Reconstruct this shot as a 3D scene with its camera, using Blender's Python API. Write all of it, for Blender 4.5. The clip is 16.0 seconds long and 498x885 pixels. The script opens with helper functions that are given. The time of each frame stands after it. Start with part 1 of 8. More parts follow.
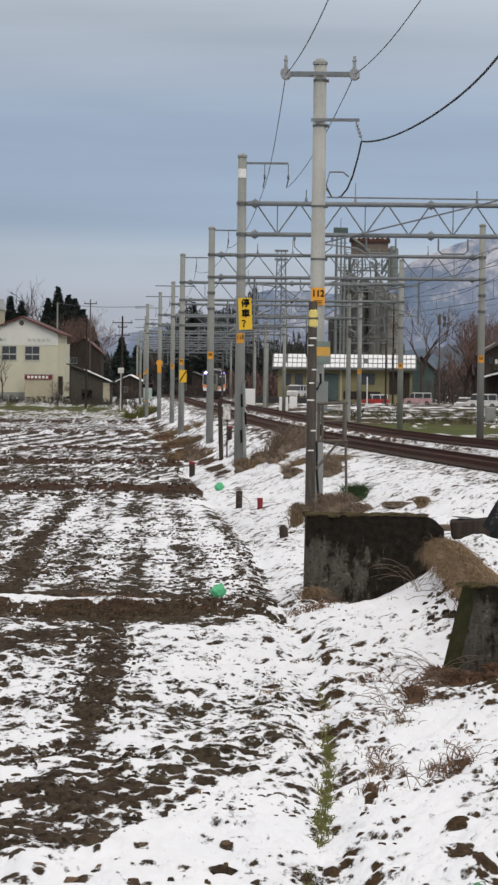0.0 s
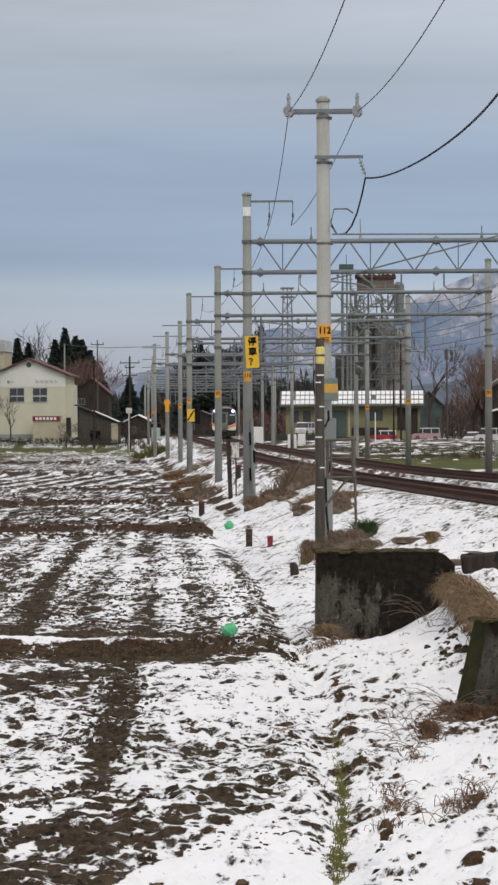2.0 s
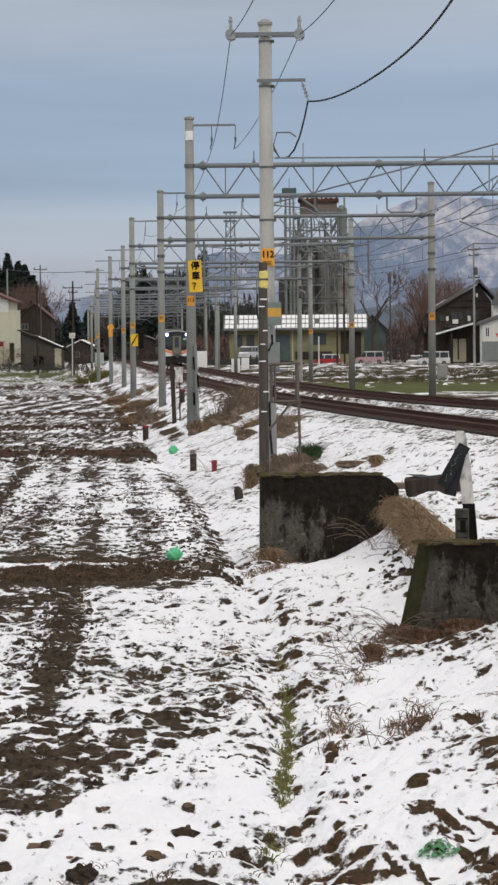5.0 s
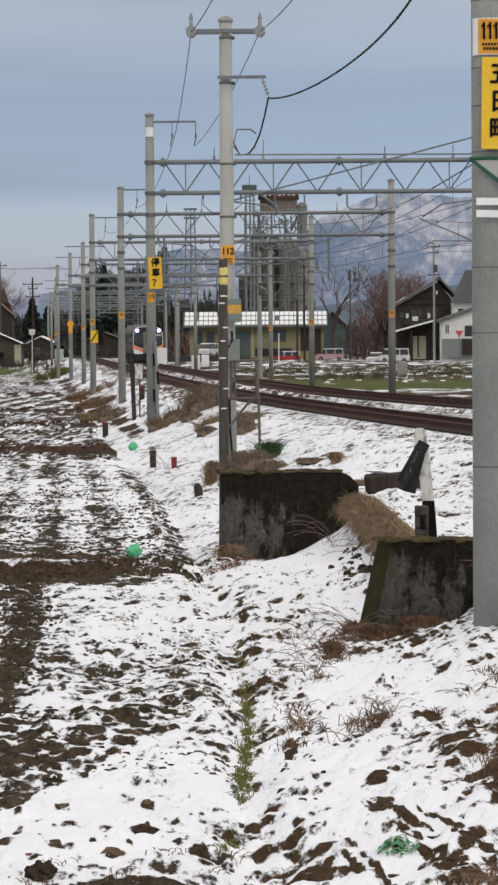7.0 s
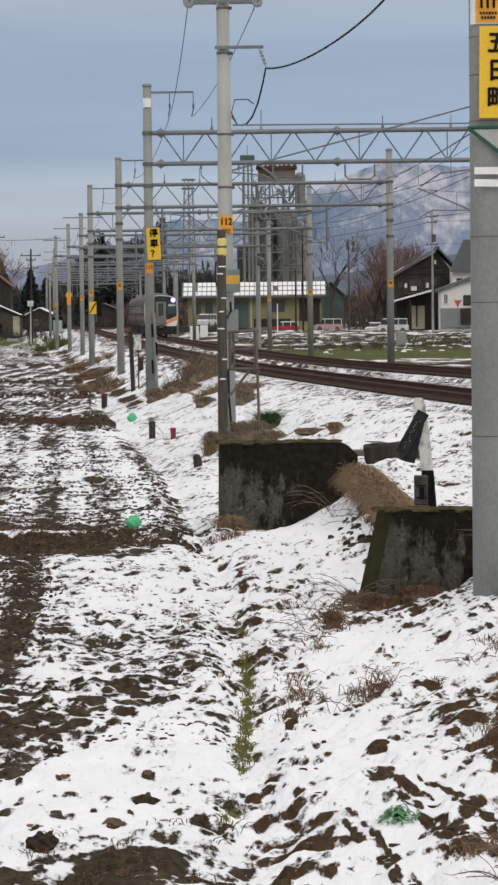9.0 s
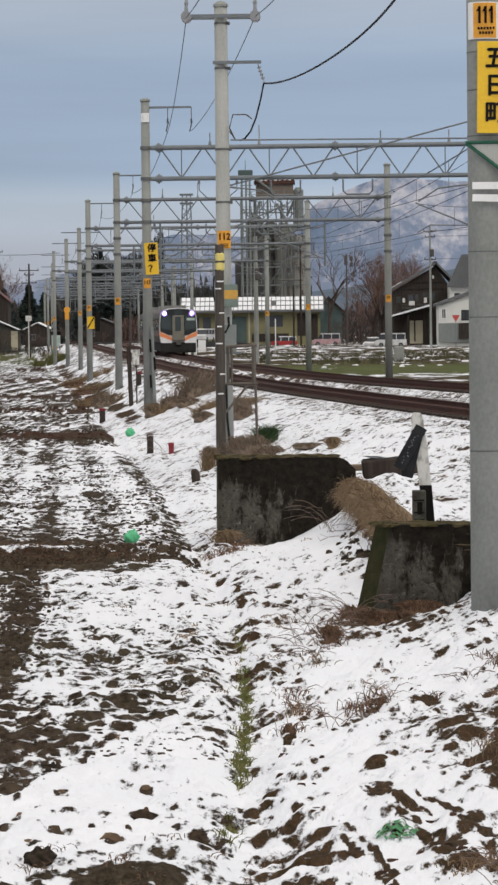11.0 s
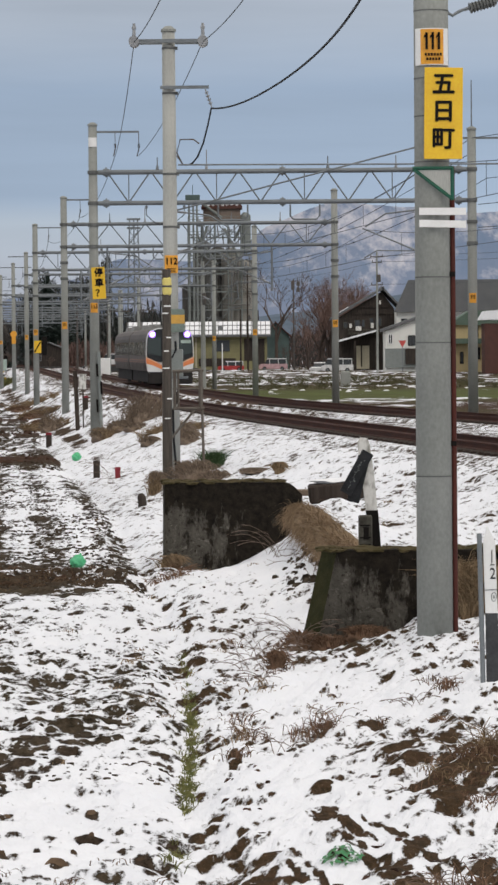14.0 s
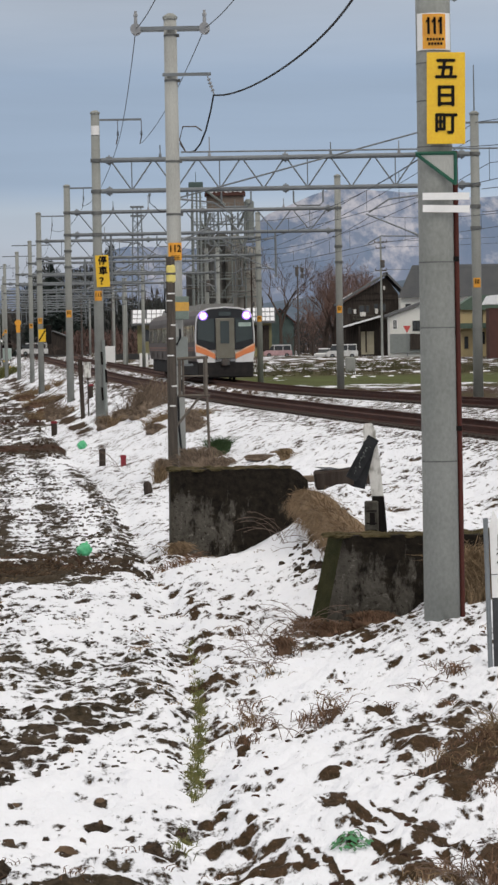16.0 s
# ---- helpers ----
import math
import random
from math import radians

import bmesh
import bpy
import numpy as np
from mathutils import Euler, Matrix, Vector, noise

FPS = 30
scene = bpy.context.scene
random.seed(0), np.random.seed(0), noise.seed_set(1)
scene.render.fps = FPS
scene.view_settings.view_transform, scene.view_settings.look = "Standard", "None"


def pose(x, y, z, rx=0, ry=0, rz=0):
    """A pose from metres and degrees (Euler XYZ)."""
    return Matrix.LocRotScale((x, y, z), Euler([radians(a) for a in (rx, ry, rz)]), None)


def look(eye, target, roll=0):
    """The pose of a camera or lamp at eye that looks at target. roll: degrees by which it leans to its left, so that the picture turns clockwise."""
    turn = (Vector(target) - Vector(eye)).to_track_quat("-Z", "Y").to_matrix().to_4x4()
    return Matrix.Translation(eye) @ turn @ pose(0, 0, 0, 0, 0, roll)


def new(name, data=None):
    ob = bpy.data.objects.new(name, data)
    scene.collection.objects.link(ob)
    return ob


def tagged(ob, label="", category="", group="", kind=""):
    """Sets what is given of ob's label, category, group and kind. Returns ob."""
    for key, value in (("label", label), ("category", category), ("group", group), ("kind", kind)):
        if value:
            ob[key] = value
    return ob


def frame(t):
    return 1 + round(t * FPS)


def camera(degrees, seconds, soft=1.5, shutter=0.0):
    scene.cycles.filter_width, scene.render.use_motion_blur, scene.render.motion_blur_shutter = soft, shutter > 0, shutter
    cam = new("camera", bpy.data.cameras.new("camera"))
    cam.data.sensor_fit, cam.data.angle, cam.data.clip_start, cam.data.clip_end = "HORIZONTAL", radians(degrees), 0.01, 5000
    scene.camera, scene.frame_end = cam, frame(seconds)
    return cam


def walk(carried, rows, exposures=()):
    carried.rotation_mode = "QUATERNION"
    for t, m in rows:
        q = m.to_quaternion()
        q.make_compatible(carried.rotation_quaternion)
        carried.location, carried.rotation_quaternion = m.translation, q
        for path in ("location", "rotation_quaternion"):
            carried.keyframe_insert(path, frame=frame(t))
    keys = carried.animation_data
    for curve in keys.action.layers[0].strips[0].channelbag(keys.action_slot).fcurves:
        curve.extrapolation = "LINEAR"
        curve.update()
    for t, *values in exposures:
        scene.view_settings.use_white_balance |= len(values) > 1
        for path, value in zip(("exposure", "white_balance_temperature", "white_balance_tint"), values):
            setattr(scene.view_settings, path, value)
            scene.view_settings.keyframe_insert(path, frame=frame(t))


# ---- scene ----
from mathutils import geometry

# camera: held by hand on the level crossing, 1.8 m above the rails, long lens
cam = camera(9.004, 16.0, soft=2.6)
EYE = (0.0, 0.0, 1.8)
# seconds, yaw, pitch, roll
AIM = [
    (0, 2.523, -0.985, -0.690),
    (0.5, 2.636, -0.835, -1.059),
    (1, 3.082, -1.735, -0.540),
    (1.5, 2.887, -1.525, 0.095),
    (2, 2.671, -0.295, 0.277),
    (2.5, 2.345, 0.216, 0.204),
    (3, 2.283, 0.019, 0.221),
    (3.5, 2.329, -0.257, 0.252),
    (4, 2.261, -0.378, 0.208),
    (4.5, 2.178, -0.715, 0.273),
    (5, 1.649, -1.673, 0.550),
    (5.2, 1.426, -1.680, 0.665),
    (7.3, 0.912, -1.767, 0.425),
    (7.5, 1.115, -1.827, 0.429),
    (8, 1.450, -1.776, 0.574),
    (8.5, 1.097, -1.892, 0.576),
    (9, 0.899, -2.271, 0.691),
    (9.2, 0.822, -2.336, 0.696),
    (11.3, 0.877, -1.835, 0.703),
    (11.5, 0.979, -1.679, 0.824),
    (12, 1.039, -1.219, 0.989),
    (12.5, 0.901, -1.559, 0.849),
    (13, 0.362, -1.729, 0.638),
    (13.5, -0.209, -1.400, 0.491),
    (14, -0.099, -1.564, 0.514),
    (14.5, 0.001, -1.625, 0.673),
    (15, 0.116, -1.631, 0.827),
    (15.5, 0.094, -1.715, 0.989),
    (16, -0.016, -1.803, 1.031),
]
walk(cam, [(t, pose(*EYE, 90 + p, r, y)) for t, y, p, r in AIM], exposures=[(0, 0.0), (16, 0.0)])

# ---- light ----
world = bpy.data.worlds.new("overcast")
scene.world = world
world.use_nodes = True
wn, wl = world.node_tree.nodes, world.node_tree.links
wn.clear()


def wnode(kind, **values):
    n = wn.new(kind)
    for k, v in values.items():
        n.inputs[k].default_value = v
    return n


sky = wn.new("ShaderNodeTexSky")
sky.sky_type, sky.sun_disc = "NISHITA", False
sky.sun_elevation, sky.sun_rotation = radians(32), radians(150)
sky.air_density, sky.dust_density = 1.0, 2.0
coord = wn.new("ShaderNodeTexCoord")
stretch = wnode("ShaderNodeMapping", Scale=(3.0, 3.0, 26.0))
cloud = wnode("ShaderNodeTexNoise", Scale=1.15, Detail=6.0, Roughness=0.52, Distortion=0.35)
up = wn.new("ShaderNodeSeparateXYZ")
sway = wn.new("ShaderNodeMath")
sway.operation, sway.inputs[1].default_value = "MULTIPLY_ADD", 0.016
ramp = wn.new("ShaderNodeValToRGB")
layers = ramp.color_ramp
layers.elements[0].position, layers.elements[0].color = 0.04, (0.46, 0.49, 0.57, 1)
layers.elements[1].position, layers.elements[1].color = 0.56, (0.50, 0.545, 0.62, 1)
for place, shade in ((0.140, (0.455, 0.495, 0.57, 1)), (0.208, (0.44, 0.51, 0.60, 1)), (0.242, (0.325, 0.412, 0.540, 1)), (0.37, (0.325, 0.412, 0.545, 1)), (0.45, (0.42, 0.48, 0.575, 1))):
    e = layers.elements.new(place)
    e.color = shade
lift = wnode("ShaderNodeMapRange")
lift.inputs["From Max"].default_value = 0.25
puff = wnode("ShaderNodeMapRange")
puff.inputs["From Min"].default_value, puff.inputs["From Max"].default_value = 0.3, 0.7
puff.inputs["To Min"].default_value, puff.inputs["To Max"].default_value = 0.88, 1.13
veil = wn.new("ShaderNodeMixRGB")
veil.blend_type, veil.inputs[0].default_value = "MULTIPLY", 1.0
tint = wn.new("ShaderNodeMixRGB")
tint.inputs[0].default_value = 0.95
dim = wn.new("ShaderNodeMixRGB")
dim.blend_type = "MULTIPLY"
dim.inputs[0].default_value, dim.inputs[2].default_value = 1.0, (0.09, 0.09, 0.09, 1)
back = wnode("ShaderNodeBackground", Strength=1.0)
wout = wn.new("ShaderNodeOutputWorld")
wl.new(coord.outputs["Generated"], stretch.inputs[0])
wl.new(stretch.outputs[0], cloud.inputs["Vector"])
wl.new(coord.outputs["Generated"], up.inputs[0])
wl.new(cloud.outputs["Fac"], sway.inputs[0])
wl.new(up.outputs["Z"], sway.inputs[2])
wl.new(sway.outputs[0], lift.inputs["Value"])
wl.new(lift.outputs[0], ramp.inputs[0])
wl.new(cloud.outputs["Fac"], puff.inputs["Value"])
wl.new(ramp.outputs[0], veil.inputs[1])
# the sky is paler towards the sun's side
side = wnode("ShaderNodeMapRange")
for k, v in (("From Min", -0.14), ("From Max", 0.14), ("To Min", 0.93), ("To Max", 1.10)):
    side.inputs[k].default_value = v
wl.new(up.outputs["X"], side.inputs["Value"])
paler = wn.new("ShaderNodeMath")
paler.operation = "MULTIPLY"
wl.new(puff.outputs[0], paler.inputs[0])
wl.new(side.outputs[0], paler.inputs[1])
wl.new(paler.outputs[0], veil.inputs[2])
wl.new(sky.outputs[0], dim.inputs[1])
wl.new(dim.outputs[0], tint.inputs[1])
wl.new(veil.outputs[0], tint.inputs[2])
# an overcast sky is brightest and whitest overhead
height = wn.new("ShaderNodeSeparateXYZ")
rise = wnode("ShaderNodeMapRange")
rise.inputs["From Min"].default_value, rise.inputs["From Max"].default_value = 0.16, 0.75
zenith = wn.new("ShaderNodeMixRGB")
zenith.inputs[2].default_value = (1.08, 1.02, 0.96, 1)
wl.new(coord.outputs["Generated"], height.inputs[0])
wl.new(height.outputs["Z"], rise.inputs["Value"])
wl.new(rise.outputs[0], zenith.inputs[0])
wl.new(tint.outputs[0], zenith.inputs[1])
wl.new(zenith.outputs[0], back.inputs[0])
wl.new(back.outputs[0], wout.inputs[0])

sun_data = bpy.data.lights.new("sun", "SUN")
sun_data.energy, sun_data.angle, sun_data.color = 0.85, radians(25), (1.0, 0.935, 0.845)
sun = new("sun", sun_data)
sun.matrix_world = look((30, -60, 60), (0, 0, 0))

# ---- materials ----


def material(name, color, rough=0.7, metal=0.0, second=None, scale=3.0, amount=0.6, fine=40.0, bump=0.15, detail=5.0, stretch=(1, 1, 1), per_object=0.0, distance=0.02, island=0.0, ramp=(0.36, 0.66), broken=0.5):
    """A surface with variation at two scales: large stains towards the second colour and fine grain with relief."""
    m = bpy.data.materials.new(name)
    m.use_nodes = True
    n, l = m.node_tree.nodes, m.node_tree.links
    b = n["Principled BSDF"]
    b.inputs["Roughness"].default_value, b.inputs["Metallic"].default_value = rough, metal
    b.inputs["Specular IOR Level"].default_value = 0.5 if rough < 0.6 else 0.12
    second = second or tuple(c * 0.6 for c in color)
    tc = n.new("ShaderNodeTexCoord")
    mp = n.new("ShaderNodeMapping")
    mp.inputs["Scale"].default_value = stretch
    l.new(tc.outputs["Object"], mp.inputs[0])
    big, small = n.new("ShaderNodeTexNoise"), n.new("ShaderNodeTexNoise")
    big.inputs["Scale"].default_value, big.inputs["Detail"].default_value, big.inputs["Roughness"].default_value = scale, detail, broken
    small.inputs["Scale"].default_value, small.inputs["Detail"].default_value = fine, 3.0
    for t in (big, small):
        l.new(mp.outputs[0], t.inputs["Vector"])
    r = n.new("ShaderNodeValToRGB")
    r.color_ramp.elements[0].position, r.color_ramp.elements[1].position = ramp
    l.new(big.outputs["Fac"], r.inputs[0])
    sc = n.new("ShaderNodeMath")
    sc.operation = "MULTIPLY"
    sc.inputs[1].default_value = amount
    l.new(r.outputs[0], sc.inputs[0])
    mix = n.new("ShaderNodeMixRGB")
    mix.inputs[1].default_value, mix.inputs[2].default_value = (*color, 1), (*second, 1)
    l.new(sc.outputs[0], mix.inputs[0])
    grain = n.new("ShaderNodeMixRGB")
    grain.blend_type = "OVERLAY"
    grain.inputs[0].default_value = 0.25
    l.new(mix.outputs[0], grain.inputs[1])
    l.new(small.outputs["Fac"], grain.inputs[2])
    last = grain
    if per_object or island:
        info = n.new("ShaderNodeNewGeometry" if island else "ShaderNodeObjectInfo")
        per_object = per_object or island
        hsv = n.new("ShaderNodeHueSaturation")
        ma = n.new("ShaderNodeMapRange")
        ma.inputs["To Min"].default_value, ma.inputs["To Max"].default_value = 1 - per_object, 1 + per_object
        l.new(info.outputs["Random Per Island" if island else "Random"], ma.inputs["Value"])
        l.new(ma.outputs[0], hsv.inputs["Value"])
        l.new(grain.outputs[0], hsv.inputs["Color"])
        last = hsv
    l.new(last.outputs[0], b.inputs["Base Color"])
    if bump:
        bp = n.new("ShaderNodeBump")
        bp.inputs["Strength"].default_value, bp.inputs["Distance"].default_value = bump, distance
        l.new(small.outputs["Fac"], bp.inputs["Height"])
        l.new(bp.outputs[0], b.inputs["Normal"])
    return m


def glowing(name, color, strength):
    m = bpy.data.materials.new(name)
    m.use_nodes = True
    b = m.node_tree.nodes["Principled BSDF"]
    b.inputs["Base Color"].default_value = (*color, 1)
    b.inputs["Emission Color"].default_value, b.inputs["Emission Strength"].default_value = (*color, 1), strength
    return m


CONCRETE = material("pole_concrete", (0.300, 0.309, 0.290), 0.85, second=(0.215, 0.225, 0.209), scale=1.0, fine=22, stretch=(1.4, 1.4, 1.0), amount=0.7, bump=0.05, detail=8)
CONCRETE_PALE = material("bright_pole_concrete", (0.43, 0.435, 0.41), 0.85, second=(0.32, 0.325, 0.305), scale=1.0, fine=25, stretch=(3, 3, 0.5), amount=0.8)
STEEL = material("galvanised_steel", (0.21, 0.228, 0.24), 0.6, 0.4, second=(0.15, 0.165, 0.175), scale=2.0, fine=60)
STEEL_DARK = material("weathered_steel", (0.10, 0.10, 0.10), 0.6, 0.5, second=(0.15, 0.11, 0.08), scale=3.0)
BAND = material("pole_band_steel", (0.17, 0.175, 0.17), 0.6, 0.4)
RUST = material("rusty_rail", (0.062, 0.028, 0.021), 0.7, 0.2, second=(0.10, 0.042, 0.028), scale=1.5)
PIPE = material("red_brown_pipe", (0.085, 0.026, 0.020), 0.6, second=(0.05, 0.02, 0.018))
INSULATOR = material("insulator_porcelain", (0.30, 0.31, 0.32), 0.4, second=(0.18, 0.18, 0.19))
CABLE = material("black_cable", (0.02, 0.021, 0.023), 0.7, amount=0.1, bump=0)
WIRE = material("overhead_wire", (0.09, 0.1, 0.11), 0.7, 0.3, amount=0.1, bump=0)
YELLOW = material("yellow_sign_paint", (0.80, 0.50, 0.02), 0.45, second=(0.72, 0.42, 0.02), scale=5, amount=0.5, bump=0.05)
ORANGE = material("orange_plate_paint", (0.78, 0.36, 0.03), 0.5, second=(0.62, 0.26, 0.03), scale=8, amount=0.6, bump=0.05)
WHITE = material("white_paint", (0.80, 0.80, 0.79), 0.5, second=(0.70, 0.69, 0.67), scale=3, amount=0.4, bump=0.05)
BLACK = material("black_paint", (0.012, 0.010, 0.009), 0.8, bump=0.05)
GREEN_TRIM = material("dark_green_enamel", (0.01, 0.10, 0.06), 0.4, bump=0.05)
WALL_MOSS = material("dark_moss", (0.022, 0.024, 0.008), 0.95, second=(0.05, 0.045, 0.018), scale=7, fine=50, bump=0.8)
WALL_TOP = material("moss_and_straw", (0.045, 0.038, 0.016), 0.95, second=(0.13, 0.10, 0.055), scale=6, fine=50, bump=0.8)
WOOD_DARK = material("dark_creosoted_timber", (0.035, 0.027, 0.023), 0.85, second=(0.075, 0.06, 0.05), scale=2, fine=18, stretch=(6, 6, 0.6))
STRAW = material("dead_straw", (0.23, 0.165, 0.10), 0.9, second=(0.11, 0.075, 0.045), scale=9, fine=60, island=0.45)
STRAW_RED = material("red_brown_dead_grass", (0.155, 0.095, 0.062), 0.9, second=(0.08, 0.05, 0.034), scale=9, fine=60, island=0.5)
LEAF = material("green_weed", (0.105, 0.118, 0.040), 0.7, second=(0.20, 0.17, 0.07), scale=9, fine=60, island=0.4)
SOIL = material("dark_soil_clod", (0.038, 0.029, 0.021), 0.95, second=(0.078, 0.060, 0.043), scale=3, fine=50, bump=0.5, island=0.5)
SNOW = material("snow_lump", (0.80, 0.81, 0.83), 0.6, second=(0.72, 0.73, 0.76), scale=4, fine=30, bump=0.3)
BAG = material("green_net_bag", (0.06, 0.42, 0.18), 0.55, second=(0.16, 0.58, 0.33), scale=14, fine=80, bump=0.4)
FRAME_RUST = material("rust_stained_angle_steel", (0.15, 0.135, 0.118), 0.75, 0.1, second=(0.09, 0.066, 0.05), scale=3, fine=30)
PALE_YELLOW = material("sun_faded_yellow", (0.72, 0.62, 0.22), 0.6, second=(0.62, 0.50, 0.14), scale=5, amount=0.5, bump=0.05)
BOX_GREEN = material("grey_green_box_paint", (0.19, 0.235, 0.21), 0.6, second=(0.14, 0.17, 0.15), scale=4)
OLIVE_LEAF = material("dull_olive_leaf", (0.06, 0.062, 0.03), 0.8, second=(0.10, 0.085, 0.05), scale=3, fine=30, island=0.4)
SHRUB = material("dark_green_shrub_leaf", (0.035, 0.065, 0.028), 0.7, second=(0.07, 0.10, 0.04), scale=9, fine=60, island=0.4)
SLATE = material("grey_painted_box", (0.22, 0.24, 0.23), 0.5, second=(0.17, 0.19, 0.18))


def wall_material():
    """Old concrete: grey where the face is bare, black with algae over most of it, mottled at the borders."""
    m = bpy.data.materials.new("mossy_black_concrete")
    m.use_nodes = True
    n, l = m.node_tree.nodes, m.node_tree.links
    b = n["Principled BSDF"]
    b.inputs["Roughness"].default_value, b.inputs["Specular IOR Level"].default_value = 0.95, 0.08
    tc = n.new("ShaderNodeTexCoord")

    def cloud(scale, detail, rough, lo, hi):
        t, r = n.new("ShaderNodeTexNoise"), n.new("ShaderNodeMapRange")
        t.inputs["Scale"].default_value, t.inputs["Detail"].default_value, t.inputs["Roughness"].default_value = scale, detail, rough
        r.inputs["From Min"].default_value, r.inputs["From Max"].default_value = lo, hi
        l.new(tc.outputs["Object"], t.inputs["Vector"])
        l.new(t.outputs["Fac"], r.inputs["Value"])
        return r

    def mixed(fac, a, c):
        x = n.new("ShaderNodeMixRGB")
        for i, v in ((0, fac), (1, a), (2, c)):
            if isinstance(v, tuple):
                x.inputs[i].default_value = (*v, 1)
            else:
                l.new(v, x.inputs[i])
        return x

    sep = n.new("ShaderNodeSeparateXYZ")
    l.new(tc.outputs["Object"], sep.inputs[0])
    end = n.new("ShaderNodeMapRange")
    for k, v in (("From Min", 0.25), ("From Max", 1.5), ("To Min", 0.17), ("To Max", -0.02)):
        end.inputs[k].default_value = v
    l.new(sep.outputs["X"], end.inputs["Value"])
    worn = n.new("ShaderNodeTexNoise")
    worn.inputs["Scale"].default_value, worn.inputs["Detail"].default_value, worn.inputs["Roughness"].default_value = 2.6, 10, 0.72
    drip = n.new("ShaderNodeMapping")
    drip.inputs["Scale"].default_value = (1.5, 1.0, 0.6)
    l.new(tc.outputs["Object"], drip.inputs[0])
    l.new(drip.outputs[0], worn.inputs["Vector"])
    total = n.new("ShaderNodeMath")
    l.new(worn.outputs["Fac"], total.inputs[0])
    l.new(end.outputs[0], total.inputs[1])
    face = n.new("ShaderNodeMapRange")
    face.inputs["From Min"].default_value, face.inputs["From Max"].default_value = 0.565, 0.65
    # algae runs down from the wet top edge
    wet = n.new("ShaderNodeMapRange")
    for k, v in (("From Min", 0.75), ("From Max", 1.2), ("To Min", 0.0), ("To Max", 0.2)):
        wet.inputs[k].default_value = v
    l.new(sep.outputs["Z"], wet.inputs["Value"])
    dried = n.new("ShaderNodeMath")
    dried.operation = "SUBTRACT"
    l.new(total.outputs[0], dried.inputs[0])
    l.new(wet.outputs[0], dried.inputs[1])
    l.new(dried.outputs[0], face.inputs["Value"])
    grey = mixed(cloud(5, 8, 0.7, 0.3, 0.7).outputs[0], (0.046, 0.042, 0.035), (0.104, 0.096, 0.082))
    algae = mixed(cloud(9, 6, 0.7, 0.35, 0.7).outputs[0], (0.008, 0.007, 0.006), (0.028, 0.023, 0.017))
    spots = cloud(22, 6, 0.7, 0.58, 0.64)
    base = mixed(face.outputs[0], algae.outputs[0], grey.outputs[0])
    base = mixed(spots.outputs[0], base.outputs[0], (0.02, 0.017, 0.012))
    lichen = cloud(9, 9, 0.8, 0.57, 0.64)
    worn_lichen = n.new("ShaderNodeMath")
    worn_lichen.operation = "MULTIPLY"
    l.new(lichen.outputs[0], worn_lichen.inputs[0])
    l.new(face.outputs[0], worn_lichen.inputs[1])
    base = mixed(worn_lichen.outputs[0], base.outputs[0], (0.20, 0.19, 0.165))
    edge = n.new("ShaderNodeMapRange")
    for k, v in (("From Min", -0.32), ("From Max", 0.06), ("To Min", 0.75), ("To Max", 0.0)):
        edge.inputs[k].default_value = v
    l.new(sep.outputs["X"], edge.inputs["Value"])
    base = mixed(edge.outputs[0], base.outputs[0], (0.035, 0.030, 0.013))
    l.new(base.outputs[0], b.inputs["Base Color"])
    bp, t = n.new("ShaderNodeBump"), n.new("ShaderNodeTexNoise")
    t.inputs["Scale"].default_value, t.inputs["Detail"].default_value = 20, 6
    l.new(tc.outputs["Object"], t.inputs["Vector"])
    l.new(t.outputs["Fac"], bp.inputs["Height"])
    bp.inputs["Strength"].default_value, bp.inputs["Distance"].default_value = 0.8, 0.03
    l.new(bp.outputs[0], b.inputs["Normal"])
    return m


WALL = wall_material()


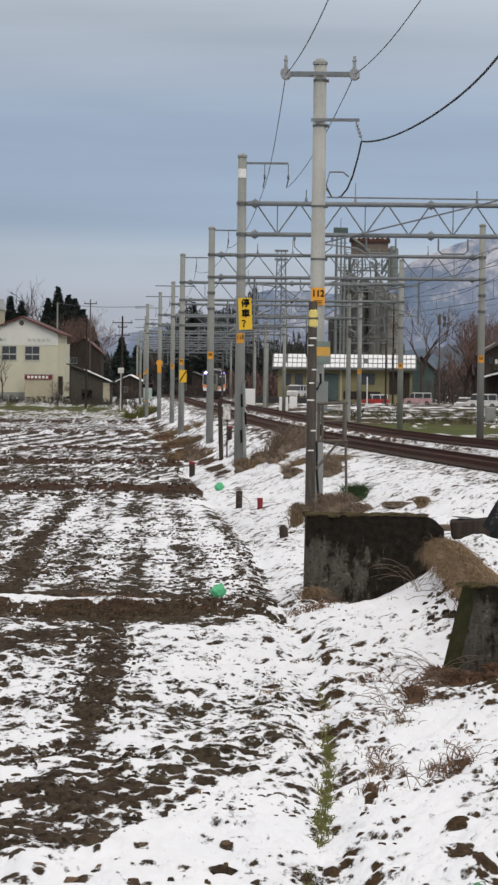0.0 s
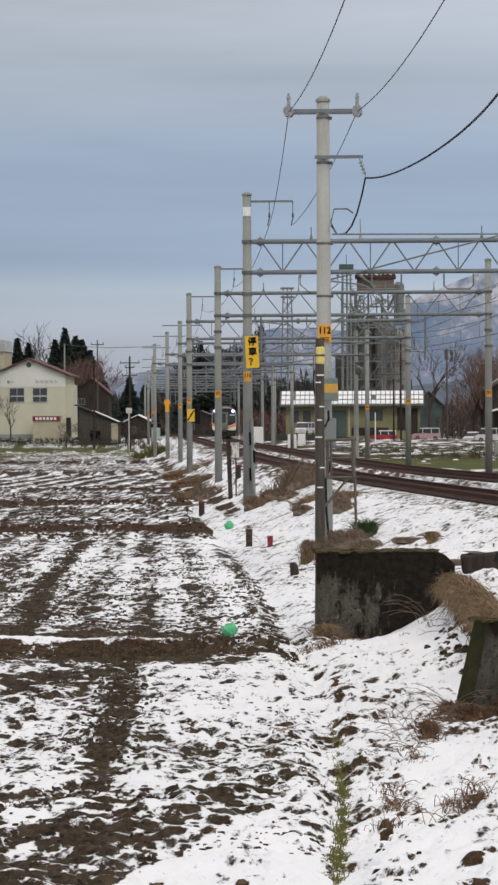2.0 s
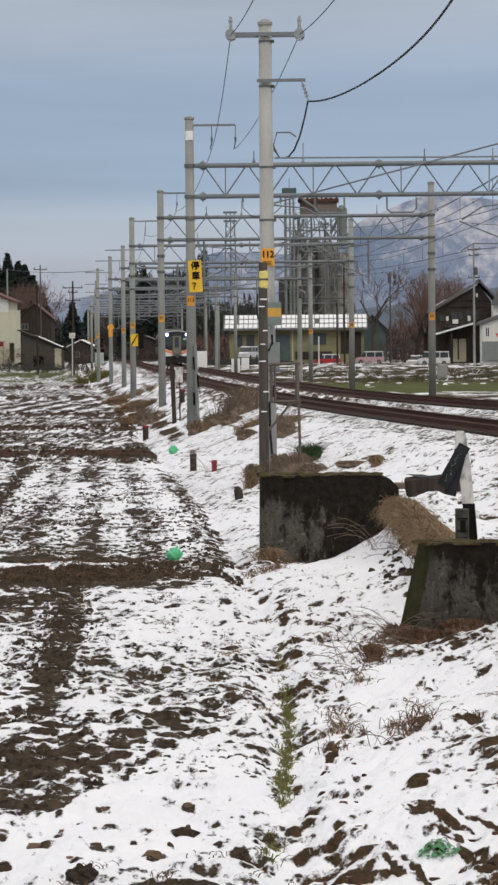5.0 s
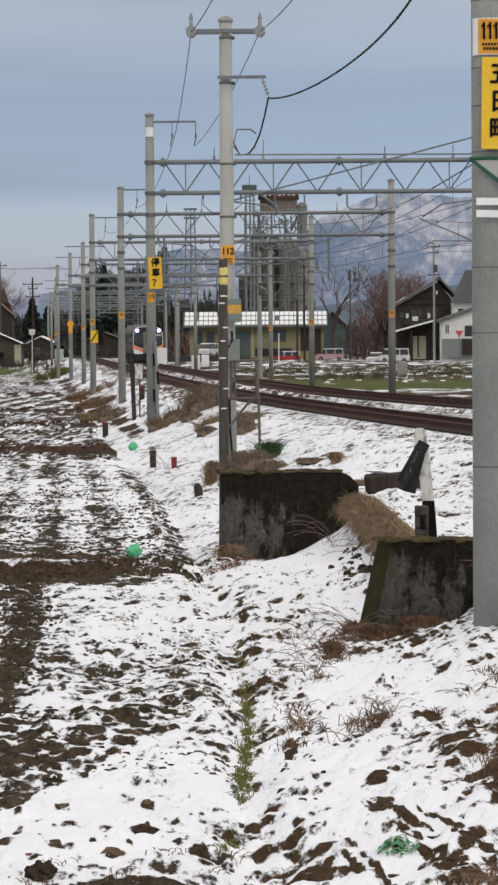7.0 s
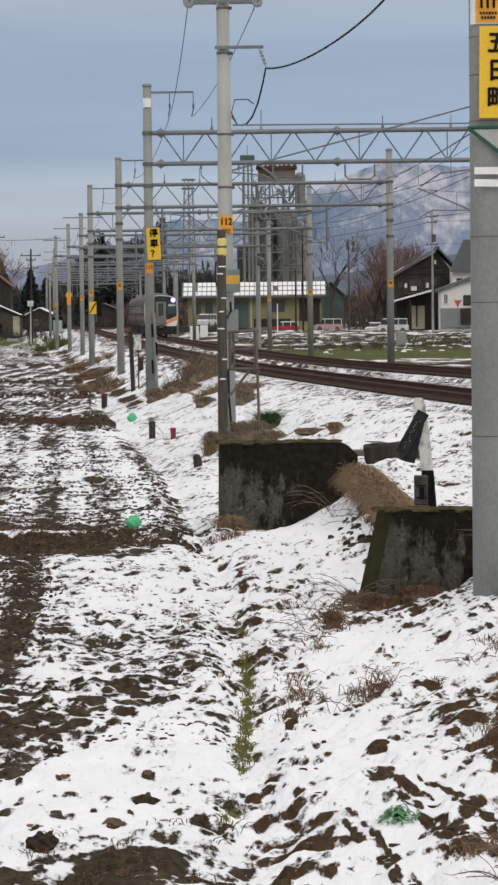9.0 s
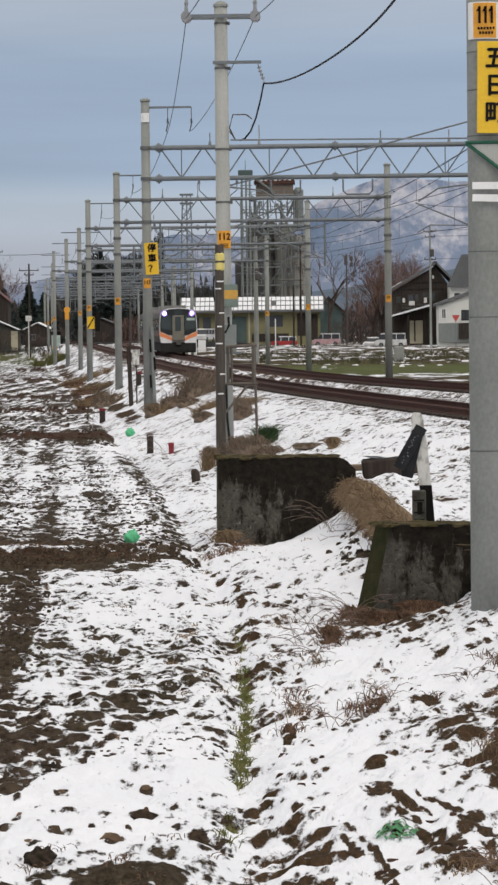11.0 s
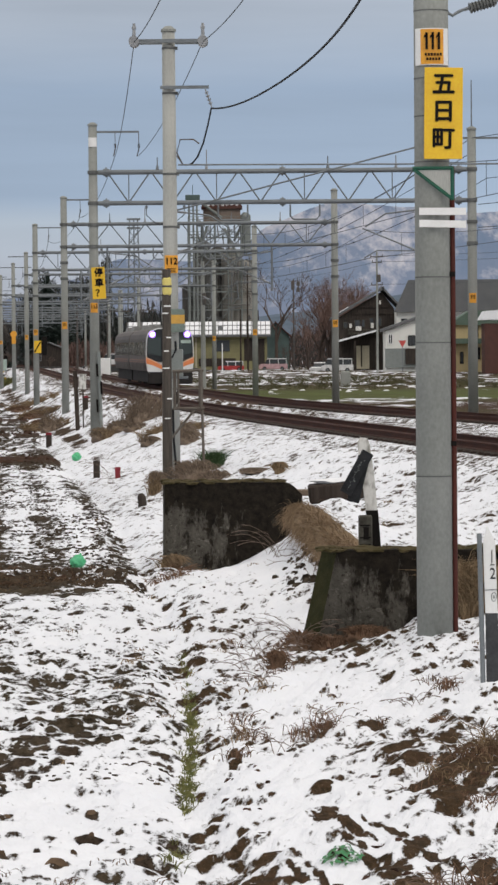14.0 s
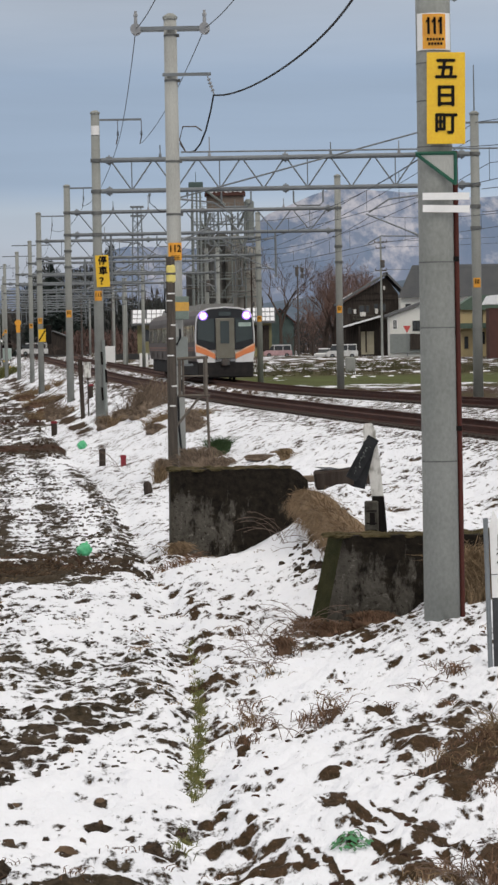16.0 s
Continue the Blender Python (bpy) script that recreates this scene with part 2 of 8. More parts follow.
def ground_material():
    """Snow over bare soil and dead grass: the sheet's attributes say how much lies bare and how grassy the bare ground is."""
    m = bpy.data.materials.new("patchy_snow_on_soil")
    m.use_nodes = True
    n, l = m.node_tree.nodes, m.node_tree.links
    b = n["Principled BSDF"]
    tc = n.new("ShaderNodeTexCoord")

    def noise_at(scale, detail, rough, stretch):
        mp = n.new("ShaderNodeMapping")
        mp.inputs["Scale"].default_value = stretch
        l.new(tc.outputs["Object"], mp.inputs[0])
        t = n.new("ShaderNodeTexNoise")
        t.inputs["Scale"].default_value, t.inputs["Detail"].default_value, t.inputs["Roughness"].default_value = scale, detail, rough
        l.new(mp.outputs[0], t.inputs["Vector"])
        return t

    def grain_at(scale, lo, hi, stretch=(1, 0.45, 1)):
        t, r = noise_at(scale, 9, 0.78, stretch), n.new("ShaderNodeMapRange")
        r.inputs["From Min"].default_value, r.inputs["From Max"].default_value = lo, hi
        l.new(t.outputs["Fac"], r.inputs["Value"])
        return r

    def attribute(name):
        a = n.new("ShaderNodeAttribute")
        a.attribute_name = name
        return a

    def mixed(fac, a, c):
        x = n.new("ShaderNodeMixRGB")
        for i, v in ((0, fac), (1, a), (2, c)):
            if isinstance(v, tuple):
                x.inputs[i].default_value = (*v, 1)
            else:
                l.new(v, x.inputs[i])
        return x

    def calc(op, a, c):
        x = n.new("ShaderNodeMath")
        x.operation = op
        for i, v in ((0, a), (1, c)):
            if isinstance(v, (int, float)):
                x.inputs[i].default_value = v
            else:
                l.new(v, x.inputs[i])
        x.inputs[2].default_value = 0.075
        return x

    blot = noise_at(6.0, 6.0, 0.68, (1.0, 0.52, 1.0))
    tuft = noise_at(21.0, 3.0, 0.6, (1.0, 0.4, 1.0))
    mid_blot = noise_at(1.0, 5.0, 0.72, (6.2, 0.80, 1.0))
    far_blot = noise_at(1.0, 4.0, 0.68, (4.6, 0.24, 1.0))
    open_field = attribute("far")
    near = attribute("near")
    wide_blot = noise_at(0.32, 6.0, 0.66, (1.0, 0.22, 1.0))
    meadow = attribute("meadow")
    # on the bank the wind has combed the snow aslant
    axes, aslant, lean = n.new("ShaderNodeSeparateXYZ"), n.new("ShaderNodeCombineXYZ"), n.new("ShaderNodeMath")
    l.new(tc.outputs["Object"], axes.inputs[0])
    lean.operation, lean.inputs[1].default_value = "MULTIPLY_ADD", -0.21
    l.new(axes.outputs["Y"], lean.inputs[0])
    l.new(axes.outputs["X"], lean.inputs[2])
    squeeze = n.new("ShaderNodeMath")
    squeeze.operation, squeeze.inputs[1].default_value = "MULTIPLY", 0.26
    l.new(axes.outputs["Y"], squeeze.inputs[0])
    l.new(lean.outputs[0], aslant.inputs["X"])
    l.new(squeeze.outputs[0], aslant.inputs["Y"])
    bank_blot = n.new("ShaderNodeTexNoise")
    bank_blot.inputs["Scale"].default_value, bank_blot.inputs["Detail"].default_value, bank_blot.inputs["Roughness"].default_value = 7.5, 6.0, 0.68
    l.new(aslant.outputs[0], bank_blot.inputs["Vector"])
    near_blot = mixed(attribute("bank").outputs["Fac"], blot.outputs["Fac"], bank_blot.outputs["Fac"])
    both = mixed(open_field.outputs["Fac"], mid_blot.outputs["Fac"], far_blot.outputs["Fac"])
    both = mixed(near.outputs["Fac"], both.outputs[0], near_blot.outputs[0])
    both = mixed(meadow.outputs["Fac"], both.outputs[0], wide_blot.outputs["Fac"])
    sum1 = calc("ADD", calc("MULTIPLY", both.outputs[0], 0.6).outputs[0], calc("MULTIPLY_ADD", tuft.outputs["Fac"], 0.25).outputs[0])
    bare = attribute("bare")
    edge = n.new("ShaderNodeMapRange")
    edge.inputs["From Min"].default_value, edge.inputs["From Max"].default_value = -0.022, 0.026
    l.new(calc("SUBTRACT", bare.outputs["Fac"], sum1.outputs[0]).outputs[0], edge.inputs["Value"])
    grassy = attribute("grassy")
    earth = mixed(grain_at(16, 0.38, 0.64).outputs[0], (0.009, 0.006, 0.004), (0.072, 0.052, 0.037))
    earth = mixed(grain_at(5, 0.52, 0.66).outputs[0], earth.outputs[0], (0.085, 0.063, 0.044))
    earth = mixed(grain_at(2.2, 0.50, 0.68, (1, 0.5, 1)).outputs[0], earth.outputs[0], (0.066, 0.049, 0.034))
    dead = mixed(grain_at(14, 0.36, 0.66).outputs[0], (0.012, 0.006, 0.004), (0.092, 0.048, 0.030))
    dead = mixed(grain_at(30, 0.56, 0.68, (1.6, 0.35, 1)).outputs[0], dead.outputs[0], (0.19, 0.125, 0.075))
    green = attribute("green")
    lush = mixed(noise_at(0.4, 6, 0.7, (1, 0.3, 1)).outputs["Fac"], (0.042, 0.052, 0.020), (0.115, 0.135, 0.042))
    rock = attribute("ballast")
    stone = mixed(noise_at(6, 5, 0.7, (1, 1, 1)).outputs["Fac"], (0.050, 0.027, 0.021), (0.13, 0.085, 0.068))
    low = mixed(grassy.outputs["Fac"], earth.outputs[0], dead.outputs[0])
    low = mixed(green.outputs["Fac"], low.outputs[0], lush.outputs[0])
    low = mixed(rock.outputs["Fac"], low.outputs[0], stone.outputs[0])
    snow = mixed(noise_at(1.7, 5, 0.6, (1, 0.4, 1)).outputs["Fac"], (0.735, 0.76, 0.815), (0.86, 0.875, 0.915))
    col = mixed(edge.outputs[0], snow.outputs[0], low.outputs[0])
    l.new(col.outputs[0], b.inputs["Base Color"])
    b.inputs["Roughness"].default_value = 0.9
    b.inputs["Specular IOR Level"].default_value = 0.05
    bp = n.new("ShaderNodeBump")
    bp.inputs["Strength"].default_value, bp.inputs["Distance"].default_value = 0.85, 0.072
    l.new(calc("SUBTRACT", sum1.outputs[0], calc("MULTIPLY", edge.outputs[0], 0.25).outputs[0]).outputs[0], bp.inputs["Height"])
    l.new(bp.outputs[0], b.inputs["Normal"])
    return m


GROUND = ground_material()

# ---- builders ----


def part(name, bm, mat, parent=None, label="", smooth=False):
    """Links a bmesh as one mesh object, under a thing or a part where one is given."""
    me = bpy.data.meshes.new(name)
    if smooth:
        for f in bm.faces:
            f.smooth = True
    bm.to_mesh(me)
    bm.free()
    me.materials.append(mat)
    ob = new(name, me)
    if parent:
        ob.parent = parent
    if label:
        tagged(ob, label)
    return ob


def thing(name, label, category, at=(0, 0, 0), turn=0.0, group="", kind=""):
    ob = new(name)
    ob.empty_display_size = 0.2
    ob.matrix_basis = pose(*at, 0, 0, turn)
    return tagged(ob, label, category, group, kind)


def BM():
    return bmesh.new()


def box(bm, c, s, turn=None, bevel=0.0):
    """A box of size s about c; turn: a rotation matrix; bevel: its worn edges."""
    r = bmesh.ops.create_cube(bm, size=1.0)
    m = Matrix.Translation(c) @ (turn.to_4x4() if turn else Matrix.Identity(4)) @ Matrix.Diagonal((*s, 1))
    bmesh.ops.transform(bm, matrix=m, verts=r["verts"])
    if bevel:
        es = list({e for v in r["verts"] for e in v.link_edges})
        bmesh.ops.bevel(bm, geom=es, offset=bevel, segments=1, affect="EDGES")
    return bm


def rod(bm, a, b, r0, r1=None, seg=8, caps=True):
    """A round or tapered bar from a to b."""
    a, b = Vector(a), Vector(b)
    d = b - a
    q = d.to_track_quat("Z", "Y").to_matrix().to_4x4()
    bmesh.ops.create_cone(bm, cap_ends=caps, segments=seg, radius1=r0, radius2=r0 if r1 is None else r1, depth=d.length, matrix=Matrix.Translation((a + b) / 2) @ q)
    return bm


def run(bm, pts, r, seg=6):
    """A bar that follows points, as one tube."""
    pts = [Vector(p) for p in pts]
    rings = []
    for i, p in enumerate(pts):
        d = (pts[min(i + 1, len(pts) - 1)] - pts[max(i - 1, 0)]).normalized()
        a = d.cross(Vector((0, 0, 1)) if abs(d.z) < 0.95 else Vector((1, 0, 0))).normalized()
        b = d.cross(a)
        rings.append([bm.verts.new(p + (a * math.cos(6.28318 * k / seg) + b * math.sin(6.28318 * k / seg)) * r) for k in range(seg)])
    for p, q in zip(rings[:-1], rings[1:]):
        for k in range(seg):
            bm.faces.new((p[k], p[(k + 1) % seg], q[(k + 1) % seg], q[k]))
    bm.faces.new(rings[0][::-1])
    bm.faces.new(rings[-1])
    return bm


def ball(bm, c, r, squash=(1, 1, 1), sub=1, rough=0.0):
    g = bmesh.ops.create_icosphere(bm, subdivisions=sub, radius=r)
    for v in g["verts"]:
        k = 1 + rough * (noise.noise(Vector(c) * 3.1 + v.co * (2.0 / r)))
        v.co = Vector((v.co.x * squash[0] * k + c[0], v.co.y * squash[1] * k + c[1], v.co.z * squash[2] * k + c[2]))
    return bm


def prism(bm, outline, axis, depth):
    """An outline of (a, b) pairs, pushed out along x, y or z by depth from its plane."""
    put = {"x": lambda a, b, d: (d, a, b), "y": lambda a, b, d: (a, d, b), "z": lambda a, b, d: (a, b, d)}[axis]
    lo = [bm.verts.new(put(a, b, depth[0])) for a, b in outline]
    hi = [bm.verts.new(put(a, b, depth[1])) for a, b in outline]
    k = len(outline)
    bm.faces.new(lo)
    bm.faces.new(hi[::-1])
    for i in range(k):
        bm.faces.new((lo[i], hi[i], hi[(i + 1) % k], lo[(i + 1) % k]))
    bmesh.ops.recalc_face_normals(bm, faces=bm.faces[:])
    return bm


def writing(text, size, mat, parent, at, name="writing", bold=0.0, turn=(90, 0, 0), squash=1.0, thick=0.004, heavy=0.0):
    """Raised letters, facing -y."""
    cu = bpy.data.curves.new(name, "FONT")
    cu.body, cu.size, cu.align_x, cu.align_y, cu.extrude, cu.offset = text, size, "CENTER", "CENTER", thick, bold
    ob = new(name, cu)
    me = bpy.data.meshes.new_from_object(ob)
    bpy.data.objects.remove(ob)
    if heavy:
        strokes = BM()
        for k, (dx, dy) in enumerate(((0, 0), (heavy, 0), (-heavy, 0), (0, heavy), (0, -heavy))):
            first = len(strokes.verts)
            strokes.from_mesh(me)
            strokes.verts.ensure_lookup_table()
            bmesh.ops.translate(strokes, verts=strokes.verts[first:], vec=(dx, dy, 0.0006 * k))
        strokes.to_mesh(me)
        strokes.free()
    me.materials.append(mat)
    ob = new(name, me)
    ob.parent = parent
    ob.matrix_basis = pose(*at, *turn) @ Matrix.Diagonal((squash, 1, 1, 1))
    return ob


# ---- lie of the land ----
TOE_Y = [-100, 0, 18, 26, 37, 43, 64, 91, 110, 133, 149, 185, 230, 300, 400, 5000]
TOE_X = [1.0, 0.2, -0.3, -0.48, -0.9, -1.31, -2.73, -5.25, -6.8, -8.8, -10.0, -13.6, -17.7, -24.0, -33.0, -450.0]


def track_near(y):
    d = 150 - np.asarray(y, float)
    c = np.clip(d, 0, 110)
    return -4.55 + 0.086 * d + c * c / 2800 + np.maximum(d - 110, 0) * 110 / 1400


def track_far(y):
    y = np.asarray(y, float)
    d = 150 - y
    c = np.clip(d, 0, 75)
    bend = np.clip(y - 340, 0, 90)
    return -0.62 + 0.089 * d + c * c / 1120 + np.maximum(d - 75, 0) * (75 / 560 - 0.02) + bend * bend / 4240 + np.maximum(y - 430, 0) * 90 / 2120


def rise(y):
    """The line climbs gently towards the station."""
    return 0.0024 * np.clip(np.asarray(y, float) - 190, 0, 260)


LATTICE = np.random.RandomState(7).rand(256, 256)


def value_noise(x, y):
    xi, yi = np.floor(x).astype(int), np.floor(y).astype(int)
    fx, fy = x - xi, y - yi
    fx, fy = fx * fx * (3 - 2 * fx), fy * fy * (3 - 2 * fy)
    g = lambda i, j: LATTICE[(xi + i) % 256, (yi + j) % 256]
    return (g(0, 0) * (1 - fx) + g(1, 0) * fx) * (1 - fy) + (g(0, 1) * (1 - fx) + g(1, 1) * fx) * fy


def fbm(x, y, octaves=4):
    s, a = 0.0, 0.5
    for k in range(octaves):
        s = s + a * value_noise(x * 2 ** k + 17.3 * k, y * 2 ** k + 5.1 * k)
        a *= 0.5
    return s


def smooth(a, b, v):
    t = np.clip((v - a) / (b - a), 0, 1)
    return t * t * (3 - 2 * t)


LEVEES = [(44.4, 0.45, 0.15), (94.5, 1.2, 0.17), (126.0, 1.2, 0.17), (154.5, 1.5, 0.19), (208.0, 2.6, 0.26), (266.0, 3.0, 0.24), (330.0, 4.0, 0.26), (402.0, 12.0, 0.25)]


def levee(x, y):
    z = 0.0
    for y0, wide, high in LEVEES:
        z = z + high * np.exp(-((y - y0 - 0.25 * np.sin(x * 0.9 + y0)) / wide) ** 2)
    return z


def relief(x, y):
    """Snowed-over clods and furrows: fine near by, coarser where the field lies open."""
    fine = fbm(x * 3.5 + 9, y * 2.6 + 3, 3) - 0.44 + 0.45 * (fbm(x * 9.0 + 31, y * 6.0 + 13, 2) - 0.37)
    coarse = 0.6 * (fbm(x * 4.6 + 5, y * 1.25 + 8, 3) - 0.44)
    # on the bank the drifts lie aslant
    slant = 0.95 * (fbm((x - 0.25 * y) * 5.2 + 3, y * 1.2 + 6, 3) - 0.44)
    b = 0.65 * smooth(0.1, 0.6, x - np.interp(y, TOE_Y, TOE_X))
    fine = fine * (1 - b) + slant * b
    k = smooth(36, 56, y)
    return fine * (1 - k) + coarse * k


def land(x, y):
    """Height of the ground."""
    x, y = np.asarray(x, float), np.asarray(y, float)
    toe = np.interp(y, TOE_Y, TOE_X)
    near, far = track_near(y), track_far(y)
    top = near - 2.1
    t = np.clip((x - toe) / np.maximum(top - toe, 1.0), 0, 1)
    bank = np.where(y > 60, t * t * (3 - 2 * t), t ** 1.35 * (1 + 0.0 * t))
    field = -1.3 + 1.3 * smooth(402, 440, y)
    side = smooth(toe - 0.15, toe + 0.25, x)
    z = field + (-0.2 + rise(y) - field) * bank
    z = z - 0.12 * np.exp(-((x - toe) / 0.22) ** 2) * (y < 120)
    z = z + levee(x, y) * (1 - side)
    z = z - 0.30 * np.exp(-((x - 0.75) / 0.8) ** 2 - ((y - 34.8) / 1.5) ** 2) - 0.20 * np.exp(-((x + 0.45) / 0.5) ** 2 - ((y - 46.7) / 1.0) ** 2)
    z = z + 0.60 * np.exp(-((x - 1.38) / 0.6) ** 2 - ((y - 43.5) / 3.0) ** 2) + 0.42 * np.exp(-((x - 1.2) / 0.7) ** 2 - ((y - 46.0) / 1.3) ** 2) + 0.35 * np.exp(-((x - 2.6) / 0.6) ** 2 - ((y - 40.0) / 5.0) ** 2)
    # formation of the tracks, then the land past them
    mid = np.where((x > near - 2.1) & (x < far + 2.1), 1.0, 0.0)
    bed = np.exp(-np.maximum(np.abs(x - near) - 1.25, 0) ** 2 * 6) + np.exp(-np.maximum(np.abs(x - far) - 1.25, 0) ** 2 * 6)
    z = np.where(mid > 0, -0.3 + rise(y) + 0.1 * np.clip(bed, 0, 1), z)
    past = smooth(0, 2.5, x - far - 2.1)
    z = np.where(x > far + 2.1, -0.3 + rise(y) * (1 - past) - 0.25 * past + 0.3 * smooth(300, 480, y), z)
    # clods, drifts and hummocks
    soft = np.clip((140 - y) / 80, 0, 1) * (1 - mid)
    z = z + soft * (0.15 * (fbm(x * 1.1, y * 0.5) - 0.47) + (0.15 + 0.11 * side * (1 - smooth(40, 50, y)) + 0.06 * side * smooth(40, 50, y)) * relief(x, y))
    return z


def ground_sheet():
    """One sheet from behind the camera to the horizon, finest where the land lies near."""
    ys = np.concatenate([[-400, -120, -40, 0, 8, 12, 14], 17360 / np.concatenate([np.linspace(1120, 400, 540), np.linspace(398.6, 36, 250)]), [520, 580, 680, 820, 1000, 1300, 1700, 2200, 2800, 3400, 4200]])
    fan = np.concatenate([[-3.0, -1.2, -0.5, -0.25], np.linspace(-0.15, 0.105, 380), [0.2, 0.45, 1.2, 3.0]])
    Y = np.repeat(ys[:, None], len(fan), 1)
    X = fan[None, :] * np.maximum(Y, 15.0)
    X = np.where(np.abs(fan)[None, :] > 1, np.sign(fan)[None, :] * np.maximum(np.abs(X), 400), X)
    Z = land(X, Y)
    r, c = X.shape
    idx = np.arange(r * c).reshape(r, c)
    quads = np.stack([idx[:-1, :-1], idx[:-1, 1:], idx[1:, 1:], idx[1:, :-1]], -1).reshape(-1, 4)
    me = bpy.data.meshes.new("ground")
    me.from_pydata(np.stack([X, Y, Z], -1).reshape(-1, 3).tolist(), [], quads.tolist())
    x, y = X.ravel(), Y.ravel()
    toe = np.interp(y, TOE_Y, TOE_X)
    near, far = track_near(y), track_far(y)
    on_field, past = x < toe, x > far + 2.3
    wob = fbm(x * 0.8, y * 0.3) - 0.47
    rag = fbm(x * 4.6 + 3, y * 2.0 + 11, 4) - 0.47
    bare = np.where(y < 44, 0.424 - 0.014 * smooth(-2.6, -2.1, x) * smooth(21, 24, y) * (1 - smooth(26, 29, y)) + 0.006 * smooth(29, 32, y) + 0.20 * wob + 0.10 * rag, np.where(y < 90, 0.461 + 0.028 * smooth(0.0, 0.02, -0.062 - x / np.maximum(y, 1)) + 0.20 * wob + 0.12 * rag, 0.520 + 0.15 * wob + 0.06 * rag))
    crumb = fbm(x * 5.0 + 8, y * 4.0 + 1, 3) - 0.47
    # bare headland that ends along a slanting edge of clean snow
    past_edge = y - np.interp(x, [-4.0, -2.73, -2.05, -1.65, -1.38, -0.9], [20.2, 20.6, 21.3, 22.6, 24.4, 27.5]) - 0.6 * wob - 0.9 * rag
    head = np.where(past_edge < 0, 0.398 + 0.16 * wob + 0.08 * rag, np.maximum(bare, np.clip(0.568 - 0.013 * past_edge, 0.3, 0.6) - 0.055 * smooth(-2.3, -1.7, x) + 0.35 * crumb - 0.14 * smooth(26.6, 27.8, y) + 0.1 * wob + 0.28 * rag))
    bare = np.where((y < 28) & (x < -0.9), head, bare)
    bare = np.where((y > 36.5) & (y < 43) & (x < -3.7), np.maximum(bare, 0.505 + 0.2 * wob + 0.4 * rag), bare)
    bare = np.where(on_field & (y > 22) & (y < 40), bare + 0.05 * smooth(2.9, 3.5, -x) , bare)
    # ruts where a tractor turned
    for pts, wide, depth in (
        ([(-2.52, 21.2), (-2.39, 22.4), (-2.39, 24.0), (-2.45, 25.3), (-2.57, 27.0), (-2.71, 29.2), (-2.87, 31.7), (-3.02, 33.8), (-3.22, 36.6), (-3.70, 42.0)], [0.20, 0.18, 0.17, 0.17, 0.17, 0.20, 0.28, 0.34, 0.38, 0.42], 0.572),
        ([(-5.55, 46.5), (-5.80, 49.9), (-6.18, 54.5), (-6.96, 63.1), (-7.65, 72.8), (-8.10, 79.0), (-8.35, 86.0)], [0.30, 0.27, 0.26, 0.24, 0.26, 0.28, 0.30], 0.575),
        ([(-4.35, 47.0), (-4.56, 51.4), (-5.27, 60.2), (-6.20, 73.2), (-6.60, 80.0), (-6.85, 86.0)], [0.35, 0.30, 0.26, 0.24, 0.30, 0.26], 0.515),
        ([(-6.60, 49.0), (-7.50, 56.8), (-8.27, 64.0), (-9.24, 74.6), (-9.8, 82.0)], [0.35, 0.40, 0.40, 0.42, 0.40], 0.535),
    ):
        px, py = np.array(pts).T
        line, half = np.interp(y, py, px), np.interp(y, py, wide)
        on = smooth(py[0] - 0.9, py[0], y) * (1 - smooth(py[-1], py[-1] + 2.5, y))
        bare = np.maximum(bare, on * ((depth + 0.3 * wob + 0.16 * rag + 0.2 * crumb) * np.exp(-((x - line + 0.2 * wob + 0.35 * rag) / half) ** 4)))
    # the bare strip behind the low bank, and scattered dark heaps before it
    bare = np.where(on_field & (y > 45.6) & (y < 47.6) & (x < -2.9), np.maximum(bare, 0.50 + 0.5 * wob + 0.2 * rag + 0.05 * smooth(-6.0, -4.0, x)), bare)
    for y0, wide, high in LEVEES:
        q = (y - y0 - 0.25 * np.sin(x * 0.9 + y0)) / wide
        face = smooth(-1.9, -1.2, q) * (1 - (smooth(0.2, 0.6, q) if y0 > 60 else smooth(-0.6, -0.4, q)))
        bare = np.where(on_field, np.maximum(bare, face * (0.585 + 0.9 * wob + 0.25 * rag - 0.17 * smooth(-3.4, -2.5, x) + 0.3 * crumb if y0 < 60 else 0.60 + 0.5 * wob + 0.25 * rag)), bare)
        if y0 < 60:
            crest = smooth(-0.55, -0.35, q) * (1 - smooth(0.9, 1.4, q))
            bare = np.where(on_field, bare * (1 - crest) + (0.385 + 0.6 * wob) * crest, bare)
    bare = np.where(on_field & (y > 40.9) & (y < 44.0), np.maximum(bare, 0.495 + 0.9 * wob + 0.35 * rag + 0.06 * smooth(42.0, 43.4, y) - 0.10 * smooth(-3.4, -2.2, x) + 0.25 * crumb), bare)
    bare = np.where(on_field & (y < 18.7), np.maximum(bare, 0.335 + 1.0 * wob + 0.5 * crumb - 0.2 * smooth(17.9, 18.7, y)), bare)
    bare = np.where(on_field & (y > 300), np.maximum(bare, 0.49 + 0.6 * wob), bare)
    bank = ~on_field & ~past
    slant = fbm((x - 0.21 * y) * 7.0 + 5, y * 1.9 + 2, 4) - 0.47
    slope = 0.414 - 0.12 * wob * smooth(46, 56, y) + 0.012 * smooth(46, 56, y) + 0.16 * slant * (1 - smooth(40, 55, y)) + 0.22 * wob + 0.012 * smooth(44, 56, y) + (0.10 + 0.08 * smooth(44, 52, y)) * rag + 0.035 * smooth(100, 130, y) + 0.05 * smooth(-3.0, -2.0, x - near) * smooth(40, 60, y) + 0.075 * smooth(0.6, 1.3, x) * (1 - smooth(22, 26, y)) + 0.034 * smooth(0.8, 1.4, x) * smooth(24, 27, y) * (1 - smooth(36, 40, y))
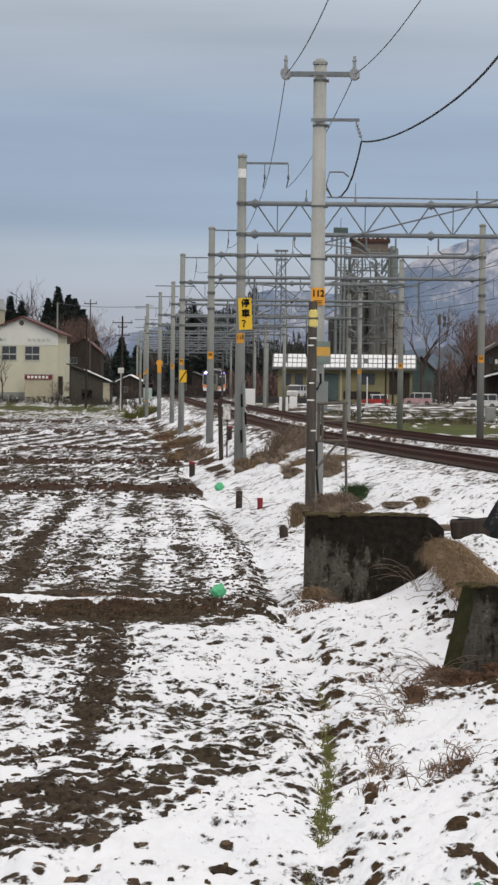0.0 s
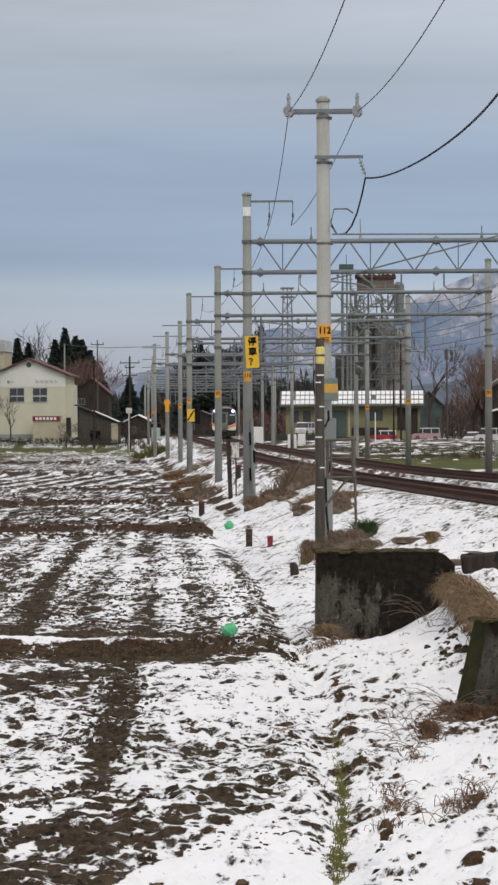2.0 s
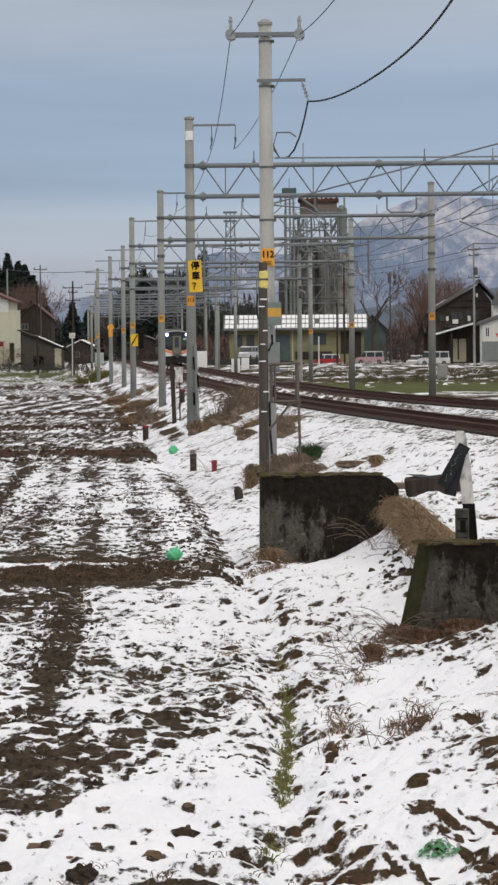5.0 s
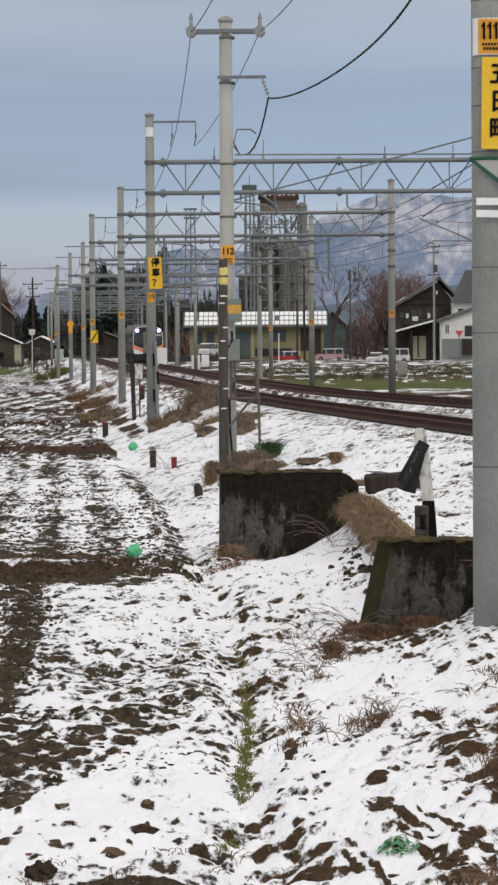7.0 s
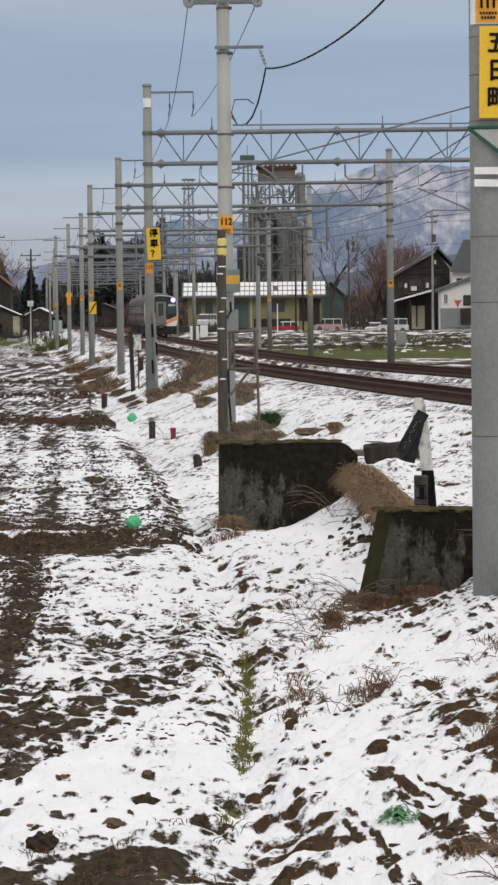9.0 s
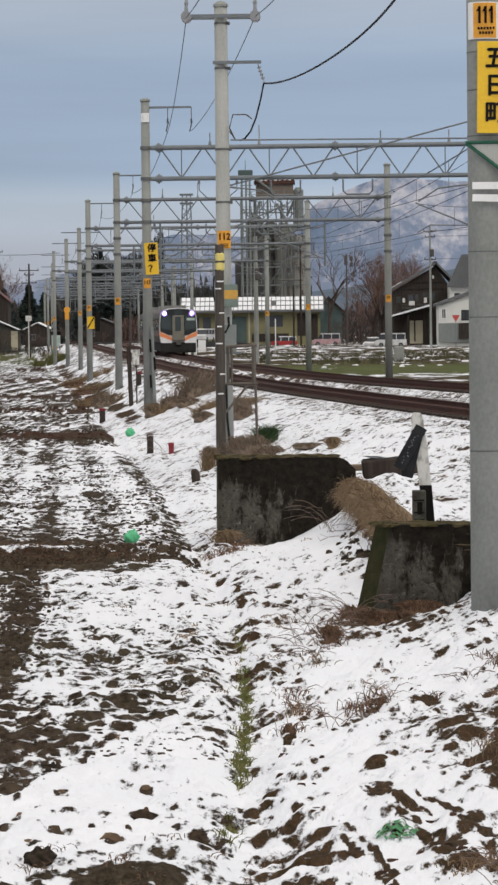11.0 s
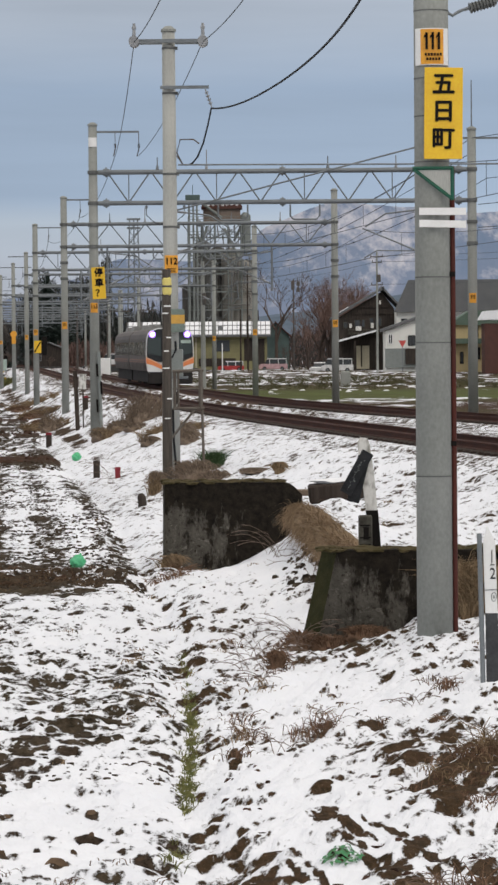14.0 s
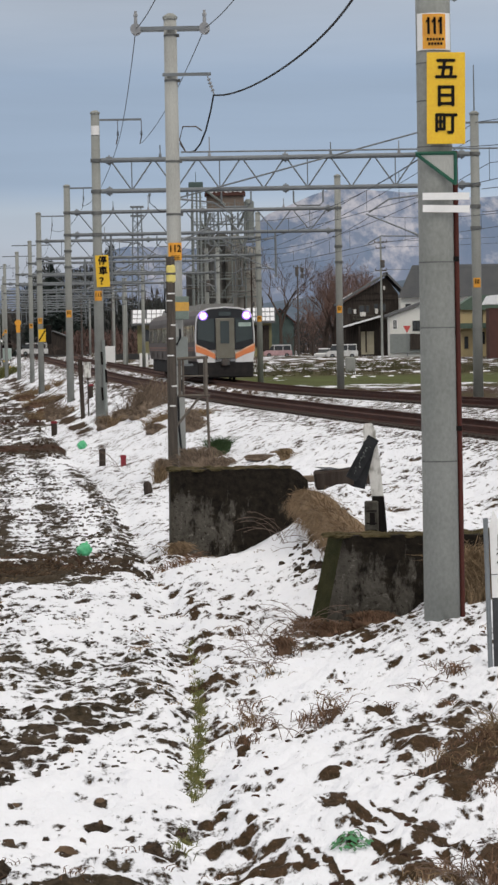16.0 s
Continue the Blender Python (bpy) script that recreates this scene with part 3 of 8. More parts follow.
    bare = np.where(bank, slope, bare)
    toe_grass = np.exp(-((x - toe - 1.0) / (0.6 + 0.5 * smooth(110, 130, y))) ** 2) * smooth(84, 96, y)
    bare = np.where(bank, np.maximum(bare, (0.535 + 0.03 * smooth(112, 130, y) + 0.9 * wob + 0.25 * rag) * toe_grass), bare)
    # thatch of dead grass lying bare on the bank
    for cx, cy, wx, wy, k in ((1.36, 21.9, 0.36, 1.2, 0.68), (1.65, 20.6, 0.28, 0.8, 0.58), (1.75, 23.0, 0.25, 1.5, 0.64), (1.25, 23.8, 0.2, 0.4, 0.54), (0.52, 22.25, 0.10, 0.35, 0.60), (0.25, 21.7, 0.06, 0.2, 0.58), (0.51, 20.95, 0.15, 0.6, 0.60), (0.68, 19.6, 0.17, 0.7, 0.63), (0.98, 19.4, 0.17, 0.55, 0.68), (0.84, 18.6, 0.22, 0.6, 0.66), (1.0, 17.9, 0.24, 0.7, 0.68), (0.07, 18.6, 0.14, 0.35, 0.60), (0.48, 18.9, 0.16, 0.4, 0.58), (1.22, 18.7, 0.12, 0.4, 0.62), (1.37, 18.5, 0.14, 0.4, 0.58), (1.08, 25.7, 0.10, 0.5, 0.57), (1.56, 25.6, 0.10, 0.4, 0.55), (1.19, 27.5, 0.12, 0.5, 0.55), (1.56, 29.3, 0.12, 0.4, 0.54), (-0.1, 24.4, 0.07, 0.6, 0.57), (-0.2, 17.4, 0.6, 0.7, 0.53), (1.45, 17.0, 0.3, 0.8, 0.55), (-1.43, 28, 0.14, 0.25, 0.455), (-0.95, 27.8, 0.15, 0.25, 0.465), (-0.75, 27.5, 0.12, 0.4, 0.485), (-1.11, 25.8, 0.12, 0.3, 0.485), (-0.74, 25.7, 0.12, 0.35, 0.485), (-1.10, 25.75, 0.10, 0.3, 0.485), (-1.35, 25.85, 0.08, 0.25, 0.48), (-0.75, 25.8, 0.08, 0.25, 0.49)):
        bare = np.maximum(bare, np.where(y < 30, (k - 0.035 + 0.5 * wob + 0.95 * slant) * np.exp(-(((x - cx) / (wx * 1.2)) ** 2 + ((y - cy) / wy) ** 2) ** 2), 0))
    # small tufts that stand out of the clean headland
    for cx, cy, wx in ((-1.63, 21.3, 0.07), (-1.07, 21.6, 0.08), (-1.09, 19.72, 0.09), (-1.83, 20.24, 0.07), (-1.18, 19.32, 0.06), (-1.54, 19.47, 0.08), (-0.66, 19.49, 0.10), (-1.02, 20.54, 0.13), (-1.95, 19.94, 0.10), (-2.32, 19.8, 0.15), (-2.2, 20.15, 0.08), (-1.66, 19.0, 0.09), (-2.6, 19.2, 0.08), (-0.85, 20.9, 0.05), (-1.35, 20.0, 0.05), (-1.45, 18.7, 0.06), (-2.05, 18.9, 0.07), (-0.8, 19.0, 0.07), (-1.32, 22.6, 0.05), (-1.9, 21.0, 0.05)):
        bare = np.maximum(bare, np.where(y < 24, (0.555 + 0.3 * crumb + 0.3 * rag) * np.exp(-(((x - cx) / wx) ** 2 + ((y - cy) / (0.16 + 0.6 * wx)) ** 2) ** 2), 0))
    for cx, cy, wx, wy in ((0.75, 33.25, 0.22, 0.3), (1.05, 32.8, 0.22, 0.25), (1.4, 32.8, 0.2, 0.25), (1.75, 33.6, 0.2, 0.3)):
        bare = np.maximum(bare, np.where((y > 30) & (y < 36), (0.55 + 0.5 * wob + 0.5 * slant) * np.exp(-(((x - cx) / wx) ** 2 + ((y - cy) / wy) ** 2) ** 2), 0))
    # strands of dead grass that slide down the bank
    fleck = fbm((x + 0.155 * y) * 15 + 2, y * 3.0 + 9, 3) - 0.47
    bare = bare + np.where(bank & (y < 25), 0.30 * fleck * smooth(0.47, 0.55, bare), 0)
    for x0, y0, x1, y1, wide, k in ((0.40, 21.5, 1.02, 17.6, 0.17, 0.565), (0.72, 21.0, 1.15, 18.4, 0.11, 0.575), (0.20, 19.9, 0.55, 17.2, 0.12, 0.53), (1.05, 19.8, 1.5, 16.9, 0.14, 0.56)):
        v = x - x0 - (y - y0) * (x1 - x0) / (y1 - y0)
        comb = fbm(v * 15 + 31 * x0, y * 1.9 + 4, 4) - 0.47
        on = smooth(y1 - 0.5, y1, y) * (1 - smooth(y0 - 0.5, y0 + 0.3, y))
        bare = np.maximum(bare, on * (k - 0.025 + 1.0 * comb + 0.5 * fleck + 0.25 * wob) * np.exp(-(v / wide) ** 4))
    dn, df = np.abs(x - near), np.abs(x - far)
    bed = np.maximum(np.exp(-(dn / 1.15) ** 6), np.exp(-(df / 1.15) ** 6)) * (x > near - 2.1) * (x < far + 2.1)
    bare = np.maximum(bare, 0.75 * bed)
    plots = np.interp(y, [0, 150, 161, 166, 171, 175, 212, 220, 250, 262, 300, 420, 460], [0.58, 0.58, 0.53, 0.475, 0.54, 0.66, 0.66, 0.60, 0.60, 0.535, 0.54, 0.535, 0.53])
    bare = np.where(past, plots + 0.34 * wob + 0.10 * rag, bare)
    # clods lie bare on their steep sides towards -y, and keep snow on their backs
    steep = relief(x, y + 0.07) - relief(x, y - 0.07)
    steep = np.where(y < 46, steep / 0.105, (relief(x, y + 0.18) - relief(x, y - 0.18)) / 0.075)
    steep = np.clip(steep, -1.6, 2.2)
    bare = bare + np.where(past, 0, 1 - bed) * (y > 5) * (1 - smooth(110, 170, y)) * np.where(on_field, 0.036, 0.062 - 0.036 * smooth(42, 52, y)) * steep
    furrow = np.sin((x + 0.076 * (y - 46)) * 6.2832 / 0.98 + 3 * wob)
    bare = bare + np.where(on_field & (y > 45.5) & (y < 92), 0.040 * furrow, 0)
    bare = bare + np.where(on_field & (y > 155) & (y < 206), 0.075 * np.sin(x * 6.2832 / 1.45 + 5 * wob), 0)
    for name, v in (
        ("bare", bare),
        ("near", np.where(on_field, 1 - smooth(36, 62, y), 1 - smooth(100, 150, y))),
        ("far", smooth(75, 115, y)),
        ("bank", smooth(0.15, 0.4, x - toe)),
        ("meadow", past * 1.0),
        ("grassy", np.where(on_field, np.clip(levee(x, y) / 0.14, 0, 0.9) * 0.8, 0.75)),
        ("green", np.where(past, smooth(1.5, 3, x - far) * np.clip(np.interp(y, [150, 165, 174, 210, 222, 250, 262, 420], [0.10, 0.4, 0.95, 0.85, 0.35, 0.25, 0.15, 0.15]) + 0.9 * wob, 0, 1), np.where(on_field, np.clip(1.0 * wob, 0, 0.05) * (1 - smooth(150, 200, y)) * (levee(x, y) < 0.04) + 0.75 * smooth(290, 330, y), 0.08))),
        ("ballast", bed),
    ):
        a = me.attributes.new(name, "FLOAT", "POINT")
        a.data.foreach_set("value", np.ascontiguousarray(v, dtype=np.float32))
    me.materials.append(GROUND)
    me.polygons.foreach_set("use_smooth", [True] * len(me.polygons))
    ob = new("ground", me)
    tagged(ob, "flat winter fields and railway bank under thin patchy snow", "ground", kind="structure")


ground_sheet()

# ---- tracks ----


def swept(name, line, ys, profile, mat, label, off=0.0):
    """A bar of one profile along a track; line gives x from y."""
    bm = BM()
    rings = []
    for y in ys:
        x = float(line(y))
        dx = float(line(y + 0.5) - line(y - 0.5))
        k = 1 / math.hypot(1, dx)
        rings.append([bm.verts.new((x + (off + a) * k, y - (off + a) * dx * k, b + float(rise(y)))) for a, b in profile])
    n = len(profile)
    for p, q in zip(rings[:-1], rings[1:]):
        for i in range(n):
            bm.faces.new((p[i], p[(i + 1) % n], q[(i + 1) % n], q[i]))
    bm.faces.new(rings[0])
    bm.faces.new(rings[-1][::-1])
    bmesh.ops.recalc_face_normals(bm, faces=bm.faces[:])
    return part(name, bm, mat, None, label)


RAIL = [(-0.065, -0.155), (0.065, -0.155), (0.065, -0.14), (0.012, -0.12), (0.012, -0.045), (0.034, -0.035), (0.034, 0.0), (-0.034, 0.0), (-0.034, -0.035), (-0.012, -0.045), (-0.012, -0.12), (-0.065, -0.14)]
TRACK_Y = list(range(-40, 60, 10)) + list(range(60, 200, 4)) + list(range(200, 620, 10))
for line, which in ((track_near, "near"), (track_far, "far")):
    track = thing("railway_track", "rusty narrow-gauge railway track with brown ballast and snow beside it", "railway track", kind="structure", group="railway tracks")
    for off in (-0.5675, 0.5675):
        swept("rail", line, TRACK_Y, RAIL, RUST, "", off).parent = track
    one = None
    y = 60.0
    while y < 130:
        x = float(line(y))
        a = math.atan2(float(line(y + 0.5) - line(y - 0.5)), 1.0)
        if one is None:
            ob = part("sleeper", box(BM(), (0, 0, 0), (2.0, 0.22, 0.14), bevel=0.01), WOOD_DARK, track)
            one = ob.data
        else:
            ob = new("sleeper", one)
            ob.parent = track
        ob.matrix_basis = pose(x, y, -0.215, 0, 0, math.degrees(-a))
        y += 0.62

# ---- poles and gantries ----


def number_plate(parent, r, z, high=0.34, wide=0.26, text="", size=0.2, yaw=0.0, wrap=True):
    """A painted number plate bent round a pole, on a white ground."""
    bm = BM()
    for side, col in ((0, None),):
        seg = 12
        half = wide / r / 2
        ring = [(r * math.sin(-half + 2 * half * i / seg), -r * math.cos(-half + 2 * half * i / seg)) for i in range(seg + 1)]
        for (x0, y0), (x1, y1) in zip(ring[:-1], ring[1:]):
            bm.faces.new([bm.verts.new(p) for p in ((x0, y0, z - high / 2), (x1, y1, z - high / 2), (x1, y1, z + high / 2), (x0, y0, z + high / 2))])
        bmesh.ops.remove_doubles(bm, verts=bm.verts[:], dist=0.0005)
        bmesh.ops.solidify(bm, geom=bm.faces[:], thickness=-0.006)
    plate = part("number_plate", bm, ORANGE, parent, "orange number plate")
    bm = BM()
    half2 = (wide * 1.0 + 0.16) / r / 2
    ring = [((r - 0.003) * math.sin(-half2 + 2 * half2 * i / 14), -(r - 0.003) * math.cos(-half2 + 2 * half2 * i / 14)) for i in range(15)]
    for (x0, y0), (x1, y1) in zip(ring[:-1], ring[1:]):
        bm.faces.new([bm.verts.new(p) for p in ((x0, y0, z - high / 2 - 0.01), (x1, y1, z - high / 2 - 0.01), (x1, y1, z + high / 2 + 0.01), (x0, y0, z + high / 2 + 0.01))])
    bmesh.ops.remove_doubles(bm, verts=bm.verts[:], dist=0.0005)
    bmesh.ops.solidify(bm, geom=bm.faces[:], thickness=-0.005)
    part("plate_backing", bm, WHITE, parent, "white painted ground of the number plate")
    return plate


def pole(name, label, x, y, foot, top, r0=0.19, r1=0.155, mat=None, group="overhead line poles", bands=(), cap=True, lean=0.0):
    """A round tapered concrete pole with a cap and steel bands; its space starts at its foot, upright."""
    p = thing(name, label, "pole", (x, y, foot), group=group)
    h = top - foot
    bm = BM()
    rod(bm, (0, 0, -0.4), (lean * h, 0, h), r0, r1, seg=20)
    part("shaft", bm, mat or CONCRETE, p, smooth=False)
    for f in p.children[-1].data.polygons:
        f.use_smooth = len(f.vertices) == 4
    if cap:
        bm = BM()
        rod(bm, (lean * h, 0, h - 0.03), (lean * h, 0, h + 0.03), r1 + 0.025, r1 + 0.025, 16)
        rod(bm, (lean * h, 0, h + 0.03), (lean * h, 0, h + 0.10), r1 + 0.02, r1 * 0.5, 16)
        part("cap", bm, CONCRETE, p)
    for z in bands:
        r = r0 + (r1 - r0) * (z - foot) / h + 0.008
        bm = BM()
        rod(bm, (lean * (z - foot), 0, z - foot - 0.025), (lean * (z - foot), 0, z - foot + 0.025), r, r, 18)
        box(bm, (lean * (z - foot) + r + 0.02, 0, z - foot), (0.06, 0.08, 0.07))
        part("band", bm, BAND, p)
    return p


def strain_insulator(parent, a, b, discs=5, r=0.055, name="insulator"):
    bm = BM()
    a, b = Vector(a), Vector(b)
    rod(bm, a, b, 0.016, seg=6)
    d = (b - a).normalized() * 0.02
    for i in range(discs):
        c = a.lerp(b, 0.2 + 0.6 * i / max(discs - 1, 1))
        rod(bm, c - d, c + d, r, r * 0.6, 10)
    return part(name, bm, INSULATOR, parent)


def gantry(y, xl, xr, foot_l, foot_r, top_l, top_r, up, low, label, period=1.6, full=True, r=0.178, plates=(4.1, 4.1), number=""):
    """A portal over both tracks: two poles, a lattice beam of two tubes with braces, and the wire supports."""
    g = thing("catenary_gantry", label, "gantry", (xl, y, 0), group="catenary gantries")
    w = xr - xl
    for x, foot, top, mat, pl in ((0.0, foot_l, top_l, CONCRETE, plates[0]), (w, foot_r, top_r, CONCRETE, plates[1])):
        bm = BM()
        rod(bm, (x, 0, foot - 0.4), (x, 0, top), r, r * 0.84, 18 if full else 10)
        p = part("pole", bm, mat, g, "grey concrete pole")
        for f in p.data.polygons:
            f.use_smooth = len(f.vertices) == 4
        bm = BM()
        rod(bm, (x, 0, top - 0.02), (x, 0, top + 0.04), r * 0.98, seg=14)
        rod(bm, (x, 0, top + 0.04), (x, 0, top + 0.1), r * 0.95, r * 0.4, 14)
        part("cap", bm, CONCRETE, p)
        for z in (up, low, *(() if not full else (low - 0.75, low - 1.5))):
            bm = BM()
            rod(bm, (x, 0, z - 0.06), (x, 0, z + 0.06), r + 0.012, seg=16)
            part("band", bm, BAND, p)
        if pl:
            bm = BM()
            k = r * 0.94
            prism(bm, [(x + math.sin(a) * k, -math.cos(a) * k) for a in np.linspace(-0.75, 0.75, 7)] + [(x + math.sin(a) * (k + 0.012), -math.cos(a) * (k + 0.012)) for a in np.linspace(0.75, -0.75, 7)], "z", (pl - 0.17, pl + 0.17))
            part("number_plate", bm, ORANGE, p, "weathered orange number plate")
            if number and x == 0.0:
                writing(number, 0.2, BLACK, p, (x + 0.005, -k - 0.02, pl + 0.03), "digits", heavy=0.005, squash=0.8)
            for i, n in enumerate(() if number and x == 0.0 else (-0.06, 0.0, 0.06)):
                bm = BM()
                box(bm, (x + n, -k - 0.012, pl + 0.04), (0.028, 0.012, 0.15))
                part("mark", bm, BLACK, p)
    for z, rr in ((up, 0.085), (low, 0.08)):
        bm = BM()
        rod(bm, (r, 0, z), (w - r, 0, z), rr, seg=12)
        for x in (r + 0.28, w * 0.5, w - r - 0.28):
            rod(bm, (x - 0.1, 0, z), (x + 0.1, 0, z), rr + 0.045, seg=12)
            rod(bm, (x - 0.03, 0, z), (x + 0.03, 0, z), rr + 0.09, seg=12)
        part("chord", bm, STEEL, g, "grey steel tube of the beam", smooth=False)
    n = max(2, round((w - 2 * r - 0.6) / period))
    p = (w - 2 * r - 0.6) / n
    for i in range(n):
        x0 = r + 0.3 + i * p
        bm = BM()
        rod(bm, (x0 + 0.08, 0, up - 0.08), (x0 + p / 2 - 0.04, 0, low + 0.07), 0.026, seg=6)
        rod(bm, (x0 + p - 0.08, 0, up - 0.08), (x0 + p / 2 + 0.04, 0, low + 0.07), 0.026, seg=6)
        part("brace", bm, STEEL, g)
        if i % 2 == 0:
            bm = BM()
            rod(bm, (x0 + p / 2, 0, up - 0.05), (x0 + p / 2, 0, low + 0.05), 0.022, seg=6)
            part("strut", bm, STEEL, g)
    if full:
        for k, x in enumerate((w * 0.17, w * 0.3, w * 0.62, w * 0.8)):
            bm = BM()
            rod(bm, (x, 0, up + 0.06), (x, 0, up + 0.5 + 0.25 * (k == 1)), 0.022, seg=6)
            rod(bm, (x, 0, up + 0.08), (x, 0, up + 0.22), 0.06, 0.035, 8)
            part("post_insulator", bm, INSULATOR if k % 2 else STEEL, g, "small post insulator")
        for k, x in enumerate((w * 0.14, w * 0.24)):
            bm = BM()
            rod(bm, (x, 0, low - 0.06), (x, 0, low - 0.42), 0.02, seg=6)
            rod(bm, (x, 0, low - 0.1), (x, 0, low - 0.2), 0.05, 0.04, 8)
            part("hanger", bm, STEEL, g)
        bm = BM()
        run(bm, [(w * 0.14, 0, low - 0.42), (w * 0.165, 0, low - 0.72), (w * 0.21, 0, low - 0.74), (w * 0.24, 0, low - 0.42)], 0.014, 5)
        part("jumper", bm, CABLE, g, "sagging jumper wire")
        for k, x in enumerate((w * 0.33, w * 0.52)):
            bm = BM()
            run(bm, [(x, -0.1, low - 0.1), (x, -0.1, low - 0.5), (x + 0.12, -0.1, low - 0.62), (x + 0.9, -0.1, low - 0.62), (x + 1.02, -0.1, low - 0.5), (x + 1.02, -0.1, low - 0.1)], 0.035, 6)
            part("hoop_bracket", bm, STEEL, g, "bent tube bracket")
    # wire supports over each track
    for line, s in ((track_near, 1), (track_far, -1)):
        xt = float(line(y)) - xl
        post = xt - 1.9 * s if full else xt - 1.6 * s
        bm = BM()
        rod(bm, (post, 0, low - 0.05), (post, 0, low - 2.15), 0.05, seg=8)
        part("drop_post", bm, STEEL, g, "grey drop post")
        bm = BM()
        run(bm, [(post, -0.05, low - 0.3), (post + 1.3 * s, -0.05, low - 0.45), (post + 2.0 * s, -0.05, low - 0.9)], 0.032, 6)
        run(bm, [(post, -0.05, low - 1.85), (post + 0.9 * s, -0.05, low - 1.45), (post + 2.1 * s, -0.05, low - 0.95)], 0.03, 6)
        part("cantilever", bm, STEEL, g, "grey cantilever tubes")
        bm = BM()
        run(bm, [(post + 0.1 * s, -0.05, low - 1.75), (post + 1.6 * s, -0.05, low - 1.72), (post + 2.05 * s, -0.05, low - 1.98)], 0.024, 6)
        part("registration_arm", bm, STEEL, g)
        if full:
            strain_insulator(g, (post + 0.1 * s, -0.05, low - 0.31), (post + 0.6 * s, -0.05, low - 0.37))
            strain_insulator(g, (post + 0.1 * s, -0.05, low - 1.8), (post + 0.5 * s, -0.05, low - 1.6))
    return g


def top_bracket(parent, x0, x1, z, drops, y=0.0):
    """A channel bracket near a pole's top with wires hung from insulators."""
    bm = BM()
    box(bm, ((x0 + x1) / 2, y, z), (abs(x1 - x0), 0.09, 0.07))
    part("bracket", bm, STEEL, parent, "galvanised cross bracket")
    for x in drops:
        bm = BM()
        rod(bm, (x, y, z), (x, y, z - 0.5), 0.014, seg=6)
        for k in range(3):
            rod(bm, (x, y, z - 0.42 - 0.05 * k), (x, y, z - 0.45 - 0.05 * k), 0.05, 0.03, 8)
        rod(bm, (x - 0.06, y, z - 0.85), (x + 0.02, y, z - 0.5), 0.02, seg=6)
        part("hanger", bm, STEEL_DARK, parent, "hanging insulator and clamp")


g113 = gantry(110.0, -5.17, 7.98, -0.62, -0.28, 9.85, 9.6, 8.22, 7.15, "portal of grey concrete poles and a tubular lattice beam, with signs", plates=(3.53, 3.75), number="113")
top_bracket(g113, 0.15, 1.6, 9.62, (0.78, 1.6))
bm = BM()
rod(bm, (13.15, 0, 9.6), (13.15, 0, 11.3), 0.03, 0.02, 6)
part("top_mast", bm, STEEL, g113, "slim mast on the pole top")
bm = BM()
box(bm, (13.5, 0, 9.3), (1.3, 0.08, 0.07))
part("end_bracket", bm, STEEL, g113)
g114 = gantry(149.0, -8.4, 4.33, -1.15, -0.35, 9.3, 9.55, 8.07, 7.02, "portal of grey concrete poles and a tubular lattice beam", plates=(3.32, 3.3))
top_bracket(g114, 0.1, 1.5, 9.22, (0.78,))
g115 = gantry(185.0, -12.12, 0.69, -1.0, -0.5, 9.55, 9.35, 7.95, 6.93, "concrete portal with a lattice beam and a striped sign", plates=(3.3, 3.2), period=1.7)
top_bracket(g115, 0.1, 1.6, 9.4, (0.8,))
g116 = gantry(228.0, -15.6, -2.1, -1.0, -0.7, 9.35, 8.6, 7.8, 6.9, "distant portal of grey concrete poles over the tracks", plates=(3.3, 3.1), full=False, period=1.8)
top_bracket(g116, -1.3, 1.6, 9.1, (0.8,))
FAR_GANTRIES = [(262.0, -19.0, -6.6, 9.6), (300.0, -22.95, -9.9, 9.6), (338.0, -26.0, -13.0, 9.3), (378.0, -29.2, -16.0, 9.2), (420.0, -33.0, -19.5, 9.2), (465.0, -37.0, -23.2, 9.0)]
FAR = []
for y, xl, xr, top in FAR_GANTRIES:
    FAR.append(gantry(y, xl, xr, float(land(xl, y)), float(land(xr, y)), top, top - 0.4, 7.8, 6.9, "distant portal of grey concrete poles over the tracks", full=False, period=2.2, plates=(3.3, 0)))
    top_bracket(FAR[-1], -1.2, 1.5, top - 0.3, (0.8,))

# signs on the portals
bm = BM()
box(bm, (0.17, -0.22, 4.38), (0.46, 0.02, 1.10), bevel=0.004)
s = part("reminder_sign", bm, YELLOW, g113, "yellow sign with black writing, slightly tilted")
s.matrix_basis = pose(0.17, 0, 4.36, 0, -2.6, 0) @ pose(-0.17, 0, -4.36)
for k, ch in enumerate("停車？"):
    writing(ch, 0.31, BLACK, s, (0.19, -0.235, 4.73 - 0.355 * k), "character", heavy=0.011)
bm = BM()
prism(bm, [(0.178 * math.sin(a), -0.178 * math.cos(a)) for a in np.linspace(-0.9, 0.9, 8)] + [(0.166 * math.sin(a), -0.166 * math.cos(a)) for a in np.linspace(0.9, -0.9, 8)], "z", (9.1, 9.42))
part("white_band", bm, WHITE, g113, "white reflective band")
for k in range(3):
    bm = BM()
    rod(bm, (0.10 + 0.14 * (k % 2), -0.3, -0.1 + 0.62 * k), (0.08 + 0.14 * (k % 2), -0.3, 0.35 + 0.62 * k), 0.035, seg=6)
    part("guard_stripe", bm, BLACK, g113, "dark stripe of a stay-wire guard")
bm = BM()
rod(bm, (0.22, -0.25, -0.7), (0.14, -0.2, 2.0), 0.06, seg=8)
part("stay_guard", bm, SLATE, g113, "blue-grey stay-wire guard")
bm = BM()
box(bm, (0.1, -0.2, 2.45), (0.42, 0.02, 0.72))
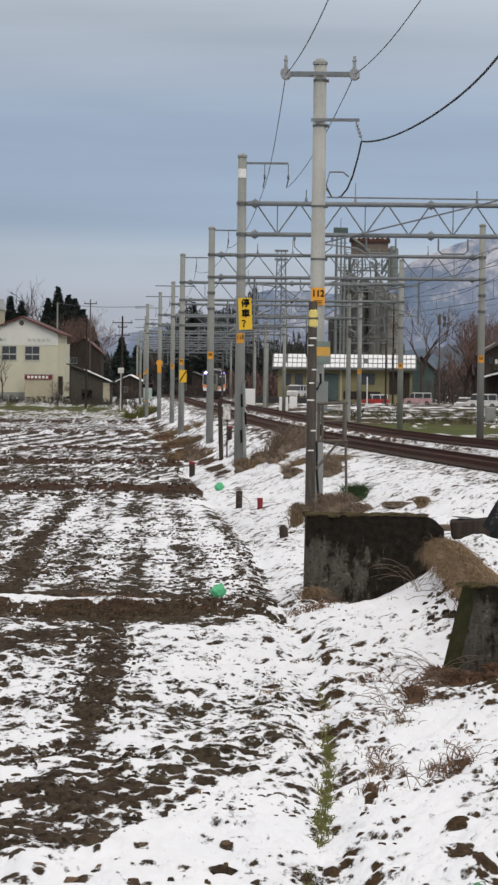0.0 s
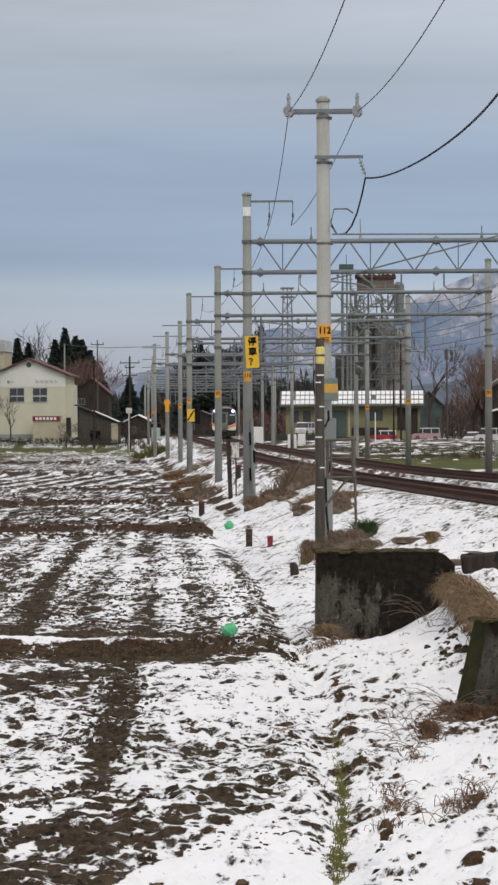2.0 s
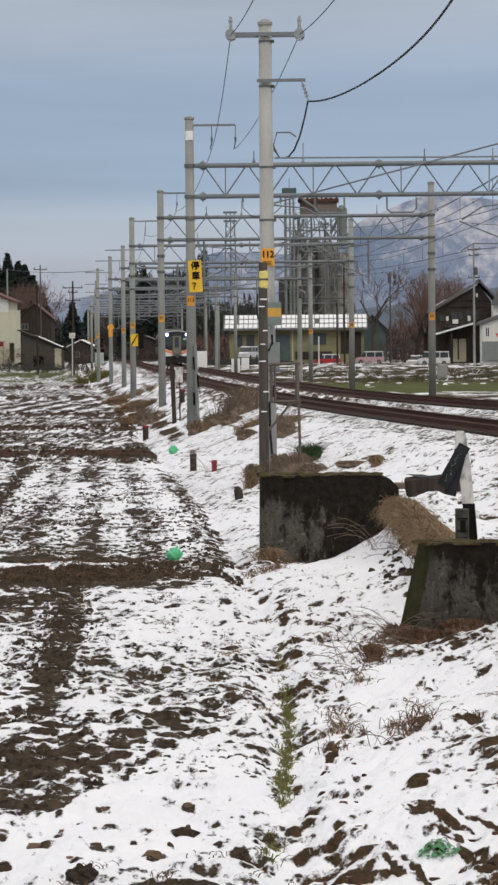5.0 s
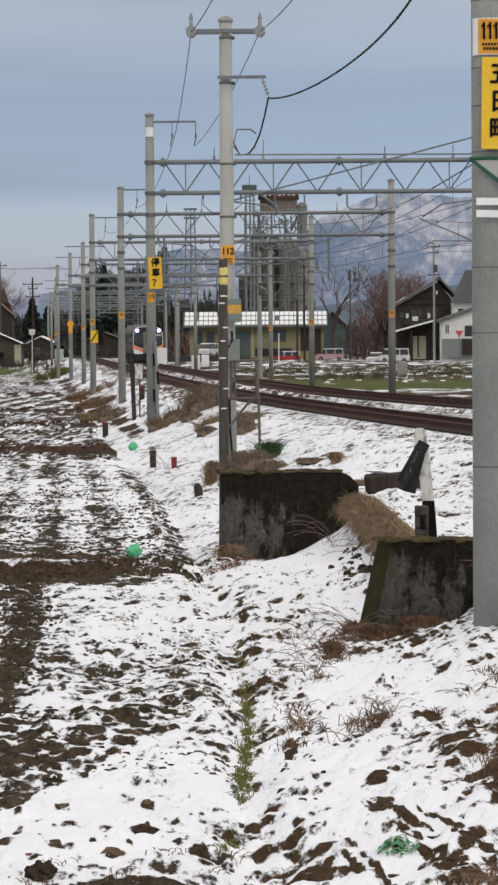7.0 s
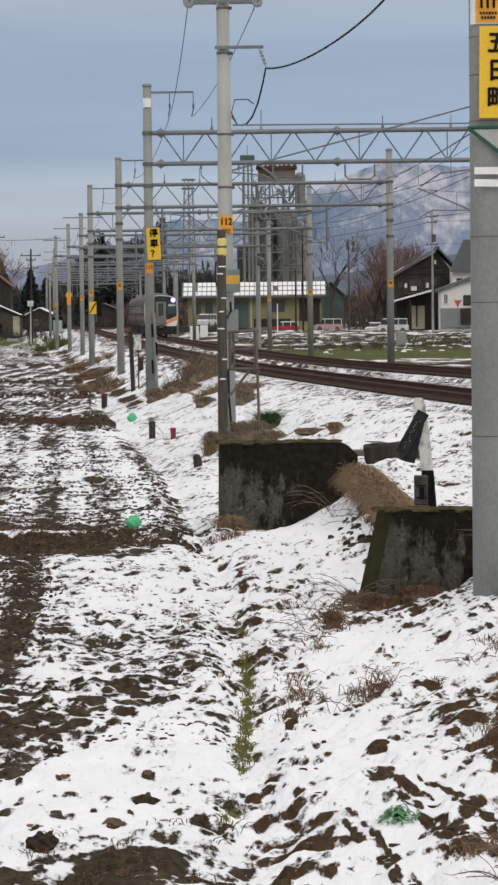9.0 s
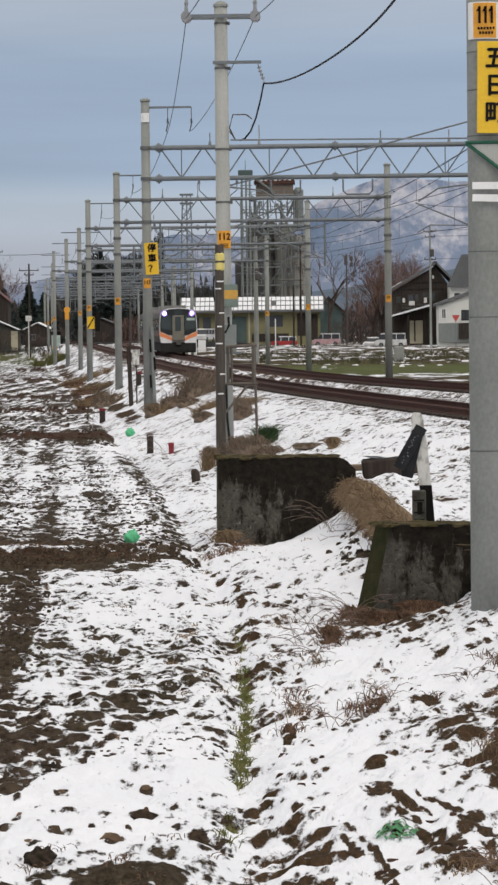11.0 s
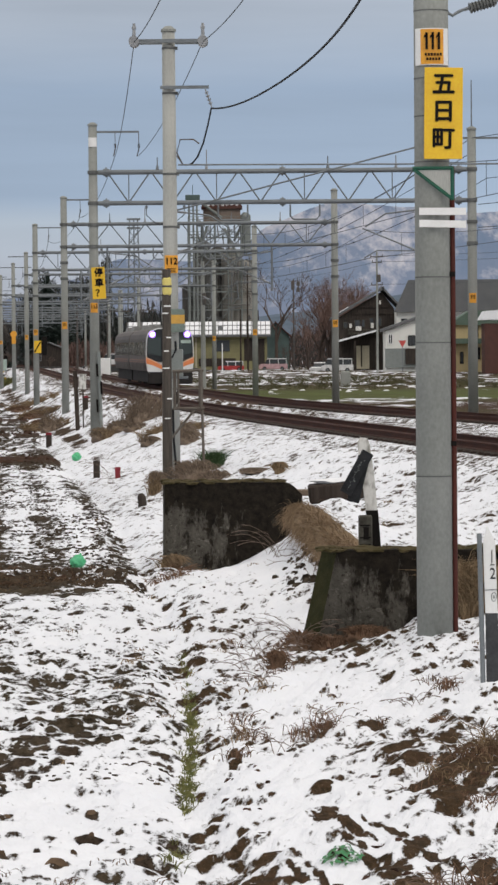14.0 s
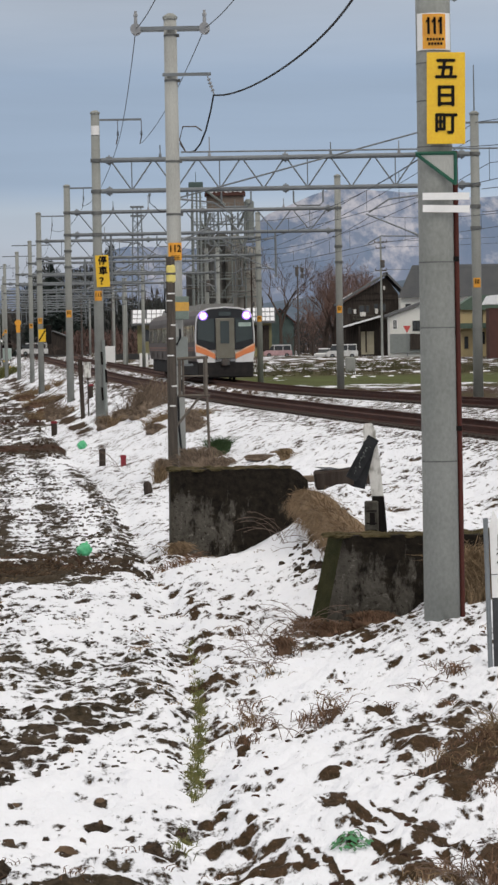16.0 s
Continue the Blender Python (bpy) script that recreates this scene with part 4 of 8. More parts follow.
s = part("striped_sign", bm, YELLOW, g115, "yellow sign with a black diagonal stripe")
bm = BM()
rod(bm, (-0.08, -0.22, 2.15), (0.28, -0.22, 2.75), 0.035, seg=4)
part("diagonal_stripe", bm, BLACK, s)
bm = BM()
box(bm, (0.5, -0.1, 2.5), (0.28, 0.25, 1.1), bevel=0.02)
part("trackside_box", bm, BLACK, g115, "black signal backing")

# pole 112 with its feeder arms, and the timber post beside it
p112 = pole("feeder_pole", "tall pale concrete feeder pole with numbered plates and cross arms", -1.64, 72.0, -1.25, 9.2, 0.185, 0.145, CONCRETE_PALE, bands=(8.8, 7.78, 5.95, 4.75))
Z = lambda z: z + 1.25
for z, x0, x1 in ((8.95, -0.78, 0.78),):
    bm = BM()
    box(bm, (0, -0.2, Z(z)), (1.56, 0.07, 0.08))
    box(bm, (0, 0.2, Z(z)), (1.56, 0.07, 0.08))
    part("cross_arm", bm, STEEL, p112, "galvanised double cross arm")
    for x in (-0.78, 0.78):
        bm = BM()
        rod(bm, (x, -0.25, Z(z)), (x, 0.25, Z(z)), 0.12, 0.12, 14)
        rod(bm, (x, 0, Z(z)), (x, 0, Z(z) + 0.42), 0.05, 0.03, 8)
        ball(bm, (x, 0, Z(z) + 0.32), 0.06)
        part("insulator", bm, INSULATOR, p112, "grey post insulator")
bm = BM()
box(bm, (0.36, -0.2, Z(7.9)), (1.1, 0.07, 0.07))
part("side_arm", bm, STEEL, p112, "side arm for the cable")
strain_insulator(p112, (0.83, -0.2, Z(7.85)), (0.97, -0.2, Z(7.45)), 4, 0.05)
bm = BM()
run(bm, [(0.17, -0.2, Z(6.35)), (0.3, -0.2, Z(6.16)), (0.17, -0.2, Z(6.42)), (0.25, -0.2, Z(6.72)), (0.55, -0.2, Z(6.72)), (0.68, -0.2, Z(6.62))], 0.018, 6)
part("jumper", bm, STEEL_DARK, p112)
bm = BM()
box(bm, (0.02, -0.178, Z(3.9)), (0.30, 0.03, 0.40), bevel=0.005)
s = part("number_plate", bm, ORANGE, p112, "orange plate with a black pole number")
writing("112", 0.21, BLACK, s, (0.02, -0.2, Z(3.96)), "digits", heavy=0.006, squash=0.9)
for k in range(3):
    bm = BM()
    box(bm, (0.02, -0.197, Z(3.80) - 0.035 * k), (0.2, 0.006, 0.014))
    part("print_bar", bm, BLACK, s)
bm = BM()
box(bm, (0.13, -0.3, Z(2.62)), (0.36, 0.22, 0.52), bevel=0.01)
s = part("yellow_banded_box", bm, BOX_GREEN, p112, "grey box with a faded yellow band")
bm = BM()
box(bm, (0.13, -0.3, Z(2.65)), (0.366, 0.226, 0.2))
part("yellow_band", bm, material("faded_amber_band", (0.62, 0.36, 0.08), 0.6, second=(0.5, 0.3, 0.1), scale=6), s, "faded yellow band")
bm = BM()
box(bm, (0.1, -0.32, Z(1.66)), (0.34, 0.24, 0.62), bevel=0.01)
part("grey_cabinet", bm, SLATE, p112, "small grey steel cabinet")
bm = BM()
box(bm, (0.12, -0.32, Z(1.33)), (0.52, 0.3, 0.05))
part("cabinet_shelf", bm, STEEL, p112)
bm = BM()
run(bm, [(0.10, -0.45, Z(2.15)), (0.11, -0.45, Z(1.95)), (0.02, -0.45, Z(1.78))], 0.03, 6)
part("black_conduit", bm, CABLE, p112, "black cable conduit")
bm = BM()
run(bm, [(0.12, -0.25, Z(1.0)), (0.10, -0.25, Z(0.75)), (0.03, -0.25, Z(0.6)), (0.04, -0.25, Z(-0.1)), (0.11, -0.25, Z(-0.95))], 0.03, 6)
part("black_conduit", bm, CABLE, p112, "black cable conduit")

tp = thing("timber_cable_post", "dark round cable post with white bands and a yellow cap box", "post", (-1.72, 70.5, -1.35))
bm = BM()
rod(bm, (0, 0, -0.3), (0.02, 0, 5.1), 0.115, 0.095, 14)
part("shaft", bm, material("grey_brown_pole_timber", (0.060, 0.052, 0.046), 0.85, second=(0.11, 0.095, 0.08), scale=3, fine=22, stretch=(5, 5, 0.5), amount=0.8), tp)
bm = BM()
box(bm, (0.03, -0.02, 4.72), (0.2, 0.2, 0.42), bevel=0.05)
part("yellow_box", bm, PALE_YELLOW, tp, "pale yellow rounded box")
bm = BM()
box(bm, (0.03, -0.02, 4.72), (0.212, 0.212, 0.05), bevel=0.01)
part("box_joint", bm, STEEL_DARK, tp)
for k, z in enumerate((0.42, 1.78, 2.22, 2.9, 3.28, 3.58, 4.12, 4.28)):
    bm = BM()
    a0 = -2.6 + 0.5 * (k % 3)
    arc = [a0 + 0.2 * i for i in range(6 + k % 4)]
    prism(bm, [(0.01 + 0.112 * math.cos(a), 0.112 * math.sin(a)) for a in arc] + [(0.01 + 0.09 * math.cos(a), 0.09 * math.sin(a)) for a in arc[::-1]], "z", (z - 0.014, z + 0.014))
    part("white_band", bm, WHITE, tp, "scrap of white tape")
bm = BM()
run(bm, [(-0.1, -0.05, 4.4), (-0.13, -0.05, 4.1), (-0.1, -0.05, 3.85)], 0.02, 6)
part("cable_loop", bm, CABLE, tp)

fr = thing("steel_step_frame", "rusty grey steel angle frame beside the pole", "frame", (-1.3, 71.0, -1.2))
for a, b, r in (((-0.25, 0, 1.84), (-0.25, 0, 2.67), 0.035), ((-0.17, 0, 1.84), (-0.17, 0, 2.67), 0.025), ((0.33, 0, 1.84), (0.33, 0, 2.7), 0.05), ((0.40, 0.02, -0.1), (0.36, 0.02, 1.86), 0.03), ((-0.3, 0, 1.84), (0.42, 0, 1.84), 0.035), ((-0.3, 0, 2.28), (0.4, 0, 2.28), 0.02), ((-0.3, 0, 2.67), (0.4, 0, 2.7), 0.035), ((-0.35, 0.02, 1.15), (0.2, 0.02, 1.82), 0.028)):
    bm = BM()
    rod(bm, a, b, r, seg=4)
    part("bar", bm, FRAME_RUST, fr)

# pole 111, the nearest, with its signs
p111 = pole("station_sign_pole", "thick grey concrete pole with yellow station reminder sign", 1.92, 32.0, -1.0, 9.4, 0.185, 0.168, CONCRETE, bands=(), cap=True)
for z in (0.57, 1.92, 2.58, 3.74, 4.2, 4.58, 5.26, 6.1):
    bm = BM()
    r = 0.185 - 0.017 * (z + 1.0) / 10.4 + 0.003
    rod(bm, (0, 0, z + 1.0 - 0.006), (0, 0, z + 1.0 + 0.006), r, seg=20)
    part("strap", bm, BAND, p111)
Z = lambda z: z + 1.0
number_plate(p111, 0.185, Z(4.89), 0.35, 0.24)
plate = p111.children[-2]
for k in (-1, 0, 1):
    bm = BM()
    box(bm, (k * 0.062 + 0.006, -0.197, Z(4.945)), (0.024, 0.014, 0.17))
    prism(bm, [(k * 0.062 + 0.018, Z(5.03)), (k * 0.062 - 0.022, Z(4.995)), (k * 0.062 - 0.022, Z(4.972)), (k * 0.062 + 0.018, Z(5.0))], "y", (-0.204, -0.19))
    part("digit", bm, BLACK, plate)
for k, wd in ((0, 0.17), (1, 0.13)):
    bm = BM()
    for j in range(6 - k):
        box(bm, (0.01 + (j - 2.5 + 0.5 * k) * 0.03, -0.196, Z(4.81) - 0.045 * k), (0.02, 0.006, 0.026))
    part("print_bar", bm, BLACK, plate)
bm = BM()
box(bm, (0.115, -0.24, Z(4.215)), (0.385, 0.014, 0.915), bevel=0.004)
s = part("station_sign", bm, YELLOW, p111, "yellow sign with three black characters")
s.matrix_basis = pose(0.105, 0, 5.215, 0, 0.8, 0) @ pose(-0.115, 0, -5.215)
for k, ch in enumerate("五日町"):
    writing(ch, 0.235, BLACK, s, (0.115, -0.25, Z(4.495) - 0.272 * k), "character", heavy=0.0065)
for z in (4.5, 3.95):
    bm = BM()
    box(bm, (0.1, -0.21, Z(z)), (0.3, 0.05, 0.03))
    part("sign_bracket", bm, STEEL, p111)
bm = BM()
prism(bm, [(-0.2, 3.665), (0.195, 3.665), (0.195, 3.36)], "y", (-0.215, -0.205))
bmesh.ops.translate(bm, verts=bm.verts[:], vec=(0, 0, 1.0))
s = part("triangle_sign", bm, CONCRETE_PALE, p111, "grey triangular plate edged in dark green")
for a, b in (((-0.21, 3.668), (0.2, 3.668)), ((0.19, 3.67), (0.19, 3.35)), ((-0.2, 3.66), (0.195, 3.355))):
    bm = BM()
    rod(bm, (a[0], -0.22, Z(a[1])), (b[0], -0.22, Z(b[1])), 0.018, seg=4)
    part("green_edge", bm, GREEN_TRIM, s)
for z, t in ((3.235, 0.6), (3.110, 1.6)):
    bm = BM()
    box(bm, (0.09, -0.23, Z(z)), (0.47, 0.012, 0.072), Euler((0, radians(t), 0)).to_matrix())
    part("white_plate", bm, WHITE, p111, "white reflective bar")
bm = BM()
rod(bm, (0.205, -0.03, Z(-1.1)), (0.2, -0.03, Z(3.7)), 0.026, seg=10)
part("conduit", bm, PIPE, p111, "red-brown painted conduit pipe")
for z in (0.9, 2.61):
    part("conduit_clip", box(BM(), (0.19, -0.03, Z(z)), (0.07, 0.07, 0.05)), BLACK, p111)
bm = BM()
run(bm, [(0.16, 0, Z(5.25)), (0.22, 0, Z(5.215)), (0.28, 0.01, Z(5.255)), (0.40, 0.02, Z(5.30))], 0.016, 8)
part("stay_arm", bm, STEEL, p111)
strain_insulator(p111, (0.34, 0.02, Z(5.275)), (0.72, 0.06, Z(5.385)), 8, 0.058).data.materials[0] = BAND
bm = BM()
run(bm, [(0.70, 0.06, Z(5.38)), (0.85, 0.08, Z(5.42)), (1.4, 0.15, Z(5.55))], 0.014, 8)
part("stay_wire", bm, STEEL, p111)

# ---- wires ----


def wire(name, a, b, sag, r, mat=WIRE, label="thin grey overhead feeder wire", n=14):
    a, b = Vector(a), Vector(b)
    bm = BM()
    pts = [a.lerp(b, i / n) - Vector((0, 0, sag * 4 * (i / n) * (1 - i / n))) for i in range(n + 1)]
    run(bm, pts, r, 5)
    return tagged(part(name, bm, mat), label, "wire", "overhead wires")


for dx0, dx1 in ((-0.78, 0.78), (0.78, 1.6)):
    wire("feeder_wire", (-1.64 + dx0, 72, 8.95), (-5.17 + dx1, 110, 8.8), 0.3, 0.011, n=18)
    wire("feeder_wire", (-1.64 + dx0, 72, 8.95), (1.25 + dx0, 32, 9.1), 0.62, 0.011, n=18)
ends = [(-5.17, 110.0, 8.8), (-8.4, 149.0, 8.4), (-12.12, 185.0, 8.6), (-15.6, 228.0, 8.3), (-19.0, 262.0, 8.6), (-22.95, 300.0, 8.6)]
for a, b in zip(ends[:-1], ends[1:]):
    wire("feeder_wire", (a[0] + 0.78, a[1], a[2]), (b[0] + 0.8, b[1], b[2]), 0.5, 0.012)
# black cable: from the insulator up towards the near side, and down to the beam
cable = [(-0.68, 71.8, 7.42), (-0.28, 69, 7.23), (0.17, 66, 7.14), (0.55, 63, 7.1), (0.91, 60, 7.08), (1.18, 57, 7.07), (1.42, 54, 7.07), (1.62, 50.5, 7.05), (1.77, 47, 7.05), (1.95, 42, 7.2), (2.1, 36, 7.6)]
bm = BM()
cable_y = [c[1] for c in cable][::-1]
fine_y = np.linspace(36.0, 71.8, 120)
fit_x, fit_z = (np.polyfit(cable_y, [c[i] for c in cable][::-1], 5) for i in (0, 2))
run(bm, [(float(np.polyval(fit_x, v)), float(v), float(np.polyval(fit_z, v))) for v in fine_y[::-1]], 0.02, 8)
run(bm, [(-0.68, 71.8, 7.42), (-0.76, 71.9, 7.05), (-0.87, 72.0, 6.65), (-1.0, 72.1, 6.35), (-1.13, 72.2, 6.2), (-1.25, 72.2, 6.16)], 0.02, 6)
tagged(part("feeder_cable", bm, CABLE), "thick black insulated cable hung in a curve", "cable", "overhead wires")
wire("beam_line", (-1.45, 72, 6.16), (6, 72, 6.12), 0.0, 0.02, STEEL, "grey steel line strung off the pole", n=1)
wire("stay_bar", (-2.3, 110, 6.88), (5.94, 109.0, 8.92), 0.06, 0.03, STEEL, "grey slanting stay bar across the beam", n=1)

for line in (track_near, track_far):
    ys = [30.0, 72.0, 110.0, 149.0, 185.0, 228.0, 262.0, 300.0, 338.0, 378.0, 420.0, 465.0]
    for y0, y1 in zip(ys[:-1], ys[1:]):
        x0, x1 = float(line(y0)), float(line(y1))
        wire("contact_wire", (x0, y0, 5.15), (x1, y1, 5.15), 0.03, 0.009, label="thin contact wire over the track", n=6)
        w = wire("messenger_wire", (x0, y0, 6.15), (x1, y1, 6.15), 0.65, 0.009, label="messenger wire with droppers over the track")
        for i in range(1, 8):
            k = i / 8
            x, y = x0 + (x1 - x0) * k, y0 + (y1 - y0) * k
            bm = BM()
            rod(bm, (x, y, 5.13), (x, y, 6.15 - 0.65 * 4 * k * (1 - k)), 0.006, seg=4)
            part("dropper", bm, WIRE, w)

# ---- abutments and things on the bank ----


def abutment(name, label, at, wide, deep, high, batter, turn, seed, chip=0.0):
    """An old block of board-marked concrete with a leaning side, worn edges and a mossy top."""
    t = thing(name, label, "concrete wall", at, turn)
    rnd = random.Random(seed)
    bm = BM()
    nx, nz = 16, 10
    top, front, backs = [], [], []
    for j in range(nz + 1):
        rf, rb = [], []
        for i in range(nx + 1):
            u, v = i / nx, j / nz
            x0 = -batter * (1 - v)
            x = x0 + (wide - x0) * u
            z = -0.5 + (high + 0.5 - chip * max(0, (u - 0.86) / 0.14) ** 2) * v + (rnd.uniform(-0.012, 0.012) if j == nz else 0)
            cut = 0.34 if i == 0 and not chip else 0.0
            rf.append(bm.verts.new((x, cut - 0.03 * (1 - v) + rnd.uniform(-0.006, 0.006), z)))
            rb.append(bm.verts.new((x, deep + rnd.uniform(-0.01, 0.01), z)))
        front.append(rf)
        backs.append(rb)
    for g, flip in ((front, False), (backs, True)):
        for j in range(nz):
            for i in range(nx):
                q = (g[j][i], g[j][i + 1], g[j + 1][i + 1], g[j + 1][i])
                bm.faces.new(q[::-1] if flip else q)
    for j in range(nz):
        bm.faces.new((front[j][0], front[j + 1][0], backs[j + 1][0], backs[j][0]))
        bm.faces.new((front[j][nx], backs[j][nx], backs[j + 1][nx], front[j + 1][nx]))
    for i in range(nx):
        bm.faces.new((front[nz][i], front[nz][i + 1], backs[nz][i + 1], backs[nz][i]))
        bm.faces.new((front[0][i], backs[0][i], backs[0][i + 1], front[0][i + 1]))
    bmesh.ops.recalc_face_normals(bm, faces=bm.faces[:])
    block = part("block", bm, WALL, t)
    block.data.materials.append(WALL_MOSS)
    for f in block.data.polygons:
        f.material_index = 1 if not chip and f.normal.x < -0.6 and f.normal.z < 0.6 else 0
    bm = BM()
    for k in range(90):
        ball(bm, (rnd.uniform(0, wide * (0.88 if chip else 1)), rnd.uniform(0.0, deep), high + rnd.uniform(-0.01, 0.012)), rnd.uniform(0.03, 0.085), (1.5, 1.3, 0.4), 1, 0.5)
    tagged(part("moss", bm, WALL_TOP, t, "moss and straw litter along the top"), kind="stuff")
    return t


abutment("old_abutment", "old black-stained concrete abutment block with mossy top", (-1.19, 47.0, -1.35), 2.05, 0.9, 1.27, 0.02, 3.0, 3, 0.2)
abutment("old_abutment", "old stained concrete abutment block with a leaning end", (0.84, 34.6, -1.4), 2.6, 0.7, 1.06, 0.36, -2.0, 5)


def stake(x, y, h, wide, mat, label, top=None, lean=0):
    t = thing("boundary_stake", label, "stake", (x, y, float(land(x, y))))
    bm = BM()
    box(bm, (0, 0, h / 2 - 0.1), (wide, wide, h + 0.2), Euler((0, radians(lean), 0)).to_matrix(), bevel=0.01)
    part("stake", bm, mat, t)
    if top:
        bm = BM()
        box(bm, (math.sin(radians(lean)) * h / 2, 0, h - 0.03), (wide + 0.012, wide + 0.012, 0.09), Euler((0, radians(lean), 0)).to_matrix(), bevel=0.01)
        part("painted_top", bm, top, t, "red painted top")
    return t


RED = material("faded_red_paint", (0.22, 0.03, 0.04), 0.7, second=(0.14, 0.03, 0.035))
stake(-3.78, 80.8, 0.42, 0.16, WOOD_DARK, "short dark boundary stake standing in snow", WOOD_DARK)
stake(-3.19, 79.5, 0.26, 0.13, RED, "short red boundary stake standing in snow", RED)
st_ = thing("rotten_stump", "short rounded black stump standing in snow", "stump", (-2.11, 64.8, float(land(-2.11, 64.8))))
bm = BM()
rod(bm, (0.03, 0, -0.2), (0, 0, 0.2), 0.10, 0.085, 12)
ball(bm, (-0.01, 0, 0.2), 0.088, (1, 1, 1.0), 2, 0.2)
part("stump", bm, WOOD_DARK, st_)
stake(-7.02, 113.6, 0.5, 0.2, WOOD_DARK, "short dark boundary stake with a red top", RED)
stake(-7.0, 140.0, 0.6, 0.2, WOOD_DARK, "short dark boundary stake with a red top", RED)


NET = material("muddy_green_netting", (0.07, 0.26, 0.12), 0.85, second=(0.10, 0.11, 0.06), scale=25, fine=90, bump=0.5)


def net_bag(x, y, r, label):
    t = thing("green_net_bag", label, "bag", (x, y, float(land(x, y))))
    bm = BM()
    ball(bm, (0, 0, r * 0.75), r, (1.0, 0.9, 0.9), 4, 0.22)
    ball(bm, (0.02, 0, r * 1.4), r * 0.45, (0.9, 0.9, 0.8), 2, 0.3)
    part("bag_body", bm, BAG, t)
    bm = BM()
    rod(bm, (0.02, 0, r * 1.6), (0.05, 0, r * 1.85), 0.015, 0.02, 6)
    part("knot", bm, BAG, t)


net_bag(-2.45, 46.2, 0.112, "crumpled green net bag lying at the field edge")
net_bag(-4.99, 94.0, 0.14, "small crumpled green net bag on snow")


def netting(x, y, wide, deep):
    """A torn piece of net lying over the ground, with holes."""
    r = np.random.RandomState(5)
    n = 16
    us, vs = np.meshgrid(np.linspace(-1, 1, n), np.linspace(-1, 1, n), indexing="ij")
    px = x + us * wide * (1 + 0.05 * r.normal(size=us.shape)) + 0.06 * vs
    py = y + vs * deep * (1 + 0.05 * r.normal(size=us.shape))
    pz = land(px, py) + 0.014 + 0.010 * r.rand(n, n)
    idx = np.arange(n * n).reshape(n, n)
    quads = np.stack([idx[:-1, :-1], idx[1:, :-1], idx[1:, 1:], idx[:-1, 1:]], -1).reshape(-1, 4)
    off = np.hypot(us, vs)[:-1, :-1].ravel() + 0.3 * r.rand(len(quads))
    quads = quads[(off < 1.05) & (r.rand(len(quads)) < 0.68)]
    me = bpy.data.meshes.new("green_netting")
    me.from_pydata(np.stack([px, py, pz], -1).reshape(-1, 3).tolist(), [], quads.tolist())
    me.materials.append(NET)
    tagged(new("green_netting", me), "torn piece of pale green netting lying in dead grass", "netting")


netting(0.55, 18.85, 0.125, 0.24)

WEATHERED = material("weathered_grey_timber", (0.10, 0.095, 0.08), 0.9, second=(0.035, 0.032, 0.026), scale=6, fine=40, amount=0.9, bump=0.5)
OLD_WHITE = material("flaking_white_paint", (0.66, 0.65, 0.62), 0.8, second=(0.24, 0.23, 0.20), scale=11, fine=50, amount=0.85, bump=0.4, detail=9, ramp=(0.45, 0.66), stretch=(1.6, 1.6, 0.7))
# gradient post with two dark name boards, on the second block
gp = thing("gradient_post", "leaning white track post with dark tilted boards and black foot", "track post", (1.4, 36.2, -0.42))
bm = BM()
prism(bm, [(-0.01, 0.44), (0.12, 0.44), (0.085, 0.85), (0.035, 1.2), (0.01, 1.27), (-0.07, 1.275), (-0.105, 1.22)], "y", (0.02, 0.12))
part("white_post", bm, OLD_WHITE, gp, "weathered white post")
bm = BM()
prism(bm, [(0.03, -0.15), (0.17, -0.15), (0.125, 0.44), (-0.012, 0.44)], "y", (0.015, 0.125))
part("black_foot", bm, BLACK, gp, "black painted foot")
bm = BM()
box(bm, (-0.025, -0.1, 0.14), (0.155, 0.16, 0.5), bevel=0.012)
ft = part("stub_post", bm, WEATHERED, gp, "weathered grey stub of an older post")
# small black block, slightly proud of the stub's face
bm = BM()
box(bm, (-0.02, -0.183, 0.19), (0.06, 0.010, 0.14))
part("stub_recess", bm, BLACK, ft)
for z in (0.06, 0.14, 0.28):
    bm = BM()
    box(bm, (-0.03, -0.186, z), (0.12, 0.012, 0.014))
    part("stub_strap", bm, BLACK, ft)
BOARD = material("worn_black_board", (0.030, 0.031, 0.034), 0.6, second=(0.012, 0.012, 0.013), scale=7, fine=50, amount=0.7, bump=0.3)
rb = random.Random(77)
for k, (x, z, a, y) in enumerate(((-0.118, 0.877, 29.7, -0.05), (-0.095, 0.80, 14, -0.005))):
    bm = BM()
    box(bm, (0, 0, 0), (0.14, 0.03, 0.54), bevel=0.006)
    s = part("name_board", bm, BOARD, gp, "dark board with worn pale strokes")
    s.matrix_basis = pose(x, y, z, 0, a, 0)
    if k == 0:
        for j in range(12):
            bm = BM()
            box(bm, (rb.uniform(-0.018, 0.022), -0.0165, 0.16 - 0.032 * j), (rb.uniform(0.006, 0.034), 0.004, rb.uniform(0.004, 0.010)), Euler((0, radians(rb.uniform(-50, 50)), 0)).to_matrix())
            part("stroke", bm, SLATE, s)

